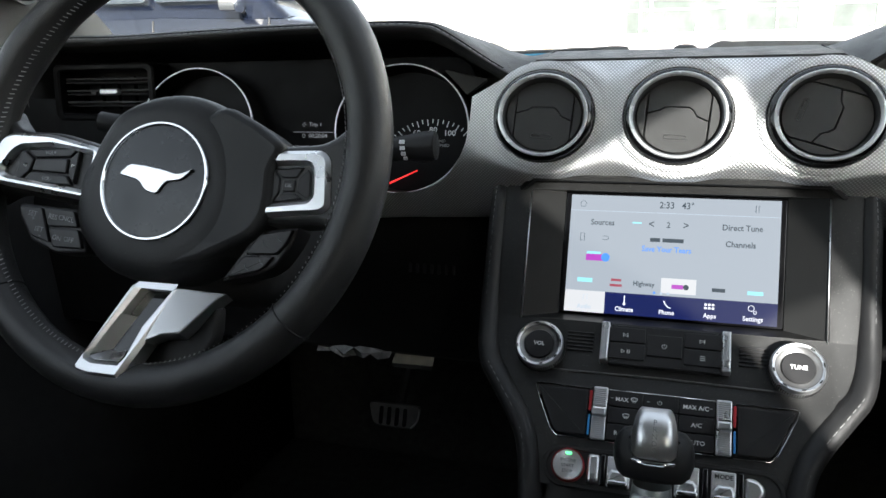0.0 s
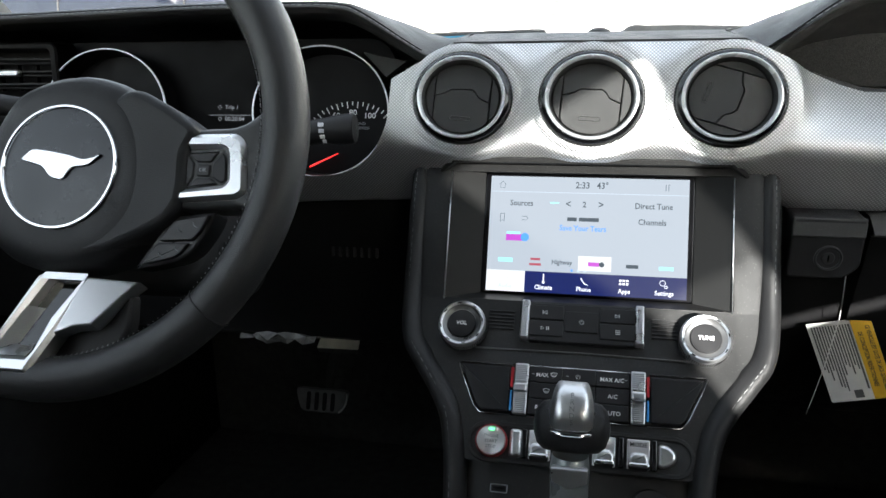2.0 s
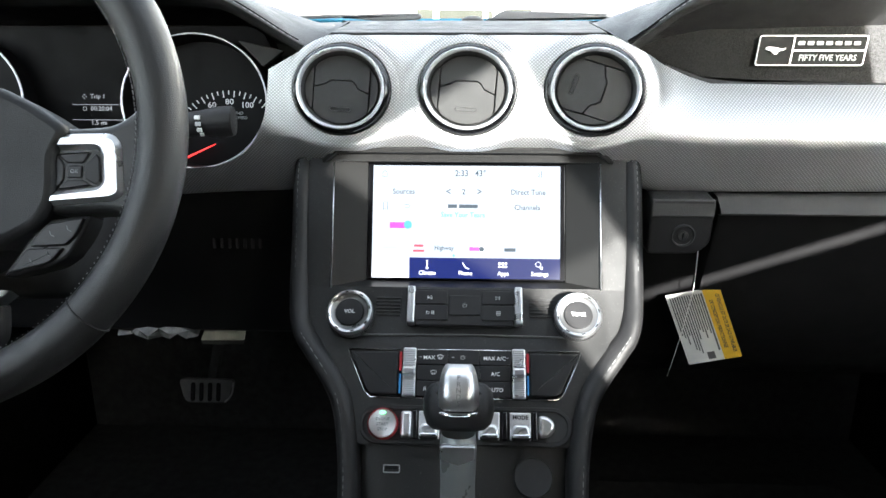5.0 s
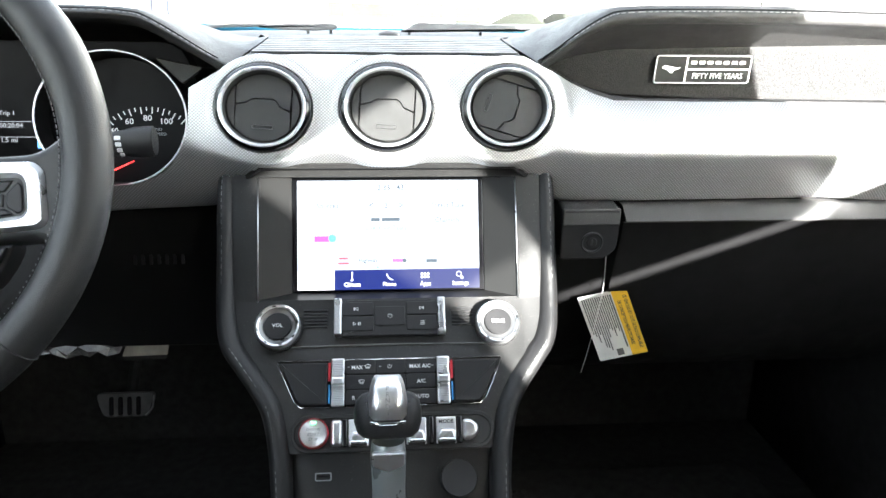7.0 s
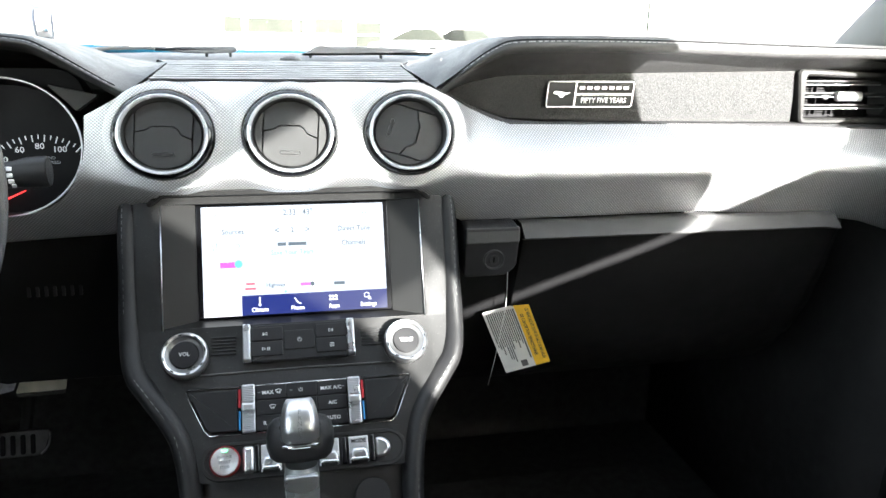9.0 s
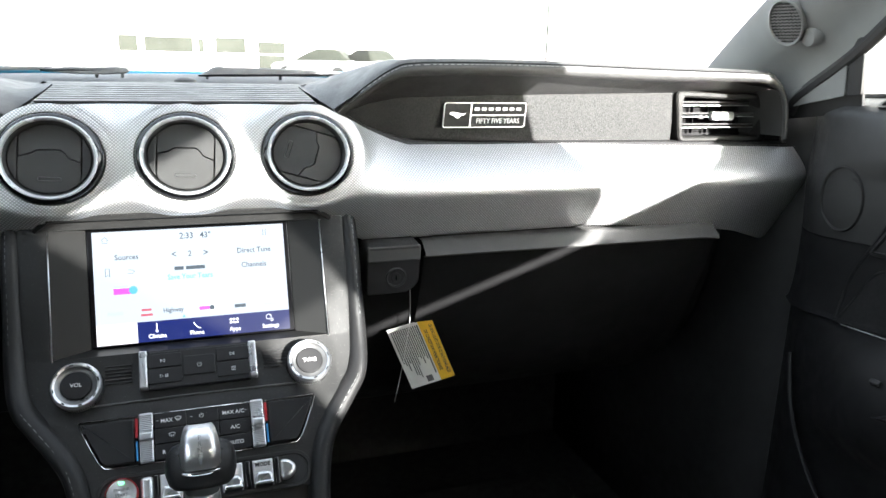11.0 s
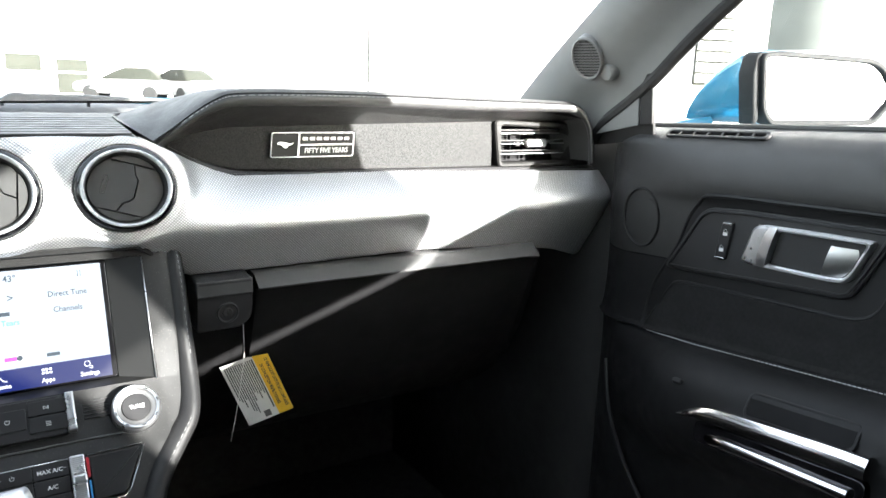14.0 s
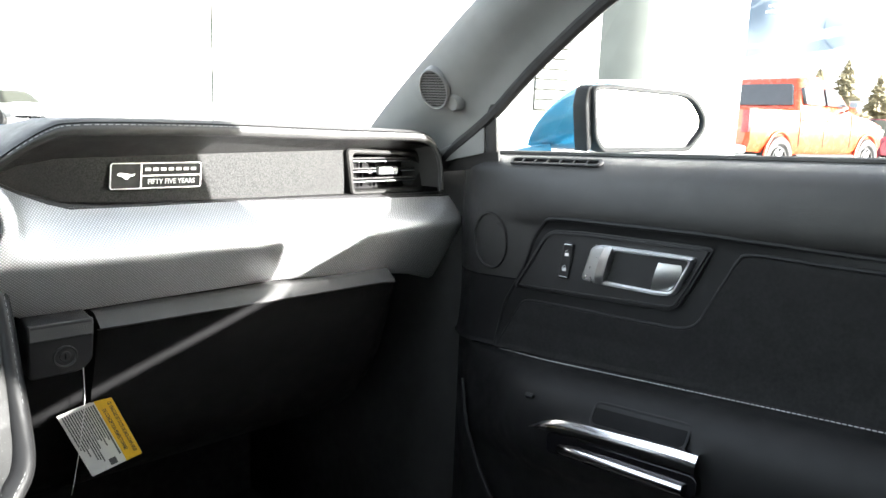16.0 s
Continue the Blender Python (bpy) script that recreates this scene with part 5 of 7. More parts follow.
for y in (-0.0225, -0.0375):
    plate("rule", 0.06, 0.0005, -0.365, y, at(CL, 0, 0, -0.026), DLIT, mid, 0.0003, 0.0001, 0.0001)
plate("lit_box", 0.008, 0.007, -0.338, -0.045, at(CL, 0, 0, -0.026), DBLUE, mid, 0.0003, 0.0006, 0.0001)
part("clock_icon", frame_ring(rrect(0.0042, 0.0042, 0.0021, 4), rrect(0.0032, 0.0032, 0.0016, 4), at(CL, -0.3825, -0.0265, -0.0262), 0.0003, 0.0001), DLIT, mid)
for dx, dy in ((-0.0018, 0), (0.0018, 0), (0, 0.0018), (0, -0.0018)):
    plate("pad_icon", 0.0012, 0.0012, -0.3825 + dx, -0.0145 + dy, at(CL, 0, 0, -0.0262), DLIT, mid, 0.0003, 0.0003, 0.0001)

# ---- steering wheel
wheel = thing("steering_wheel", (-0.364, -0.205, 0.904), "black leather steering wheel with silver spokes", "steering wheel")
WH = basis((-0.364, -0.205, 0.904), (1, 0, 0), (0, math.sin(radians(22)), math.cos(radians(22))))


def rim_point(a, r=0.1672):
    return WH @ Vector((r * math.cos(a), r * math.sin(a), 0))


rows = []
N_ = 96
for i in range(N_):
    a = 2 * math.pi * i / N_
    grip = math.exp(-((math.cos(a) ** 2 - 0.72) / 0.12) ** 2) * (1 if math.sin(a) > 0 else 0)
    tr = 0.0155 + 0.0012 * grip
    c_ = rim_point(a)
    out = (WH.to_3x3() @ Vector((math.cos(a), math.sin(a), 0)))
    nz = WH.to_3x3() @ Vector((0, 0, 1))
    rows.append([c_ + out * (tr * math.cos(b)) + nz * (tr * 1.08 * math.sin(b)) for b in [2 * math.pi * j / 18 for j in range(18)]])
rows.append(rows[0])
bm = sheet(rows, closed=True)
bmesh.ops.remove_doubles(bm, verts=bm.verts, dist=1e-6)
RIM = material("smooth_rim_leather", (0.026, 0.0262, 0.0265), 0.38, vary=0.2, bump=0.45, bump_scale=900, grain="leather")
rim = part("rim", bm, RIM, wheel, "black leather rim")
# seams across the rim and stitches along its inner side
for a in (-42, 222):
    a = radians(a)
    c_ = rim_point(a)
    out = (WH.to_3x3() @ Vector((math.cos(a), math.sin(a), 0)))
    nz = WH.to_3x3() @ Vector((0, 0, 1))
    part("seam", tube([c_ + out * (0.0158 * math.cos(b)) + nz * (0.0171 * math.sin(b)) for b in [2 * math.pi * j / 20 for j in range(21)]], 0.0007, 6), DARK, rim)
bm = bmesh.new()
nz = WH.to_3x3() @ Vector((0, 0, 1))
for i in range(240):
    a = 2 * math.pi * i / 240
    out = (WH.to_3x3() @ Vector((math.cos(a), math.sin(a), 0)))
    tan = (WH.to_3x3() @ Vector((-math.sin(a), math.cos(a), 0)))
    c_ = rim_point(a)
    q = c_ - out * 0.0146 + nz * 0.0075
    tube([q - tan * 0.0006 - out * 0.0012 - nz * 0.002, q + tan * 0.0008 + nz * 0.0012], 0.0004, 4, bm)
st = part("stitching", bm, THREAD, rim, "dark thread along the inner side")
st["kind"] = "stuff"

# hub with its round emblem
HC = (0.0049, -0.0207)


def closed_line(pts, n=5):
    """A smooth closed line through points of a plane."""
    k = len(pts)
    line_ = smooth_line([(*pts[i % k], 0) for i in range(-2, k + 3)], n)
    return [(p.x, p.y) for p in line_[2 * n:(k + 2) * n]]


COVER = closed_line([(0.004, 0.0490), (-0.0253, 0.0425), (-0.0463, 0.029), (-0.063, -0.005), (-0.0692, -0.0300), (-0.0648, -0.0556), (-0.0470, -0.0770), (-0.0240, -0.0900), (0.006, -0.0940), (0.034, -0.0900), (0.057, -0.0770), (0.0735, -0.0556), (0.0780, -0.0280), (0.0725, 0.005), (0.0570, 0.031), (0.034, 0.0448)])
rows = []
for k, (sc, z) in enumerate(((1.0, -0.03), (1.0, -0.010), (0.985, -0.003), (0.95, 0.0025), (0.89, 0.006), (0.80, 0.0082), (0.70, 0.009), (0.0, 0.009))):
    rows.append([WH @ Vector((HC[0] + (x - HC[0]) * sc, HC[1] + (y - HC[1]) * sc, z)) for x, y in COVER])
bm = sheet(rows, closed=True)
bmesh.ops.remove_doubles(bm, verts=bm.verts, dist=1e-6)
hub = part("hub", bm, LEATHER, wheel, "black airbag cover")
E0 = at(WH, *HC, 0.009) @ Matrix.Diagonal((0.935, 0.905, 1, 1))
part("shoulder", prism(closed_line([(0.020, 0.010), (0.040, 0.0300), (0.055, 0.0360), (0.072, 0.0295), (0.091, 0.0190), (0.1050, 0.0070), (0.0995, -0.010), (0.1000, -0.030), (0.0965, -0.0465), (0.080, -0.062), (0.02, -0.08)], 4), WH, 0.0078, 0.006, -0.026), LEATHER, hub, "black shoulder towards the spoke")
part("emblem_ring", lathe([(0.0492, -0.002), (0.0492, 0.001), (0.0482, 0.0022), (0.0468, 0.0022), (0.0458, 0.001), (0.0455, -0.001)], E0, 72), CHROME, hub, "chrome ring")
part("emblem_disc", lathe([(0.0457, 0.0004), (0.03, 0.0012), (0, 0.0014)], E0, 64), material("dark_blue_grey_disc", (0.012, 0.016, 0.022), 0.3, vary=0.1), hub, "dark smooth disc")
part("emblem_shape", prism(rounded([(x * 2.4 + 0.003, y * 2.9 + 0.001) for x, y in SWOOSH], 0.004, 4), at(E0, 0, 0, 0.001), 0.0022, 0.0008), CHROME, hub, "plain silver sweep of an emblem")
lettering("word", "AIRBAG", 0.0078, at(WH, HC[0] - 0.004, HC[1] - 0.0565, 0.0079) @ pose(0, 0, 0.0001, 12), FLAP, hub, "embossed letters")
for s in (-1, 1):
    mark([(HC[0] + s * 0.0545 + 0.003 * math.cos(a), HC[1] + 0.008 + 0.002 * math.sin(a)) for a in (0.3, 1.4, 2.6, 3.8, 4.9)], at(WH, 0, 0, 0.0078), hub, 0.0004, True, DARK)

# side spokes with switch pads
for s in (-1, 1):
    W_ = at(WH, 0, 0.0095) if s < 0 else WH
    reach = [(0.05, 0.0095), (0.104, 0.0095), (0.134, 0.0115), (0.149, 0.022), (0.160, 0.040), (0.163, -0.064), (0.152, -0.052), (0.138, -0.0455), (0.112, -0.0470), (0.05, -0.0470)]
    if s < 0:
        reach = [(-0.05, -0.002), (-0.100, 0.0095), (-0.140, 0.0110), (-0.152, 0.020), (-0.162, 0.034), (-0.163, -0.050), (-0.152, -0.043), (-0.140, -0.0385), (-0.100, -0.0440), (-0.05, -0.0500)][::-1]
    arm = part("spoke", prism(rounded(reach, 0.010), at(W_, 0, 0, -0.022), 0.0245 if s > 0 else 0.020, 0.006), RIM, wheel, "black leather spoke running into the rim")
    outer = rounded([(0.062, 0.0018), (0.108, 0.0050), (0.1345, 0.0056), (0.1410, -0.001), (0.1442, -0.034), (0.1385, -0.0388), (0.062, -0.0455)], 0.007, 4)
    inner_ = rounded([(0.066, -0.0060), (0.108, -0.0055), (0.1255, -0.005), (0.1283, -0.009), (0.1300, -0.0262), (0.1275, -0.0297), (0.066, -0.0372)], 0.004, 4)
    if s < 0:
        outer = rounded([(-0.052, -0.0050), (-0.0991, 0.0052), (-0.139, 0.0067), (-0.150, 0.0025), (-0.1575, -0.0195), (-0.152, -0.0335), (-0.1438, -0.0357), (-0.056, -0.0463)][::s], 0.007, 4)
        inner_ = rounded([(-0.054, -0.0107), (-0.0985, -0.0043), (-0.1276, -0.0059), (-0.135, -0.0105), (-0.1425, -0.0220), (-0.1425, -0.0260), (-0.137, -0.0283), (-0.058, -0.0385)][::s], 0.004, 4)
    part("spoke_bezel", frame_ring(outer, inner_, W_, 0.006, 0.003, -0.012), SATIN, arm, "satin silver switch surround")
    padp = part("switch_pad", prism(inner_, W_, 0.0005, 0.0, -0.01), KEYTOP, arm)
    if s > 0:
        cells = [[(0.0985, -0.008), (0.122, -0.0065), (0.1165, -0.0145), (0.1055, -0.0145)], [(0.1245, -0.0075), (0.1275, -0.011), (0.1288, -0.0265), (0.1250, -0.0288), (0.1175, -0.024), (0.1175, -0.015)], [(0.100, -0.0325), (0.1235, -0.0292), (0.1170, -0.0250), (0.1060, -0.0250)], [(0.0925, -0.0085), (0.0985, -0.0085), (0.1045, -0.015), (0.1045, -0.025), (0.0990, -0.033), (0.0930, -0.033)], [(0.1062, -0.0155), (0.1163, -0.0155), (0.1163, -0.0242), (0.1062, -0.0242)]]
    else:
        cells = [[(-0.124, -0.007), (-0.072, -0.005), (-0.080, -0.0125), (-0.114, -0.0135)], [(-0.1295, -0.0085), (-0.1255, -0.0075), (-0.1150, -0.0150), (-0.1175, -0.024), (-0.127, -0.0325), (-0.1305, -0.030)], [(-0.125, -0.033), (-0.075, -0.035), (-0.081, -0.0270), (-0.1165, -0.0250)], [(-0.071, -0.0055), (-0.0725, -0.034), (-0.0795, -0.0265), (-0.0795, -0.0135)], [(-0.1135, -0.0145), (-0.0815, -0.0138), (-0.0815, -0.0255), (-0.1155, -0.0240)]]
    for c_ in cells:
        part("button", prism(rounded(c_, 0.0015, 2), W_, 0.0035, 0.0012, 0.0), KEYTOP, padp)
    if s < 0:
        for wd, x, y in (("VOL+", -0.099, -0.0095), ("VOL-", -0.099, -0.0302)):
            lettering("word", wd, 0.0042, at(W_, x, y, 0.0036), DIMPRINT, padp)
        triangle(-0.1225, -0.0195, -0.0012, at(W_, 0, 0, 0.0036), padp)
        triangle(-0.0755, -0.0195, 0.0012, at(W_, 0, 0, 0.0036), padp)
    else:
        lettering("word", "OK", 0.0038, at(W_, 0.111, -0.0198, 0.0036), DIMPRINT, padp)
    # lower switch pods
    W_ = at(W_, -0.006, -0.006) if s < 0 else W_
    if s < 0:
        pod = part("switch_pod", prism(rounded([(-0.122, -0.043), (-0.062, -0.046), (-0.048, -0.079), (-0.078, -0.081), (-0.104, -0.072), (-0.120, -0.052)], 0.004), W_, -0.002, 0.002, -0.02), KEYTOP, arm)
        pods = [([(-0.117, -0.0455), (-0.0955, -0.0465), (-0.083, -0.073), (-0.101, -0.069), (-0.115, -0.052)], [("SET", -0.103, -0.0515), ("+", -0.1015, -0.0555), ("SET", -0.0945, -0.0635), ("-", -0.0925, -0.0680)]), ([(-0.0935, -0.0465), (-0.064, -0.048), (-0.058, -0.0605), (-0.0870, -0.0605)], [("RES", -0.083, -0.0535), ("CNCL", -0.070, -0.0545)]), ([(-0.0862, -0.0622), (-0.0575, -0.0622), (-0.051, -0.0765), (-0.0785, -0.0765)], [("ON", -0.076, -0.0695), ("OFF", -0.0645, -0.0705)])]
    else:
        pod = part("switch_pod", prism(rounded([(0.1216, -0.0470), (0.1165, -0.0603), (0.1075, -0.0745), (0.0970, -0.0815), (0.064, -0.0895), (0.088, -0.0515)], 0.004), W_, -0.002, 0.002, -0.02), KEYTOP, arm)
        pods = [([(0.1178, -0.0495), (0.1130, -0.0605), (0.1068, -0.0675), (0.0820, -0.0690), (0.0925, -0.0540)], []), ([(0.1052, -0.0692), (0.0990, -0.0768), (0.0945, -0.0798), (0.0700, -0.0862), (0.0815, -0.0702)], [])]
    for poly, texts in pods:
        b_ = part("button", prism(rounded(poly if s < 0 else poly, 0.002, 2), W_, 0.001, 0.001, -0.004), KEYTOP, pod)
        for wd, x, y in texts:
            lettering("word", wd, 0.0056, at(W_, x, y, 0.0011, -8), DIMPRINT, pod)
    if s > 0:
        for x, y in ((0.0975, -0.0605), (0.1085, -0.0570), (0.0855, -0.0780), (0.0965, -0.0735)):
            mark([(x - 0.0016, y + 0.0018), (x - 0.0006, y - 0.0006), (x + 0.0016, y - 0.0016)], at(W_, 0, 0, 0.0012), pod, 0.0003, mat=DIMPRINT)

# lower spoke: open silver U with a dark slot, its other arm broadening into a wing
outer = [(-0.0095, -0.0955), (-0.0344, -0.1588), (-0.0315, -0.1632), (-0.0208, -0.1654), (0.0057, -0.1654), (0.0095, -0.1569), (0.0181, -0.1370), (0.0345, -0.0955)]
inner_ = [(-0.0005, -0.0965), (-0.0245, -0.1490), (-0.0242, -0.1518), (-0.0185, -0.1536), (0.0021, -0.1531), (0.0051, -0.1485), (0.0111, -0.1252), (0.0262, -0.0965)]
LW = WH @ Matrix.Translation((0, -0.10, 0)) @ pose(0, 0, 0, -15) @ Matrix.Translation((0, 0.10, 0))
low = part("lower_spoke", frame_ring(outer, inner_, LW, 0.001, 0.003, -0.014), SPOKE, wheel, "open silver lower spoke")
part("slot_floor", prism(inner_, LW, -0.010, 0, -0.012), GLOSS, low)
part("slot_bevel", sheet([[LW @ Vector(v) for v in ((-0.0245, -0.1512, -0.001), (-0.0185, -0.1534, -0.001), (0.0021, -0.1529, -0.001), (0.0051, -0.1485, -0.001))], [LW @ Vector(v) for v in ((-0.0150, -0.1430, -0.009), (-0.0125, -0.1440, -0.009), (-0.0040, -0.1445, -0.009), (-0.0020, -0.1425, -0.009))]]), SATIN, low, "bright sloping end of the slot")
part("slot_cheek", sheet([[LW @ Vector((-0.0243, -0.1495, -0.001)), LW @ Vector((-0.0100, -0.1180, -0.001))], [LW @ Vector((-0.0135, -0.1425, -0.0095)), LW @ Vector((-0.0020, -0.1170, -0.0095))]]), SPOKE, low)
wing_ = [(0.0290, -0.0955), (0.0680, -0.0955), (0.0632, -0.1006), (0.0430, -0.1285), (0.0299, -0.1309), (0.0190, -0.1368), (0.0195, -0.1330)]
part("spoke_wing", prism(wing_, LW @ Matrix.Translation((0.0335, -0.1, 0)) @ pose(0, 0, 0, 0, 8, 0) @ Matrix.Translation((-0.0335, 0.1, 0)), 0.0, 0.0015, -0.014), SPOKE, low, "bright silver wing of the lower spoke")
part("web", prism(rounded([(0.060, -0.104), (0.036, -0.1285), (0.020, -0.1305), (0.008, -0.1375), (-0.004, -0.158), (0.002, -0.168), (0.030, -0.162), (0.050, -0.148), (0.062, -0.128)], 0.006), WH, -0.010, 0.003, -0.02), LEATHER, low)
part("column", lathe([(0.045, -0.035), (0.05, -0.07), (0.055, -0.12), (0.055, -0.20)], at(WH, 0, -0.02, 0), 32), DARK, wheel, "black steering column cover")
part("column_shroud", prism(rounded([(-0.075, -0.075), (0.075, -0.075), (0.085, 0.0), (0.06, 0.04), (-0.06, 0.04), (-0.085, 0.0)], 0.03, 5), at(WH, 0, -0.025, -0.13), 0.06, 0.015, -0.05), DARK, wheel)

# wiper stalk
stalk = thing("wiper_stalk", (-0.3, -0.06, 0.9), "black column stalk with a round end", "stalk")
rows = []
for x, z, r in ((-0.31, 0.866, 0.009), (-0.28, 0.876, 0.0095), (-0.255, 0.889, 0.010), (-0.235, 0.8975, 0.0105), (-0.222, 0.899, 0.011), (-0.214, 0.8995, 0.0128), (-0.204, 0.900, 0.0132), (-0.1985, 0.9005, 0.0128)):
    rows.append([(x + 0.003 * math.cos(2 * math.pi * i / 24) * 0, -0.058 + r * 0.75 * math.cos(2 * math.pi * i / 24), z + r * math.sin(2 * math.pi * i / 24)) for i in range(24)])
part("lever", sheet(rows, closed=True), PLASTIC, stalk)
part("end_face", lathe([(0.0128, 0.0), (0.0122, 0.0012), (0, 0.0018)], basis((-0.1985, -0.058, 0.9005), (0, 0.75, 0.1), (0, 0, 1)) @ Matrix.Diagonal((0.75, 1, 1, 1)), 28), BEZEL, stalk, "grey round end")
for x, z, w in ((-0.2258, 0.9042, 0.0050), (-0.2252, 0.8990, 0.0046), (-0.2246, 0.8940, 0.0042), (-0.2236, 0.8899, 0.0034)):
    q = (z - 0.8985) / 0.0112
    part("wipe_mark", prism(rrect(w, 0.0034, 0.0005, 2), basis((x, -0.058 - 0.0085 * math.sqrt(1 - q * q), z), (1, 0, 0), (0, 0.9 * q, 1)), 0.0007, 0.0002, -0.0006), PRINT, stalk, "pale printed mark")
part("boss", lathe([(0.02, -0.03), (0.017, 0.0), (0.011, 0.01)], basis((-0.315, -0.058, 0.862), (0, 1, 0), (0, 0, 1)), 24), PLASTIC, stalk)
stalk2 = thing("indicator_stalk", (-0.45, -0.06, 0.92), "black column stalk behind the wheel", "stalk")
part("lever", tube(smooth_line([(-0.42, -0.06, 0.90), (-0.47, -0.075, 0.912), (-0.52, -0.09, 0.922)], 4), 0.0095, 14), PLASTIC, stalk2)

# tag on a cord hanging from the glove box
tag = thing("airbag_tag", (0.245, 0.025, 0.69), "white and yellow printed tag on a thin cord", "tag")
TG = basis((0.2456, 0.031, 0.6825), (0.0514, 0.0, 0.0103), (-0.0313, 0.004, 0.0728)) @ Matrix(((1, -0.19, 0, 0), (0, 1, 0, 0), (0, 0, 1, 0), (0, 0, 0, 1)))
PAPER = material("white_card", (0.62, 0.62, 0.6), 0.6, vary=0.06, vary_scale=60)
YELLOW = material("yellow_card", (0.68, 0.40, 0.02), 0.55, vary=0.06, vary_scale=60)
INKGREY = material("grey_ink", (0.09, 0.09, 0.09), 0.6, vary=0.05)
INK = material("black_ink", (0.03, 0.03, 0.03), 0.6, vary=0.05)
card = part("card", prism(rrect(0.0545, 0.0795, 0.0012), TG, 0.0004, 0.0001, -0.0004), PAPER, tag, "white card with small print")
part("yellow_strip", prism(rrect(0.0175, 0.0793, 0.0008, 3, 0.0184, 0), TG, 0.0007, 0.0001, 0.0002), YELLOW, tag, "yellow heading strip")
for s, x in (("CE VEHICULE EST DOTE DE SACS GONFLABLES", 0.0222), ("DE CONCEPTION PERFECTIONNEE", 0.0146)):
    lettering("heading", s, 0.0052, TG @ pose(x, 0.0, 0.0008, 0, 0, -90), INK, tag, "black capital letters", bold=0.00012, squeeze=0.6 if len(s) > 30 else 0.66)
rnd = random.Random(4)
for i in range(14):
    x = 0.0075 - 0.0024 * i
    n_ = 0.068 * (0.95 if i < 1 else rnd.uniform(0.55, 1.0))
    plate("print_line", 0.0013 if i else 0.0018, n_, x, 0.036 - n_ / 2, TG, INKGREY, tag, 0.0006, 0.0003, 0.0001, 0.0003)
plate("print_block", 0.0075, 0.008, -0.002, -0.033, TG, INKGREY, tag, 0.0006, 0.0003, 0.0001, 0.0003)
part("cord", tube(smooth_line([(0.2205, -0.003, 0.774), (0.2225, 0.003, 0.762), (0.2260, 0.014, 0.744), (0.2285, 0.0245, 0.7217), (0.2255, 0.0255, 0.70), (0.2226, 0.0265, 0.6783), (0.218, 0.028, 0.652), (0.2131, 0.030, 0.6256)], 4), 0.00045, 6), material("white_cord", (0.7, 0.7, 0.68), 0.7, vary=0.1), tag, "thin white cord")


# ---- passenger door
door = thing("passenger_door", (0.74, -0.4, 0.3), "closed black leather-trimmed passenger door", "car door")
PROFILE = [(0.22, 0.725), (0.5, 0.715), (0.57, 0.70), (0.61, 0.665), (0.64, 0.652), (0.68, 0.652), (0.70, 0.660), (0.713, 0.675), (0.719, 0.69), (0.722, 0.712), (0.73, 0.722), (0.76, 0.727), (0.86, 0.727), (0.894, 0.725), (0.90, 0.7225), (0.906, 0.718), (0.92, 0.7145), (0.94, 0.7155), (0.955, 0.719), (0.967, 0.7255), (0.976, 0.735), (0.982, 0.748), (0.985, 0.765)]


def door_x(z):
    return curve_at(PROFILE, z)


def door_point(y, z, off=0.0):
    """On the door's face: height as at the front end, rising a little towards the rear."""
    s = 0.042 + 0.05 * min(1, max(0, (0.93 - z) / 0.2)) * (1 if z > 0.55 else 0.3)
    bend = 2.2 * max(0, y + 0.06) ** 1.5
    arm = 1.0
    if z < 0.725 and y > -0.2:
        arm = max(0.0, 1 - ((y + 0.2) / 0.16))
    x = door_x(z)
    x = 0.727 - (0.727 - x) * (arm if z < 0.725 else 1)
    if 0.82 < z < 0.975:
        # ahead of the handle the face runs down without a crease
        k = min(1.0, max(0.0, (-y - 0.05) / 0.16))
        k = k * k * (3 - 2 * k)
        plain = 0.727 - 0.004 * math.sin(math.pi * (z - 0.82) / 0.155)
        x = plain + (x - plain) * k if z < 0.955 else plain + (x - plain) * max(k, (z - 0.955) / 0.02)
    return Vector((x + bend - off, y, z + (-0.1 - y) * s))


ys = [0.01, 0.005, 0.0, -0.012, -0.03, -0.06, -0.09, -0.12, -0.15, -0.18, -0.21, -0.24, -0.28, -0.33, -0.4, -0.5, -0.6, -0.7, -0.8, -0.95, -1.06]
zs = [0.22, 0.35, 0.5, 0.54, 0.57, 0.59, 0.61, 0.625, 0.64, 0.66, 0.68, 0.69, 0.70, 0.707, 0.713, 0.717, 0.719, 0.7205, 0.722, 0.726, 0.73, 0.74, 0.75, 0.78, 0.82, 0.84, 0.86, 0.875, 0.885, 0.894, 0.898, 0.902, 0.906, 0.912, 0.92, 0.93, 0.94, 0.948, 0.955, 0.961, 0.967, 0.972, 0.976, 0.979, 0.982, 0.9835, 0.985]
# below the front joint the darker leather stands for shade near the speaker
bm = sheet([[door_point(y, z) for y in ys] for z in zs if z <= 0.8201])
bm = sheet([[door_point(y, z) for y in ys if y <= -0.1799] for z in zs if 0.8199 <= z <= 0.9021], bm)
part("panel", bm, DOORLOW, door, "black leather-look armrest panel, darker below the joint for shade")
bm = sheet([[door_point(y, z) for y in ys] for z in zs if z >= 0.9019])
bm = sheet([[door_point(y, z) for y in ys if y >= -0.1801] for z in zs if 0.8199 <= z <= 0.9021], bm)
bmesh.ops.remove_doubles(bm, verts=bm.verts, dist=1e-6)
part("upper_panel", bm, DOORSKIN, door, "charcoal padded upper door panel")
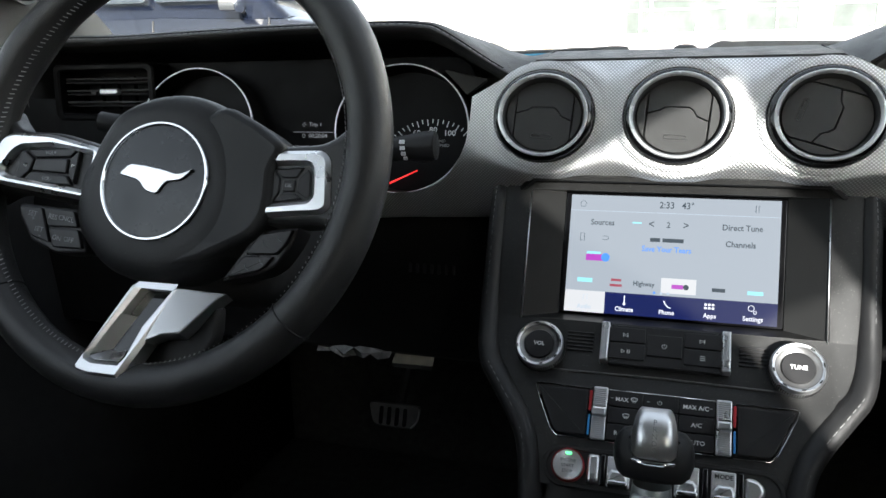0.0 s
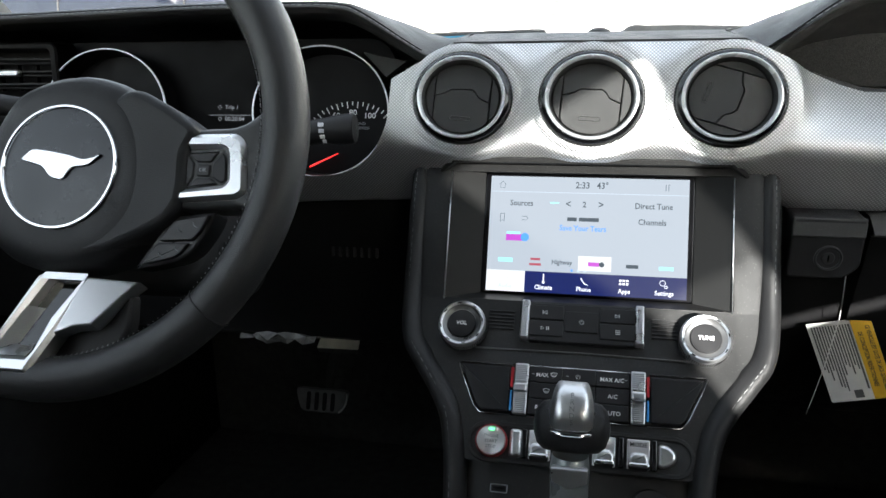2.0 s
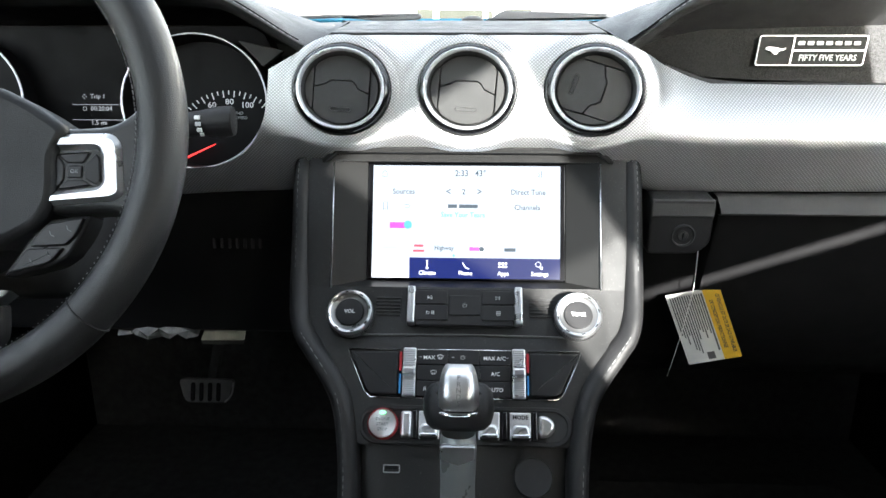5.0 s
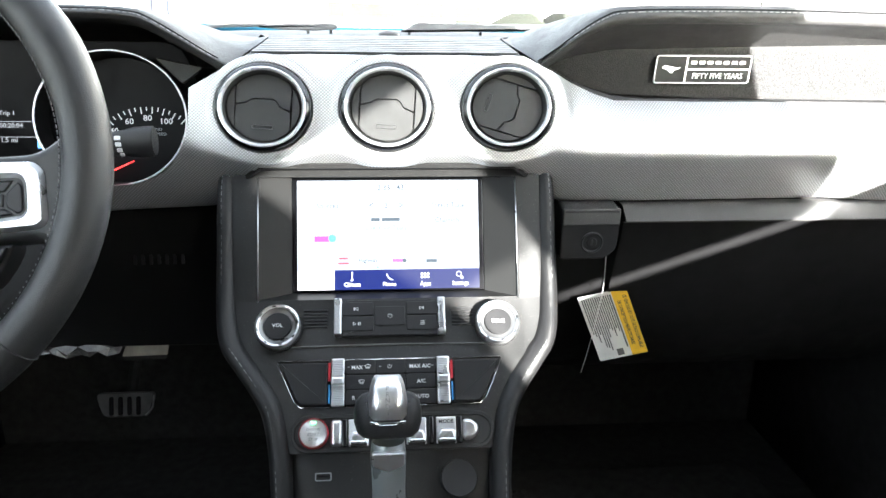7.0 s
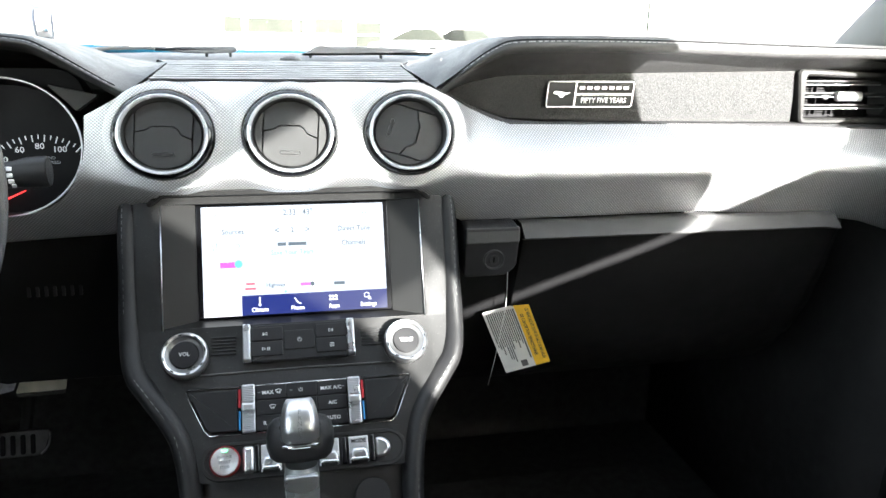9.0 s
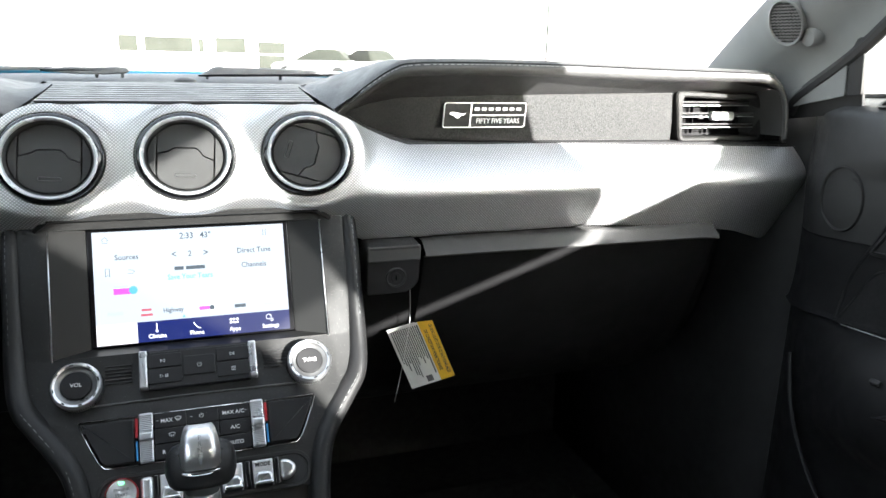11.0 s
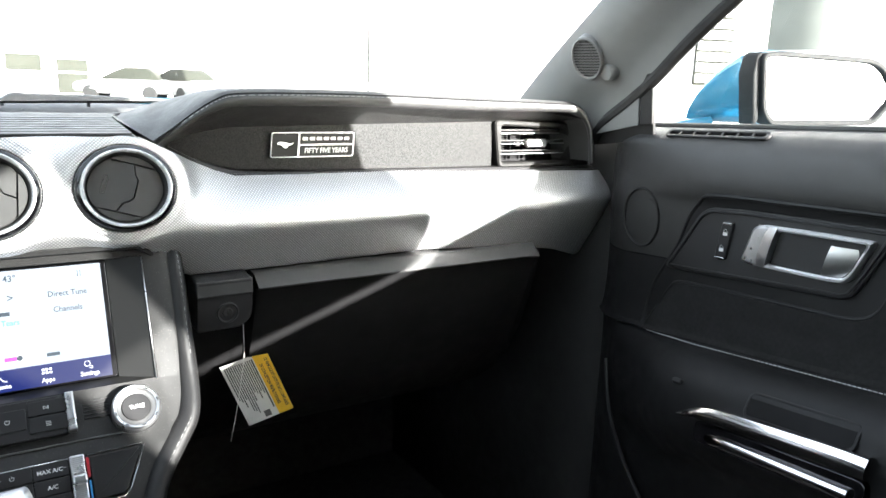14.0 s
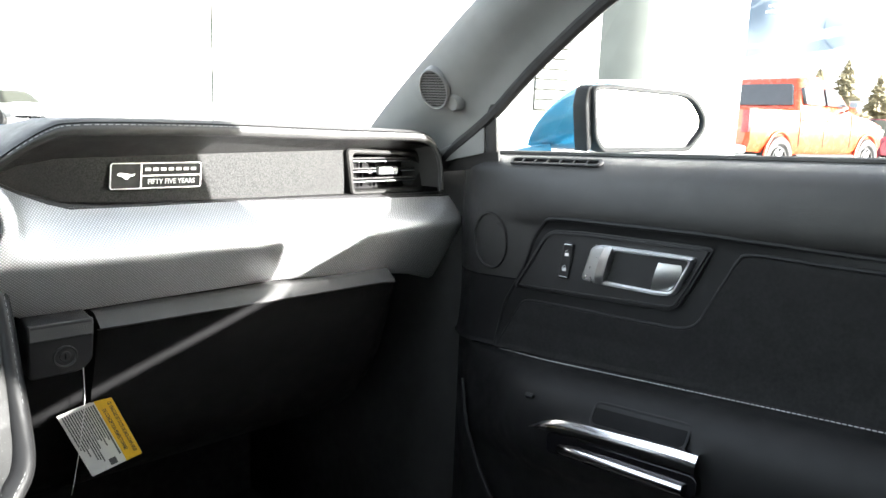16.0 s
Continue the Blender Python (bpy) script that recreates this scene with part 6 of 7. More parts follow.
part("outer_skin", sheet([[(0.80 + 0.05 * math.sin(math.pi * min(1, max(0, (z - 0.25) / 0.8))), y, z + (-0.1 - y) * 0.03) for y in (0.1, -0.3, -0.7, -1.06)] for z in (0.25, 0.4, 0.6, 0.8, 0.95)]), BLUE, door, "blue painted outer skin")
part("window_seal", tube([door_point(y, 0.985) + Vector((0.004, 0, 0.001)) for y in ys[2:]], 0.0045, 8), RUBBER, door, "black rubber seal at the glass")
part("belt_ledge", sheet([[door_point(y, 0.985) + Vector((0.004, 0, -0.002)) for y in ys], [Vector((0.80, y, 0.962 + (-0.1 - y) * 0.03)) for y in ys]]), RUBBER, door)
# insert with its seam
bm = bmesh.new()
line = [door_point(y, 0.7222, 0.0022) for y in [-0.115 - 0.01 * i for i in range(95)]]
for i in range(len(line) - 1):
    for j in (0.1, 0.6):
        tube([line[i].lerp(line[i + 1], j), line[i].lerp(line[i + 1], j + 0.34)], 0.0006, 4, bm)
st = part("stitching", bm, STITCH, door, "grey stitched seam above the armrest")
st["kind"] = "stuff"
DR = basis((0.7265, -0.27, 0.865), (0, -1, 0.02), (0.02, 0, 1))


def door_field(top, name, mat, off, label):
    """Covers the door's face from a curved upper line down to the seam above the armrest."""
    cols_ = []
    for q in smooth_line([(a, b, 0) for a, b in top], 4):
        y, zt = -0.27 - q.x, 0.865 + q.y
        col = []
        for k in range(31):
            lo = 0.7235
            f = k / 30
            # find the face height that gives the wanted world height at the top
            a, b = 0.70, 0.97
            for _ in range(24):
                c = (a + b) / 2
                if door_point(y, c).z < zt:
                    a = c
                else:
                    b = c
            z = max(a, lo + 0.0005)
            col.append(door_point(y, z + (lo - z) * f, off if 0 < k < 30 else off * 0.2))
        cols_.append(col)
    return part(name, sheet(cols_), mat, door, label), cols_


RECESS = [(-0.166, -0.14), (-0.158, -0.085), (-0.139, -0.048), (-0.124, -0.021), (-0.111, 0.015), (-0.096, 0.036), (-0.074, 0.047), (0.017, 0.051), (0.107, 0.054), (0.144, 0.054), (0.205, 0.054), (0.286, 0.054), (0.5, 0.056), (0.78, 0.06)]
INSERT = [(-0.163, -0.142), (-0.145, -0.107), (-0.13, -0.079), (-0.117, -0.068), (-0.089, -0.065), (-0.018, -0.061), (0.064, -0.057), (0.1, -0.054), (0.119, -0.044), (0.131, -0.02), (0.146, 0.011), (0.156, 0.031), (0.17, 0.04), (0.237, 0.041), (0.288, 0.042), (0.5, 0.044), (0.78, 0.046)]
rec, rec_cols = door_field(RECESS, "recess", DOORLOW, 0.0016, "black recessed field round the handle")
ins, ins_cols = door_field(INSERT, "insert", SUEDE, 0.0036, "black suede insert")
part("insert_edge", tube([c[0] + Vector((-0.0012, 0, 0)) for c in ins_cols], 0.0022, 8), DOORLOW, door)
part("recess_edge", tube([c[0] + Vector((-0.0006, 0, 0)) for c in rec_cols], 0.0026, 8), DOORLOW, door)
# handle surround
outer = rounded([(-0.140, -0.050), (-0.122, -0.022), (-0.092, 0.026), (-0.078, 0.034), (-0.03, 0.037), (0.128, 0.039), (0.131, 0.036), (0.108, -0.012), (0.096, -0.033), (0.086, -0.038)], 0.012, 5)
sur = part("handle_surround", prism(outer, DR, 0.006, 0.0015, -0.006), PLASTIC, door, "black plastic handle surround")
part("raised_border", frame_ring(inset(outer, 0.003), inset(outer, 0.0058), DR, 0.0085, 0.0008, 0.004), PLASTIC, sur)
ho = rounded([(-0.030, -0.020), (-0.018, 0.020), (-0.006, 0.0245), (0.060, 0.026), (0.112, 0.026), (0.113, 0.022), (0.098, -0.012), (0.090, -0.0205), (0.07, -0.0225), (-0.02, -0.0225)], 0.005, 3)
hi = rounded([(0.000, -0.014), (0.008, 0.016), (0.014, 0.0195), (0.062, 0.0205), (0.104, 0.0215), (0.105, 0.019), (0.092, -0.010), (0.086, -0.0165), (0.07, -0.018), (0.004, -0.018)], 0.004, 3)
part("handle_cup", prism(ho, DR, -0.004, 0, -0.02), GLOSS, sur)
part("door_handle", frame_ring(ho, hi, DR, 0.013, 0.0035, 0.002), SATIN, sur, "chrome release handle frame")
SOFT = material("soft_silver", (0.5, 0.5, 0.5), 0.34, metal=1.0, vary=0.02, vary_scale=10, rough_vary=0.01)
PULL = material("bright_pull_chrome", (0.8, 0.8, 0.81), 0.14, metal=1.0, vary=0.04, rough_vary=0.03)
rows = []
for k in range(11):
    f = k / 10
    a, b = Vector((-0.0285 + 0.0305 * f, -0.0215, 0)), Vector((-0.0165 + 0.029 * f, 0.0235, 0))
    rows.append([DR @ (a.lerp(b, v) + Vector((0, 0, 0.005 + 0.0105 * math.sin(math.pi / 2 * f) * (1 - 0.18 * (2 * v - 1) ** 4)))) for v in [q / 12 for q in range(13)]])
rows.append([q - (DR.to_3x3() @ Vector((-0.001, 0, 0.012))) for q in rows[-1]])
part("handle_block", sheet(rows), SOFT, sur, "broad satin end of the handle")
rows = []
for k in range(11):
    f = k / 10
    a, b = Vector((0.064 + 0.023 * f, -0.0165, 0)), Vector((0.071 + 0.030 * f, 0.0145, 0))
    rows.append([DR @ (a.lerp(b, v) + Vector((0, 0, 0.0105 - 0.006 * f ** 1.6 + 0.002 * math.sin(math.pi * v)))) for v in [q / 10 for q in range(11)]])
rows.insert(0, [q - (DR.to_3x3() @ Vector((0, 0, 0.008))) for q in rows[0]])
part("handle_blade", sheet(rows), SOFT, sur, "silver release blade")
part("cup_floor", prism(rounded([(0.002, -0.016), (0.010, 0.018), (0.066, 0.019), (0.06, -0.016)], 0.003), DR, 0.002, 0.0005, -0.003), DARK, sur)
lock = part("lock_switch", prism([(x + 0.15 * y, y) for x, y in rrect(0.0155, 0.046, 0.004, 4)], at(DR, -0.0545, -0.002), 0.0095, 0.002, 0.004), KEYTOP, sur, "door lock rocker with padlock signs")
for s, v in ((1, 0.0205), (-1, -0.0205)):
    plate("chrome_tip", 0.0125, 0.0022, 0.15 * v, v, at(DR, -0.0545, -0.002, 0.009), CHROME, lock, 0.0012, 0.001, 0.0004)
for v in (0.0095, -0.0095):
    mk = at(DR, -0.0545 + 0.15 * v, -0.002 + v, 0.0096)
    plate("symbol", 0.0058, 0.004, 0, -0.0012, mk, PRINT, lock, 0.0004, 0.0004, 0.0001)
    mark([(-0.0019, 0.001), (-0.0019, 0.003), (0, 0.0042), (0.0019, 0.003), (0.0019, 0.001 if v < 0 else 0.0022)], mk, lock, 0.0003)
# loudspeaker ring at the front
SP = basis((0.7243, -0.084, 0.868), (0, -1, 0), (-0.05, 0, 1))
part("speaker_ring", lathe([(0.0345, -0.006), (0.0343, 0.0012), (0.0335, 0.0026), (0.0325, 0.0026), (0.0316, 0.0012), (0.0312, -0.0004), (0.0, -0.0002)], SP @ Matrix.Diagonal((0.88, 1.15, 1, 1)), 48), DARK, door, "round dark speaker cover")
# demister slot on the sill
slot0, slot1 = door_point(-0.105, 0.976), door_point(-0.245, 0.976)
SL = basis((slot0 + slot1) / 2 + Vector((0, 0, 0.002)), slot1 - slot0, (0.80, 0, 0.6))
sv = part("demister_outlet", frame_ring(rrect(0.142, 0.0135, 0.006, 5), rrect(0.132, 0.0068, 0.003, 5), SL, 0.0016, 0.0007, -0.004), PLASTIC, door, "narrow demister outlet on the sill")
part("outlet_floor", prism(rrect(0.132, 0.0068, 0.003, 5), SL, -0.0022, 0, -0.004), GLOSS, sv)
for k in range(6):
    plate("vane", 0.0035, 0.0068, -0.05 + 0.02 * k, 0, at(SL, 0, 0, -0.002), BEZEL, sv, 0.003, 0.0008, 0.0005)
# armrest pull: broad chrome bar over a narrow one
rows = []
for y, zt, zb in smooth_line([(-0.238, 0.6772, 0.6750), (-0.255, 0.6880, 0.6760), (-0.275, 0.6955, 0.6780), (-0.30, 0.7005, 0.6803), (-0.357, 0.7068, 0.6853), (-0.408, 0.7127, 0.6893), (-0.443, 0.7152, 0.6918)], 4):
    h = zt - zb
    rows.append([(0.656, y, zt - 0.2 * h), (0.6455, y, zt - 0.03 * h), (0.6405, y, zt - 0.06 * h), (0.6370, y, zt - 0.3 * h), (0.6352, y, zt - 0.55 * h), (0.6362, y, zt - 0.85 * h), (0.6405, y, zb), (0.656, y, zb + 0.1 * h)])
part("pull_bar", sheet(rows), PULL, door, "broad bright chrome pull bar")
# no opening here: a black plate stands for the shade between the bars
part("pull_slot", prism(rrect(0.185, 0.024, 0.008, 4), basis((0.6445, -0.352, 0.6705), (0, -1, 0.085), (0.1, 0.02, 1)), 0.003, 0.001, -0.02), GLOSS, door)
part("pull_bar_lower", tube(smooth_line([(0.650, -0.272, 0.6590), (0.643, -0.283, 0.6605), (0.640, -0.30, 0.6640), (0.639, -0.36, 0.6690), (0.639, -0.432, 0.6735)], 5), 0.0062, 12), PULL, door, "narrow chrome lower bar")
# pocket drawn as a flush near-black plate, its shade put into the colour
part("armrest_pocket", prism(rrect(0.11, 0.024, 0.006, 4), basis((0.6555, -0.368, 0.7165), (0, -1, 0.09), (0.75, 0, 1)), 0.0006, 0.0002, -0.01), INKY, door, "flat black plate for the shade in the armrest pocket")
part("pocket_rim", frame_ring(rrect(0.116, 0.030, 0.008, 4), rrect(0.11, 0.024, 0.006, 4), basis((0.6555, -0.368, 0.7165), (0, -1, 0.09), (0.75, 0, 1)), 0.0012, 0.0006, -0.002), DOORLOW, door)
plate("window_switch", 0.012, 0.006, 0, 0, basis((0.655, -0.222, 0.703), (0, -1, 0.1), (0.8, 0, 0.6)), KEYTOP, door, 0.004, 0.002, 0.0012, label="small window switch with a bright tip")
part("panel_joint", tube([door_point(y, 0.82, 0.0003) for y in ys[:9]], 0.0009, 6), INKY, door)
part("lower_seam", tube(smooth_line([(0.712, -0.055, 0.665), (0.705, -0.075, 0.60), (0.702, -0.11, 0.54), (0.71, -0.15, 0.48)], 4), 0.003, 8), PLASTIC, door)

for s, nm in ((1, "right"), (-1, "left")):
    jamb = part("kick_panel_" + nm, sheet([[(s * 0.782, 0.0, z), (s * 0.778, 0.1, z), (s * 0.775, 0.3, z), (s * 0.775, 0.66, z)] for z in (0.16, 0.5, 0.8, 0.93, 0.965)]), DARK, None)
    tagged(thicken(jamb, 0.02), "black side panel ahead of the door", "wall", kind="structure")

# ---- roof pillars beside the windscreen
TWEET = material("dark_mesh", (0.2, 0.2, 0.195), 0.55, vary=0.2, bump=0.4, bump_scale=900)


def pillar(s, name):
    # stations up the pillar: centre of the inner edge and of the outer edge
    inn = [(0.712, 0.20, 0.975), (0.702, 0.165, 1.003), (0.685, 0.08, 1.06), (0.668, -0.01, 1.115), (0.652, -0.105, 1.172), (0.63, -0.22, 1.225), (0.60, -0.34, 1.265)]
    out = [(0.735, 0.03, 0.965), (0.726, 0.008, 0.988), (0.714, -0.072, 1.035), (0.697, -0.155, 1.095), (0.675, -0.262, 1.160), (0.65, -0.37, 1.21), (0.615, -0.46, 1.25)]
    rows_ = []
    for a, b in zip(inn, out):
        a, b = Vector((s * a[0], a[1], a[2])), Vector((s * b[0], b[1], b[2]))
        n_ = Vector((-s * 0.9, -0.35, -0.25)).normalized()
        rows_.append([a - n_ * 0.03, a, a.lerp(b, 0.15) + n_ * 0.010, a.lerp(b, 0.38) + n_ * 0.014, a.lerp(b, 0.55) + n_ * 0.010, a.lerp(b, 0.72) + n_ * 0.002, a.lerp(b, 0.86) - n_ * 0.001, b, b - n_ * 0.035])
    cols_ = [smooth_line(c, 3) for c in zip(*rows_)]
    p = thing(name, (s * 0.72, 0.1, 0.97), "grey cloth-covered windscreen pillar with a small tweeter", "pillar")
    part("trim", sheet(cols_), PILLAR, p)
    o = [Vector((s * b[0], b[1], b[2])) for b in out]
    part("seal", tube(smooth_line([q + Vector((s * 0.004, -0.004, -0.004)) for q in o], 3), 0.008, 8), RUBBER, p, "black rubber seal")
    T_ = basis((s * 0.679, -0.010, 1.0675), (s * 0.35 * s, -s, 0), (-s * 0.42, -0.35, 1))
    T_ = T_ @ pose(0.004, 0.004, 0.009)
    g = part("tweeter", lathe([(0.0262, -0.012), (0.0262, 0.002), (0.0245, 0.0035), (0.0228, 0.002), (0.0225, 0.0005), (0, 0.001)], T_ @ Matrix.Diagonal((0.80, 1.12, 1, 1)), 40), TWEET, p, "oval tweeter grille")
    for i in range(-6, 7):
        pts_ = []
        for j in range(17):
            u = (-1 + 2 * j / 16)
            v = i * 0.0038 + 0.0008 * math.sin(u * 22)
            k = 1 - (v / 0.025) ** 2
            if k > 0:
                pts_.append(T_ @ Vector((u * 0.0178 * math.sqrt(k), v, 0.0014)))
        if len(pts_) > 4:
            part("grille_wire", tube(pts_, 0.0007, 4), RUBBER, g)
    part("hook", lathe([(0.0125, -0.004), (0.0122, 0.005), (0.0095, 0.0088), (0, 0.0098)], basis((s * 0.697, -0.034, 1.052), (0, -s, 0), (-s * 0.3, 0.3, 1)), 20), PILLAR, p, "small round cap")
    return p


pillar(1, "windscreen_pillar")
pillar(-1, "windscreen_pillar")
# triangular blank ahead of the door glass
tri = thing("mirror_blank", (0.72, -0.04, 0.99), "grey triangular panel ahead of the door glass", "trim panel")
TB = basis((0.7235, -0.04, 1.0), (0, -1, 0), (-0.25, 0, 1))
part("panel", prism(rounded([(-0.072, -0.036), (-0.066, -0.017), (-0.01, 0.005), (0.0305, 0.0262), (0.0250, -0.0145)], 0.003), TB, 0.003, 0.0012, -0.01), PILLAR, tri)
part("backing", prism(rounded([(-0.10, -0.055), (0.042, -0.035), (0.046, 0.03), (0.046, 0.052), (0.02, 0.04), (-0.06, 0.0), (-0.10, -0.012)], 0.004), TB, -0.004, 0.001, -0.008), RUBBER, tri, "black rubber seal behind the panel")
part("post", prism(rounded([(0.0265, -0.0145), (0.0460, -0.0125), (0.0515, 0.03), (0.0545, 0.052), (0.045, 0.052), (0.0335, 0.036), (0.0320, 0.025)], 0.002), TB, 0.0015, 0.0006, -0.001), RUBBER, tri, "black rubber post of the door glass")

# ---- door mirror outside
MIRRIM = material("dark_grey_mirror_rim", (0.02, 0.0205, 0.021), 0.6, vary=0.15, bump=0.3, bump_scale=600)
MIRRIM.node_tree.nodes["Principled BSDF"].inputs["Specular IOR Level"].default_value = 0.08
mirror = thing("door_mirror", (0.85, -0.06, 0.97), "blue wet door mirror with black rim", "wing mirror")
MR = basis((1.035, -0.133, 1.037), (1, -0.25, 0), (0, 0, 1))
face_o = rounded([(-0.128, 0.047), (-0.10, 0.052), (0.07, 0.049), (0.095, 0.040), (0.122, 0.012), (0.122, -0.012), (0.09, -0.046), (-0.10, -0.050), (-0.118, -0.03)], 0.012, 4)
face_i = inset(face_o, 0.0075)
part("rim", frame_ring(face_o, face_i, MR, 0.005, 0.0015, -0.02), MIRRIM, mirror, "dark grey mirror rim")
part("glass", prism(inset(face_o, 0.008), MR, -0.001, 0, -0.004), material("mirror_glass", (0.9, 0.91, 0.92), 0.02, metal=1.0, vary=0.01, rough_vary=0.0), mirror, "bright mirror glass")
rows = []
for z, h, w in ((-0.018, 1.0, 1.0), (-0.026, 1.03, 1.03), (-0.045, 1.0, 1.03), (-0.065, 0.91, 0.99), (-0.085, 0.78, 0.92), (-0.105, 0.61, 0.82), (-0.122, 0.42, 0.7), (-0.134, 0.22, 0.55), (-0.138, 0.06, 0.4)):
    rows.append([MR @ Vector((-0.128 + (x + 0.128) * w - 0.10 * max(0.0, -z - 0.05), -0.051 + (y + 0.051) * h, z)) for x, y in face_o])
bm = sheet(rows, closed=True)
bm.faces.new(list(bm.verts)[-len(face_o):])
shell = part("shell", bm, BLUE, mirror, "blue painted shell with water drops")
part("shell_side", prism(rounded([(-0.132, 0.045), (-0.122, 0.051), (-0.117, -0.045), (-0.126, -0.05), (-0.136, 0.02)], 0.004), MR, -0.002, 0.003, -0.03), MIRRIM, mirror)
part("arm", tube(smooth_line([MR @ Vector((-0.12, -0.05, -0.10)), MR @ Vector((-0.16, -0.060, -0.115)), MR @ Vector((-0.22, -0.075, -0.12))], 4), [0.016, 0.017, 0.019, 0.02, 0.021, 0.022, 0.023, 0.024, 0.025], 14, flat=0.6), BLUE, mirror)
bm = bmesh.new()
rnd = random.Random(8)
for i in range(260):
    j_, i_, f_ = rnd.randrange(1, 6), rnd.randrange(len(face_o)), rnd.random()
    q = rows[j_][i_].lerp(rows[j_ + 1][i_], f_)
    r = rnd.uniform(0.0008, 0.0022)
    bmesh.ops.create_icosphere(bm, subdivisions=1, radius=r, matrix=Matrix.Translation(q))
dr = part("drop", bm, clear_glass("water", 0.15), mirror, "water drops")
dr["kind"] = "stuff"

# ---- wipers
# black rubber made greyer, daylight on the wipers put into the colour
WIPER = material("lightened_wiper_rubber", (0.12, 0.12, 0.12), 0.6, vary=0.25, vary_scale=30, bump=0.4, bump_scale=500)
for arm_line, cap_line, feet in (
        ([(-0.34, 0.455, 0.980), (-0.26, 0.435, 0.990), (-0.205, 0.422, 0.9925), (-0.165, 0.42, 0.993)],
         [(-0.182, 0.9905), (-0.176, 0.9925), (-0.150, 0.9960), (-0.115, 0.9962), (-0.085, 0.9972), (-0.071, 0.9962), (-0.068, 0.9925), (-0.072, 0.9880), (-0.10, 0.9862), (-0.14, 0.9866)], (-0.112, -0.079)),
        ([(0.22, 0.42, 0.992), (0.36, 0.43, 0.986), (0.52, 0.455, 0.974)],
         [(0.020, 0.9860), (0.030, 0.9900), (0.043, 0.9985), (0.052, 1.0005), (0.062, 0.9990), (0.11, 0.9988), (0.17, 0.9970), (0.255, 0.9945), (0.262, 0.9905), (0.20, 0.9880), (0.12, 0.9868), (0.06, 0.9855)], (0.035, 0.14))):
    wp = thing("wiper", arm_line[0], "black windscreen wiper with a broad flat arm, lightened as if lit", "wiper", "wipers")
    part("blade", tube(smooth_line(arm_line, 6), 0.0028, 8), WIPER, wp)
    part("arm", prism(rounded(cap_line, 0.0025, 2), basis((0, 0.412, 0), (1, 0, 0), (0, 0, 1)), 0.012, 0.0022, -0.012), WIPER, wp, "flat grey-black arm cover")
    for x in feet:
        part("foot", prism(rrect(0.004, 0.009, 0.001, 2), at(basis((0, 0.42, 0), (1, 0, 0), (0, 0, 1)), x, 0.986), 0.002, 0.0005, -0.004), WIPER, wp)
# sun sensor hump at the base of the glass
hump = part("light_sensor", lathe([(0.013, 0), (0.012, 0.0025), (0.007, 0.0050), (0, 0.0058)], Matrix.Translation((0.004, 0.2, 0.984)), 24), PAD, None)
tagged(hump, "small dark light sensor dome on the dash", "sensor")

# ---- footwells
PEDALPAD = material("worn_pedal_rubber", (0.05, 0.05, 0.049), 0.6, vary=0.3, vary_scale=60, bump=0.4, bump_scale=500)
pedal = thing("brake_pedal", (-0.405, 0.36, 0.4), "dark brake pedal with ribbed rubber pad", "pedal")
PD = basis((-0.405, 0.345, 0.428), (1, 0, 0), (0, 0.35, 1))
part("pad", prism(rounded([(-0.048, 0.020), (0.043, 0.020), (0.032, -0.018), (-0.036, -0.018)], 0.010), PD, 0.006, 0.002, -0.004), PEDALPAD, pedal)
for k in range(4):
    plate("rib", 0.0065, 0.029, -0.023 + 0.0135 * k, 0, at(PD, 0, 0, 0.0055), INKY, pedal, 0.003, 0.003, 0.0008, label="black rubber rib")
part("rim_edge", tube(smooth_line([PD @ Vector((0.041, 0.015, 0.006)), PD @ Vector((0.038, -0.004, 0.006)), PD @ Vector((0.028, -0.016, 0.006))], 4), 0.0014, 6), SMOKE, pedal, "worn bright edge")
part("arm", tube([(-0.405, 0.36, 0.43), (-0.40, 0.42, 0.52), (-0.40, 0.5, 0.66)], 0.009, 8), DARK, pedal)
mat_ = thing("floor_mat", (0.42, 0.2, 0.2), "black ribbed floor mat in the passenger footwell", "floor mat")
part("mat", prism(rrect(0.5, 0.6, 0.05, 5), Matrix.Translation((0.42, 0.15, 0.2)), 0.012, 0.004), CARPET, mat_)
for i in range(3):
    for j in range(14):
        part("stud", lathe([(0.0045, 0), (0.004, 0.003), (0, 0.004)], Matrix.Translation((0.2 + 0.016 * i, 0.10 + 0.022 * j, 0.212)), 8), RUBBER, mat_)
bracket = thing("column_bracket", (-0.28, 0.1, 0.63), "pale metal bracket under the knee panel", "bracket")
BK = basis((-0.2805, 0.098, 0.6365), (1, 0, 0.02), (0, 0.3, 1))
part("plate", prism(rounded([(-0.027, -0.008), (0.024, -0.008), (0.0265, 0.008), (-0.021, 0.008)], 0.002), BK, 0.002, 0.0006), material("pale_bracket", (0.6, 0.58, 0.5), 0.5, vary=0.2, vary_scale=50), bracket)
part("flange", prism(rounded([(-0.025, -0.013), (0.022, -0.013), (0.024, -0.0085), (-0.027, -0.0085)], 0.001), BK, 0.001, 0.0004), SMOKE_SKIN, bracket)
foil = thing("sill_trim", (-0.335, 0.05, 0.66), "crumpled bright film edge under the knee panel", "trim")
rnd = random.Random(3)
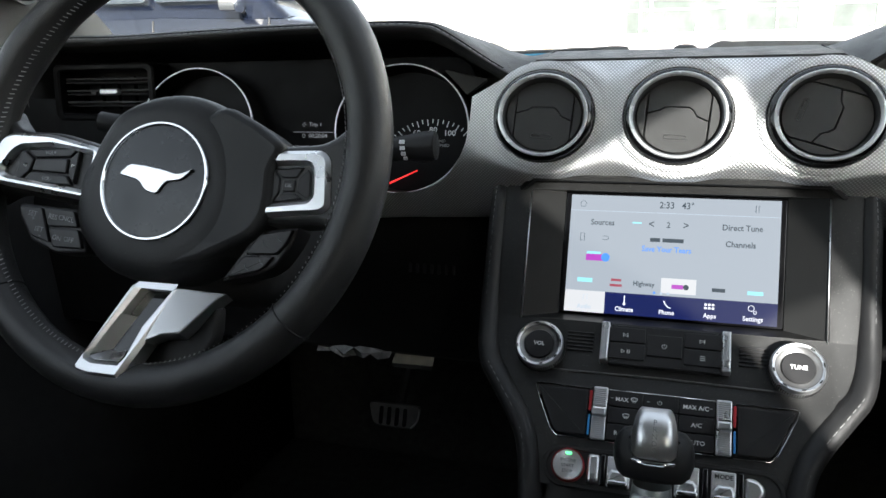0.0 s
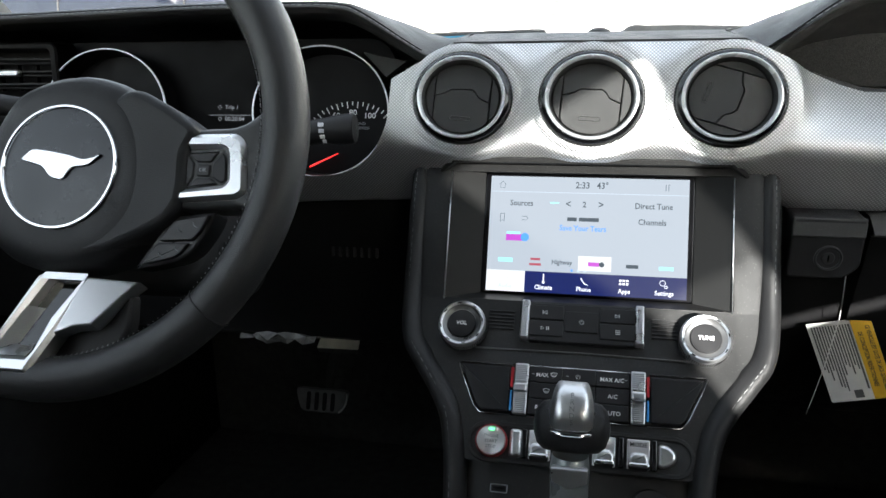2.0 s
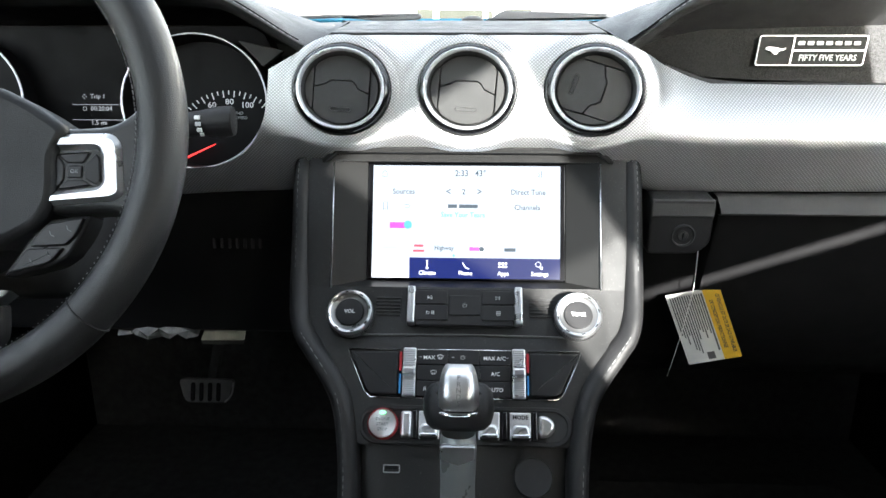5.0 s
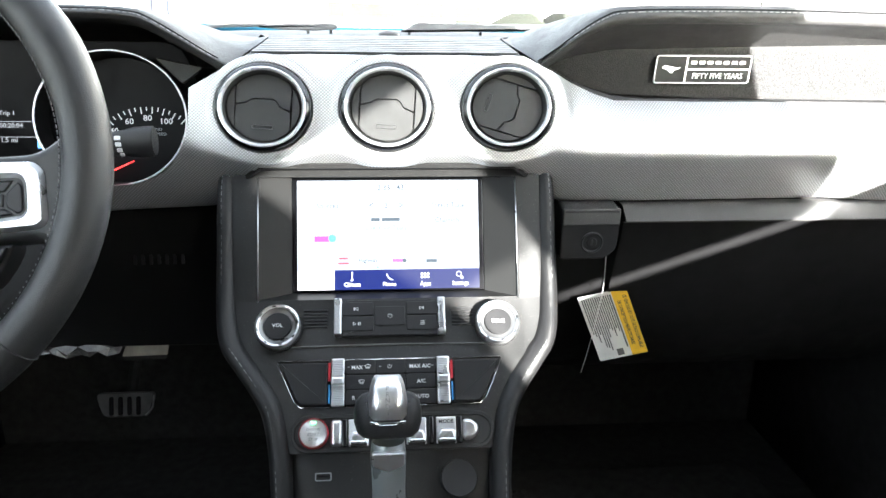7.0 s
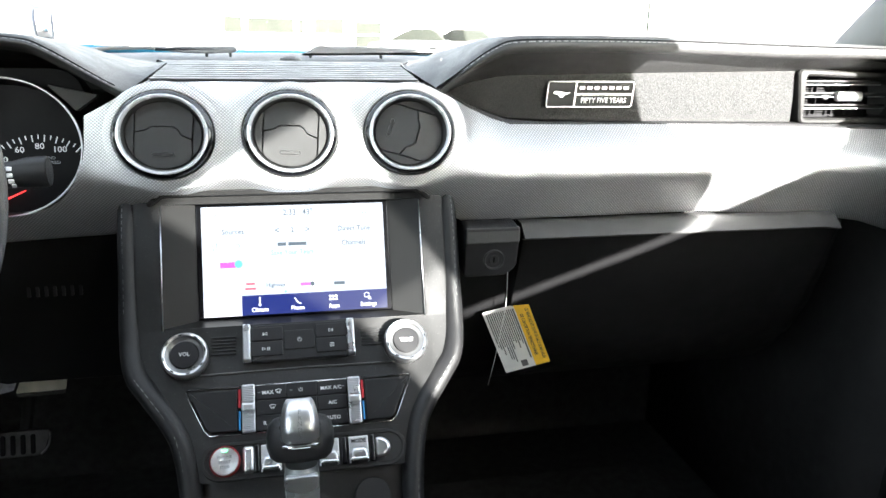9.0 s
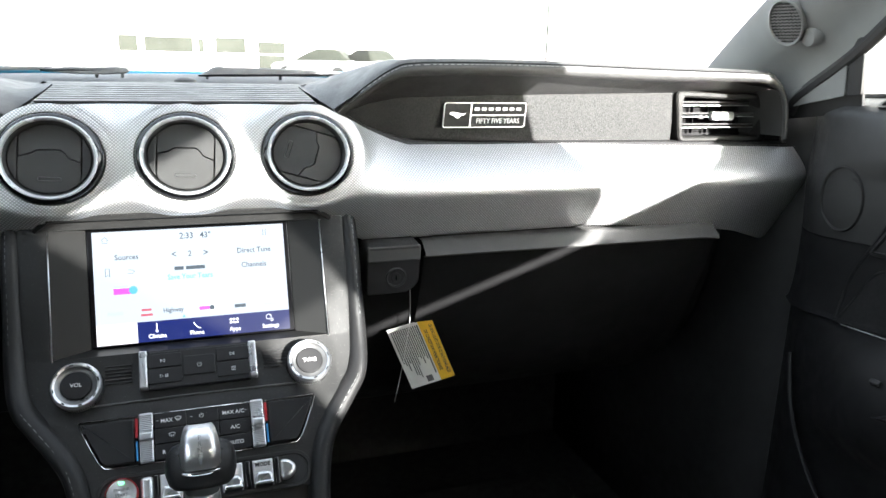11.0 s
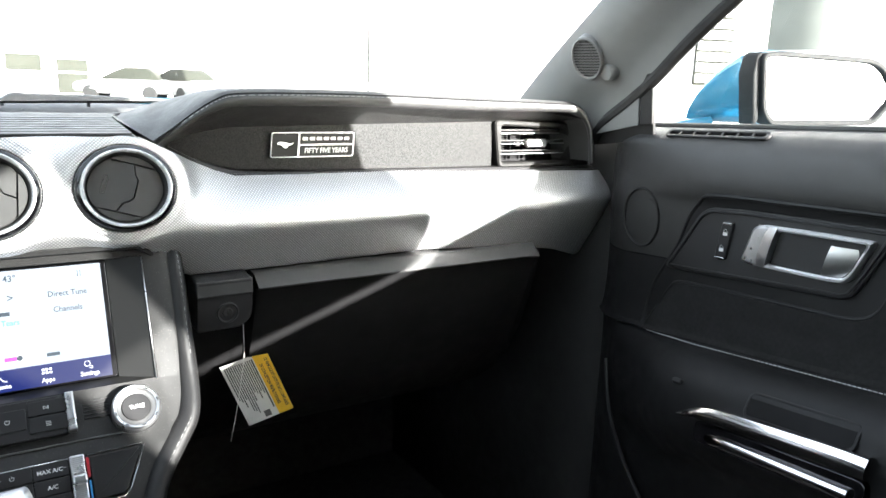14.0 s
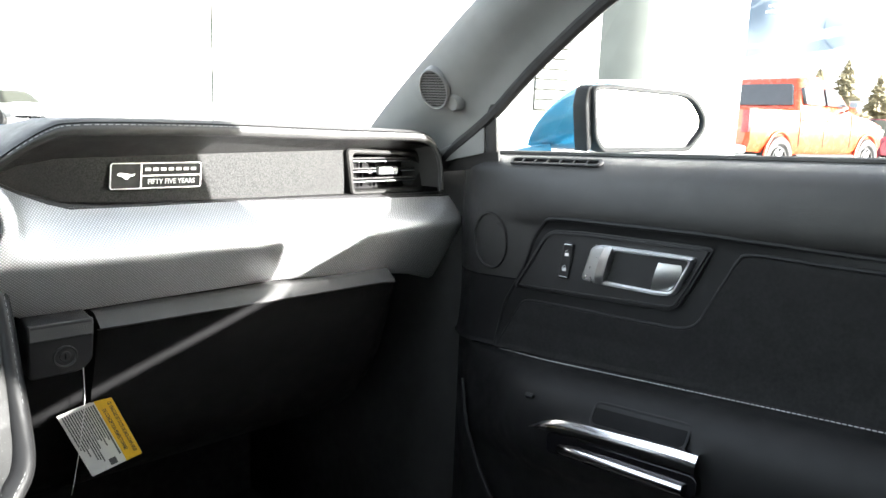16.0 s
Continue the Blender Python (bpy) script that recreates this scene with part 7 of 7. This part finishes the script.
part("film", sheet([[Vector((-0.38 + 0.011 * i + rnd.uniform(-0.003, 0.003), 0.049 + rnd.uniform(-0.006, 0.006), 0.662 - 0.0045 * j + rnd.uniform(-0.003, 0.003))) for i in range(9)] for j in range(3)]), material("clear_film", (0.5, 0.5, 0.5), 0.12, metal=0.6, vary=0.3, vary_scale=90), foil, smooth=False)


# ---- outside: dealer's buildings, parked vehicles, trees and mountains
WHITEWALL = material("white_render", (0.72, 0.72, 0.7), 0.8, vary=0.06, vary_scale=0.8, bump=0.3, bump_scale=40)
CREAM = material("cream_paint", (0.66, 0.6, 0.42), 0.7, vary=0.06, vary_scale=2)
GREYCON = material("grey_column", (0.17, 0.18, 0.165), 0.8, vary=0.08, vary_scale=3, bump=0.3, bump_scale=60)
PANE = material("window_pane", (0.035, 0.037, 0.031), 0.5, vary=0.15, vary_scale=0.7)
ALU = material("window_frame", (0.7, 0.7, 0.68), 0.4, metal=0.3, vary=0.05)


def block(name, w, d, h, m, mat, parent, bevel=0.01, label=""):
    """A box of width, depth and height standing at the foot m."""
    return part(name, prism(rrect(w, d, bevel * 1.5, 2), m, h, bevel), mat, parent, label)


# showroom straight ahead
show = thing("showroom", (-4, 44, 0), "long white showroom with tall windows and cream posts", "building")
DIMPANE = material("dim_pane", (0.10, 0.112, 0.106), 0.6, vary=0.2, vary_scale=0.9)
JOINT = material("black_joint", (0.012, 0.012, 0.012), 0.9, vary=0.2)
for m_ in (PANE, DIMPANE, JOINT, GREYCON):
    m_.node_tree.nodes["Principled BSDF"].inputs["Specular IOR Level"].default_value = 0.04
block("wall", 56, 0.4, 9.5, pose(-10, 44.4, 0), WHITEWALL, show)
block("roof", 57, 6, 0.4, pose(-10, 46.5, 9.5), ALU, show)
for a, b, lo_z, hi_z, glass, about in (
        (-3.1, -1.75, 3.2, 5.3, DIMPANE, "tall pale window"), (-1.65, 2.4, 3.2, 5.3, DIMPANE, "tall pale window"), (3.3, 6.0, 3.2, 5.3, DIMPANE, "tall pale window"), (7.6, 11.2, 3.2, 5.3, DIMPANE, "tall pale window"),
        (-3.3, -2.28, 1.2, 2.1, PANE, "low window"), (-1.97, 0.62, 1.2, 2.05, PANE, "low window"), (0.87, 1.2, 1.2, 2.0, PANE, "low window"), (1.8, 3.5, 1.2, 2.1, PANE, "low window")):
    up = basis(((a + b) / 2, 44.19, (lo_z + hi_z) / 2), (1, 0, 0), (0, 0, 1))
    w = part("window", prism(rrect(b - a, hi_z - lo_z, 0.03, 2), up, 0.03, 0.01), glass, show, about)
    part("frame", frame_ring(rrect(b - a + 0.12, hi_z - lo_z + 0.12, 0.03, 2), rrect(b - a - 0.06, hi_z - lo_z - 0.06, 0.03, 2), up, 0.1, 0.01), ALU, w)
    if hi_z > 3:
        plate("mullion", 0.1, hi_z - lo_z, (b - a) * 0.1, 0, at(up, 0, 0, 0.04), ALU, w, 0.06, 0.01, 0.01)
        plate("transom", b - a, 0.1, 0, 0.25, at(up, 0, 0, 0.04), ALU, w, 0.05, 0.01, 0.01)
entry = basis((4.96, 44.19, 1.0), (1, 0, 0), (0, 0, 1))
leaf = part("glazed_door", prism(rrect(1.5, 1.8, 0.03, 2), entry, 0.04, 0.01), PANE, show, "glazed door with a white rail")
plate("rail", 1.6, 0.1, 0, 0.2, entry, ALU, leaf, 0.1, 0.01, 0.01)
for x, w in ((-24.0, 1.1), (-16.4, 1.1), (-8.8, 1.15), (-7.2, 0.95)):
    block("post", w, 0.8, 7.6, pose(x, 40.5, 0), CREAM, show, 0.02, "cream square post")
block("canopy", 40, 5, 0.7, pose(-8, 42, 7.6), WHITEWALL, show, 0.03)

# white hall on the passenger's side, with louvre, seam and grey column
hall = thing("service_hall", (9, 7.5, 0), "plain white hall with a wall joint and louvre", "building")
WA, WB = Vector((4.0, 9.4, 0)), Vector((12.9, 5.0, 0))
WM = basis(WA, WB - WA, (0, 0, 1))
WL = (WB - WA).length


def hall_at(az):
    """How far along the wall a bearing from the driver's cabin meets it."""
    d = Vector((math.sin(radians(az)), math.cos(radians(az))))
    e = Vector((0, -0.7))
    w = (WB - WA).to_2d()
    den = d.x * w.y - d.y * w.x
    return ((WA.to_2d() - e).x * d.y - (WA.to_2d() - e).y * d.x) / (w.x * d.y - w.y * d.x) * -WL


s_joint, s_louvre, s_win = abs(hall_at(27.0)), abs(hall_at(52.5)), abs(hall_at(54.8))
for a, b in ((-0.5, s_joint - 0.014), (s_joint + 0.014, WL)):
    part("wall_panel", prism([(a, 0), (b, 0), (b, 9), (a, 9)], WM, 0.0, 0, -0.35), WHITEWALL, hall)
part("joint", prism([(s_joint - 0.02, 0), (s_joint + 0.02, 0), (s_joint + 0.02, 9), (s_joint - 0.02, 9)], WM, -0.004, 0, -0.3), JOINT, hall, "thin dark wall joint")
lv = part("louvre", prism(rrect(0.58, 1.5, 0.02, 2, s_louvre, 1.95), WM, 0.02, 0.005), PANE, hall, "grey louvre")
for k in range(9):
    plate("blade", 0.54, 0.125, s_louvre, 1.3 + 0.16 * k, WM, ALU, lv, 0.06, 0.01, 0.01)
part("small_window", prism(rrect(0.55, 0.7, 0.02, 2, s_win, 2.0), WM, 0.03, 0.005), DIMPANE, hall)
column = thing("column", (7.75, 4.25, 0), "grey square concrete column", "column")
CMx = pose(7.81, 4.16, 0, 0, 0, 20)
block("shaft", 0.56, 0.56, 7, CMx, GREYCON, column, 0.02)
block("base", 0.6, 0.6, 1.55, CMx, WHITEWALL, column, 0.02)

TYRE = material("tyre", (0.02, 0.02, 0.02), 0.8, vary=0.1)
WHEEL = material("alloy", (0.55, 0.55, 0.56), 0.3, metal=0.9, vary=0.1, vary_scale=20)
CARGLASS = material("dark_car_glass", (0.03, 0.035, 0.04), 0.08, vary=0.1)
LAMP = material("red_lamp", (0.5, 0.02, 0.03), 0.25, vary=0.1)


def pickup(name, m, paint, label, height=1.0):
    """Crew-cab pickup along its own y, nose at +y; the foot of its middle at m."""
    p = thing(name, m.translation, label, "pickup truck")
    k = height

    # body from cross sections
    rows_ = []
    for y, wl, zt, zb in ((-2.66, 0.86, 1.18, 0.6), (-2.6, 0.93, 1.22, 0.52), (-1.1, 0.945, 1.24, 0.46), (0.0, 0.95, 1.25, 0.44), (1.1, 0.95, 1.22, 0.46), (1.8, 0.94, 1.15, 0.5), (2.45, 0.88, 1.05, 0.5), (2.66, 0.75, 0.96, 0.58)):
        rows_.append([m @ Vector(v) for v in ((-wl * 0.93, y, zb * k), (-wl, y, (zb + 0.15) * k), (-wl, y, (zt - 0.22) * k), (-wl * 0.96, y, (zt - 0.03) * k), (-wl * 0.85, y, zt * k), (0, y, (zt + 0.03) * k), (wl * 0.85, y, zt * k), (wl * 0.96, y, (zt - 0.03) * k), (wl, y, (zt - 0.22) * k), (wl, y, (zb + 0.15) * k), (wl * 0.93, y, zb * k))])
    bm_ = sheet(rows_)
    vs = list(bm_.verts)
    bm_.faces.new(vs[:11][::-1])
    bm_.faces.new(vs[-11:])
    body = part("body", bm_, paint, p)
    rows_ = []
    for z, y0, y1, w_ in ((1.2, -1.0, 1.15, 0.9), (1.5, -0.92, 0.75, 0.82), (1.76, -0.8, 0.25, 0.72), (1.82, -0.6, 0.05, 0.62)):
        rows_.append([m @ Vector((x, y, z * k)) for x, y in rrect(2 * w_, y1 - y0, 0.12, 3, 0, (y0 + y1) / 2)])
    bm_ = sheet(rows_, closed=True)
    bm_.faces.new(list(bm_.verts)[-len(rows_[0]):])
    cab = part("cab", bm_, paint, p)
    for s in (-1, 1):
        for a, b in ((-0.82, -0.12), (-0.04, 0.72)):
            M_ = basis(m @ Vector((s * 0.868, (a + b) / 2, 1.45 * k)), m.to_3x3() @ Vector((0, s, 0)), m.to_3x3() @ Vector((-s * 0.3, 0, 1)))
            w_ = b - a
            o = [(-w_ / 2, -0.17), (w_ / 2, -0.17), (w_ / 2 - (0.34 if s > 0 and a > -0.1 else 0), 0.2), (-w_ / 2 + (0.34 if s < 0 and a > -0.1 else 0), 0.2)]
            part("side_window", prism(rounded(o, 0.04), M_, 0.03, 0.005, -0.05), CARGLASS, cab)
        mir = part("mirror", prism(rrect(0.2, 0.24, 0.05, 4), basis(m @ Vector((s * 1.1, 0.72, 1.33 * k)), m.to_3x3() @ Vector((1, 0, 0)), (0, 0, 1)), 0.06, 0.02, -0.08), CHROME, p, "chrome side mirror")
        part("mirror_arm", tube([m @ Vector((s * 0.9, 0.74, 1.25 * k)), m @ Vector((s * 1.05, 0.74, 1.3 * k))], 0.025, 8), PLASTIC, mir)
        part("tail_lamp", prism(rrect(0.16, 0.42, 0.03), basis(m @ Vector((s * 0.86, -2.655, 1.0 * k)), m.to_3x3() @ Vector((1, 0, 0)), (0, 0, 1)), 0.03, 0.01, -0.02), LAMP, body)
        part("head_lamp", prism(rrect(0.36, 0.2, 0.04), basis(m @ Vector((s * 0.66, 2.6, 0.88 * k)), m.to_3x3() @ Vector((-1, 0, 0)), (0, 0, 1)), 0.05, 0.02, -0.04), CHROME, body)
        for y in (-1.65, 1.7):
            wm = basis(m @ Vector((s * 0.895, y, 0.39 * k)), m.to_3x3() @ Vector((0, s, 0)), (0, 0, 1))
            wl_ = part("wheel", lathe([(0.24, -0.1), (0.37, -0.12), (0.39, -0.08), (0.39, 0.06), (0.37, 0.1), (0.27, 0.11), (0.24, 0.08)], wm @ Matrix.Diagonal((k, k, 1, 1)), 36), TYRE, p, "black tyre on an alloy rim")
            part("rim", lathe([(0.25, 0.06), (0.25, 0.095), (0.22, 0.1), (0.2, 0.06), (0.06, 0.05), (0.05, 0.08), (0, 0.085)], wm, 32), DARK, wl_)
            for i in range(6):
                a = math.pi * i / 3
                part("rim_spoke", prism([(0.02, -0.03), (0.23, -0.04), (0.23, 0.04), (0.02, 0.03)], wm @ pose(0, 0, 0.06, 0, 0, math.degrees(a)), 0.03, 0.01), WHEEL, wl_)
            part("arch", tube([m @ Vector((s * 0.955, y + 0.46 * math.cos(a), (0.39 + 0.46 * math.sin(a)) * k)) for a in [math.pi * i / 12 for i in range(13)]], 0.035, 8), paint, body)
            # dark disc over the closed body, drawing the shade inside the wheel arch
            part("arch_shade", lathe([(0.45, 0.03), (0.45, 0.062), (0.24, 0.062)], wm, 28), DARK, body)
    for s in (-1, 1):
        for y in (-0.98, -0.08, 0.98):
            part("door_joint", tube([m @ Vector((s * 0.953, y, z * k)) for z in (0.62, 0.9, 1.03)] + [m @ Vector((s * 0.918, y, 1.2 * k))], 0.009, 5, up=(0, 1, 0)), DARK, body)
        for y in (-0.8, 0.12):
            part("door_handle", prism(rrect(0.2, 0.05, 0.02, 3), basis(m @ Vector((s * 0.95, y, 1.06 * k)), m.to_3x3() @ Vector((0, s, 0)), (0, 0, 1)), 0.03, 0.01, -0.01), CHROME, body)
        part("sill_step", tube([m @ Vector((s * 0.97, y, 0.44 * k)) for y in (-1.1, 0, 1.1)], 0.06, 8), DARK, body, "dark side step")
    part("rear_window", prism(rounded([(-0.76, -0.25), (0.76, -0.25), (0.64, 0.20), (-0.64, 0.20)], 0.05), basis(m @ Vector((0, -0.93, 1.50 * k)), m.to_3x3() @ Vector((1, 0, 0)), m.to_3x3() @ Vector((0, 0.25, 1))), 0.03, 0.005, -0.05), CARGLASS, cab)
    part("windscreen", prism(rounded([(-0.74, -0.3), (0.74, -0.3), (0.6, 0.26), (-0.6, 0.26)], 0.05), basis(m @ Vector((0, 0.74, 1.48 * k)), m.to_3x3() @ Vector((-1, 0, 0)), m.to_3x3() @ Vector((0, -0.95, 0.72))), 0.05, 0.005, -0.05), CARGLASS, cab)
    part("grille", prism(rrect(1.15, 0.3, 0.05), basis(m @ Vector((0, 2.6, 0.82 * k)), m.to_3x3() @ Vector((-1, 0, 0)), (0, 0, 1)), 0.08, 0.03, -0.05), CHROME, body, "chrome grille")
    part("bumper", prism(rrect(1.75, 0.2, 0.06), basis(m @ Vector((0, -2.66, 0.55 * k)), m.to_3x3() @ Vector((1, 0, 0)), (0, 0, 1)), 0.12, 0.04, -0.05), CHROME, body, "chrome bumper")
    return p


ORANGE = material("orange_red_paint", (0.46, 0.05, 0.014), 0.25, metal=0.2, vary=0.1, vary_scale=1.5, coat=0.5)
NIGHT = material("dark_blue_paint", (0.004, 0.006, 0.013), 0.16, metal=0.2, vary=0.1, coat=0.7)
pickup("pickup_truck", pose(16.76, 5.65, 0, 0, 0, -101), ORANGE, "orange-red crew-cab pickup parked beside the hall", 1.2)
pickup("pickup_truck", pose(-4.4, 5.75, 0, 0, 0, -82), NIGHT, "dark blue pickup parked ahead of the car", 1.22)


def car(m, paint, label):
    c = thing("parked_car", m.translation, label, "car", "parked cars")
    rows_ = []
    for y, w_, zt, zb in ((-2.2, 0.7, 0.85, 0.45), (-2.1, 0.82, 0.98, 0.35), (-0.5, 0.9, 1.0, 0.28), (1.0, 0.9, 0.95, 0.3), (2.0, 0.82, 0.8, 0.35), (2.2, 0.68, 0.7, 0.45)):
        rows_.append([m @ Vector(v) for v in ((-w_ * 0.92, y, zb), (-w_, y, zb + 0.2), (-w_ * 0.95, y, zt - 0.05), (-w_ * 0.8, y, zt), (0, y, zt + 0.03), (w_ * 0.8, y, zt), (w_ * 0.95, y, zt - 0.05), (w_, y, zb + 0.2), (w_ * 0.92, y, zb))])
    bm_ = sheet(rows_)
    vs = list(bm_.verts)
    bm_.faces.new(vs[:9][::-1])
    bm_.faces.new(vs[-9:])
    part("body", bm_, paint, c)
    rows_ = []
    for z, y0, y1, w_ in ((0.95, -1.9, 0.95, 0.84), (1.3, -1.5, 0.3, 0.7), (1.48, -1.2, -0.1, 0.58)):
        rows_.append([m @ Vector((x, y, z)) for x, y in rrect(2 * w_, y1 - y0, 0.15, 3, 0, (y0 + y1) / 2)])
    bm_ = sheet(rows_, closed=True)
    bm_.faces.new(list(bm_.verts)[-len(rows_[0]):])
    part("cabin", bm_, PANE, c, "dark glass cabin")
    part("roof", prism(rrect(1.1, 1.1, 0.2, 4, 0, -0.65), m @ pose(0, 0, 1.46), 0.05, 0.03), paint, c)
    for s in (-1, 1):
        for y in (-1.35, 1.35):
            part("wheel", lathe([(0, 0.02), (0.2, 0.03), (0.31, 0.03), (0.33, 0), (0.33, -0.15)], basis(m @ Vector((s * 0.84, y, 0.33)), m.to_3x3() @ Vector((0, s, 0)), (0, 0, 1)), 28), TYRE, c)


SILVER = material("silver_paint", (0.45, 0.46, 0.47), 0.25, metal=0.5, vary=0.05)
REDCAR = material("dark_red_paint", (0.16, 0.02, 0.03), 0.25, metal=0.2, vary=0.05, coat=0.5)
car(pose(6.4, 37, 0, 0, 0, 60), SILVER, "pale silver car parked before the showroom")
car(pose(8.6, 36, 0, 0, 0, 20), SILVER, "silver car parked before the showroom")
car(pose(26.5, 6.6, 0, 0, 0, -50), REDCAR, "dark red car parked behind the pickup")

# lamp post
post = thing("lamp_post", (38.0, 14.1, 0), "tall white lamp post with four heads", "street lamp")
part("mast", tube([(38.0, 14.1, 0), (38.0, 14.1, 7.0)], [0.11, 0.07], 12, up=(0, 1, 0)), WHITEWALL, post)
for i, (dx, dy) in enumerate(((1.0, -0.3), (-1.0, 0.3), (0.4, 1.0), (-0.4, -1.0))):
    part("lamp_head", prism(rrect(0.6, 0.3, 0.05, 3), pose(38.0 + dx * 1.1, 14.1 + dy * 1.1, 6.9, 0, 0, math.degrees(math.atan2(dy, dx))), 0.12, 0.03), WHITEWALL, post)
    part("lamp_arm", tube([(38.0, 14.1, 6.95), (38.0 + dx * 0.9, 14.1 + dy * 0.9, 6.98)], 0.03, 6), WHITEWALL, post)

# spruces
NEEDLE = material("spruce_needles", (0.2, 0.17, 0.1), 0.8, vary=0.4, vary_scale=3)
BARK = material("bark", (0.12, 0.09, 0.06), 0.9, vary=0.3, vary_scale=8)
rnd = random.Random(11)


def spruce(x, y, h):
    t = thing("spruce", (x, y, 0), "sunlit green spruce with uneven branches", "tree", "spruces")
    part("trunk", tube([(x, y, 0), (x + 0.1, y, h * 0.5), (x, y, h)], [0.22, 0.13, 0.02], 8, up=(0, 1, 0)), BARK, t)
    bm_ = bmesh.new()
    for i in range(230):
        f = rnd.random() ** 0.8
        z = h * (0.12 + 0.86 * f)
        a = rnd.uniform(0, 2 * math.pi)
        ln_ = (1 - f) * h * 0.42 * rnd.uniform(0.6, 1.1) + 0.12
        d = Vector((math.cos(a), math.sin(a), -0.25))
        s = Vector((-math.sin(a), math.cos(a), 0))
        o = Vector((x, y, z))
        for j in range(5):
            g = (j + 0.6) / 5
            q = o + d * (ln_ * g) + Vector((0, 0, rnd.uniform(-0.05, 0.08)))
            w_ = ln_ * 0.28 * (1.2 - g) + 0.05
            v = [bm_.verts.new(q - s * w_ - Vector((0, 0, w_ * 0.5))), bm_.verts.new(q + d * w_ * 1.1), bm_.verts.new(q + s * w_ - Vector((0, 0, w_ * 0.5))), bm_.verts.new(q + Vector((0, 0, w_ * 0.45)))]
            bm_.faces.new((v[0], v[1], v[3]))
            bm_.faces.new((v[1], v[2], v[3]))
            bm_.faces.new((v[2], v[0], v[3]))
    part("crown", bm_, NEEDLE, t, smooth=False)


for x, y, h in ((44.5, 14.6, 4.6), (45.5, 13.5, 5.2), (47, 12.2, 4.4), (50, 11.5, 4.0), (15.5, 46, 2.4), (17, 45, 2.7)):
    spruce(x, y, h)

# mountains, with snow in the gullies; haze is painted in, paler towards the foot
ROCK = bpy.data.materials.new("mountain_side")
ROCK.use_nodes = True
n, l = ROCK.node_tree.nodes, ROCK.node_tree.links
co, ns, rp = n.new("ShaderNodeTexCoord"), n.new("ShaderNodeTexNoise"), n.new("ShaderNodeValToRGB")
ns.inputs["Scale"].default_value, ns.inputs["Detail"].default_value = 0.016, 8
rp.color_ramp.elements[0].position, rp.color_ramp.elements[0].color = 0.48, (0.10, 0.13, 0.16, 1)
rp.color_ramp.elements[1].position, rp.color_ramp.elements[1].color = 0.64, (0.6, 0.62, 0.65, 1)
l.new(co.outputs["Object"], ns.inputs["Vector"])
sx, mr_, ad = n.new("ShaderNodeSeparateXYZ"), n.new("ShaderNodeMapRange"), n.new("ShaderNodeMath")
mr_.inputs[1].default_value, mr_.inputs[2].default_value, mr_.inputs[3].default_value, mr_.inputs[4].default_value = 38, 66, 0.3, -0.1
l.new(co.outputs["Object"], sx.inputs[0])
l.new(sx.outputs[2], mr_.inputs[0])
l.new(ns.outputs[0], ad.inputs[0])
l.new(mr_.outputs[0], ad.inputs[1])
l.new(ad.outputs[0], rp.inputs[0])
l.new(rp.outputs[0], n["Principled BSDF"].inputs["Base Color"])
n["Principled BSDF"].inputs["Roughness"].default_value = 0.95
rows = []
for j in range(7):
    r = 800 - 70 * j
    row_ = []
    for i in range(61):
        az = radians(40 + 1.0 * i)
        ridge = 112 + 16 * math.exp(-((i - 27.5) / 2.4) ** 2) + 12 * math.exp(-((i - 32.5) / 2.2) ** 2) + 4 * noise.noise((i * 0.51, 2.0, 0))
        z = ridge * (1 - j / 6) ** 1.15 * (1 + 0.12 * noise.noise((i * 0.2, j * 0.7, 1)))
        row_.append((r * math.sin(az), r * math.cos(az), z - 1))
    rows.append(row_)
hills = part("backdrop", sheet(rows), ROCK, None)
tagged(hills, "blue mountains with snow patches, haze painted into the colour", "mountains", kind="structure")
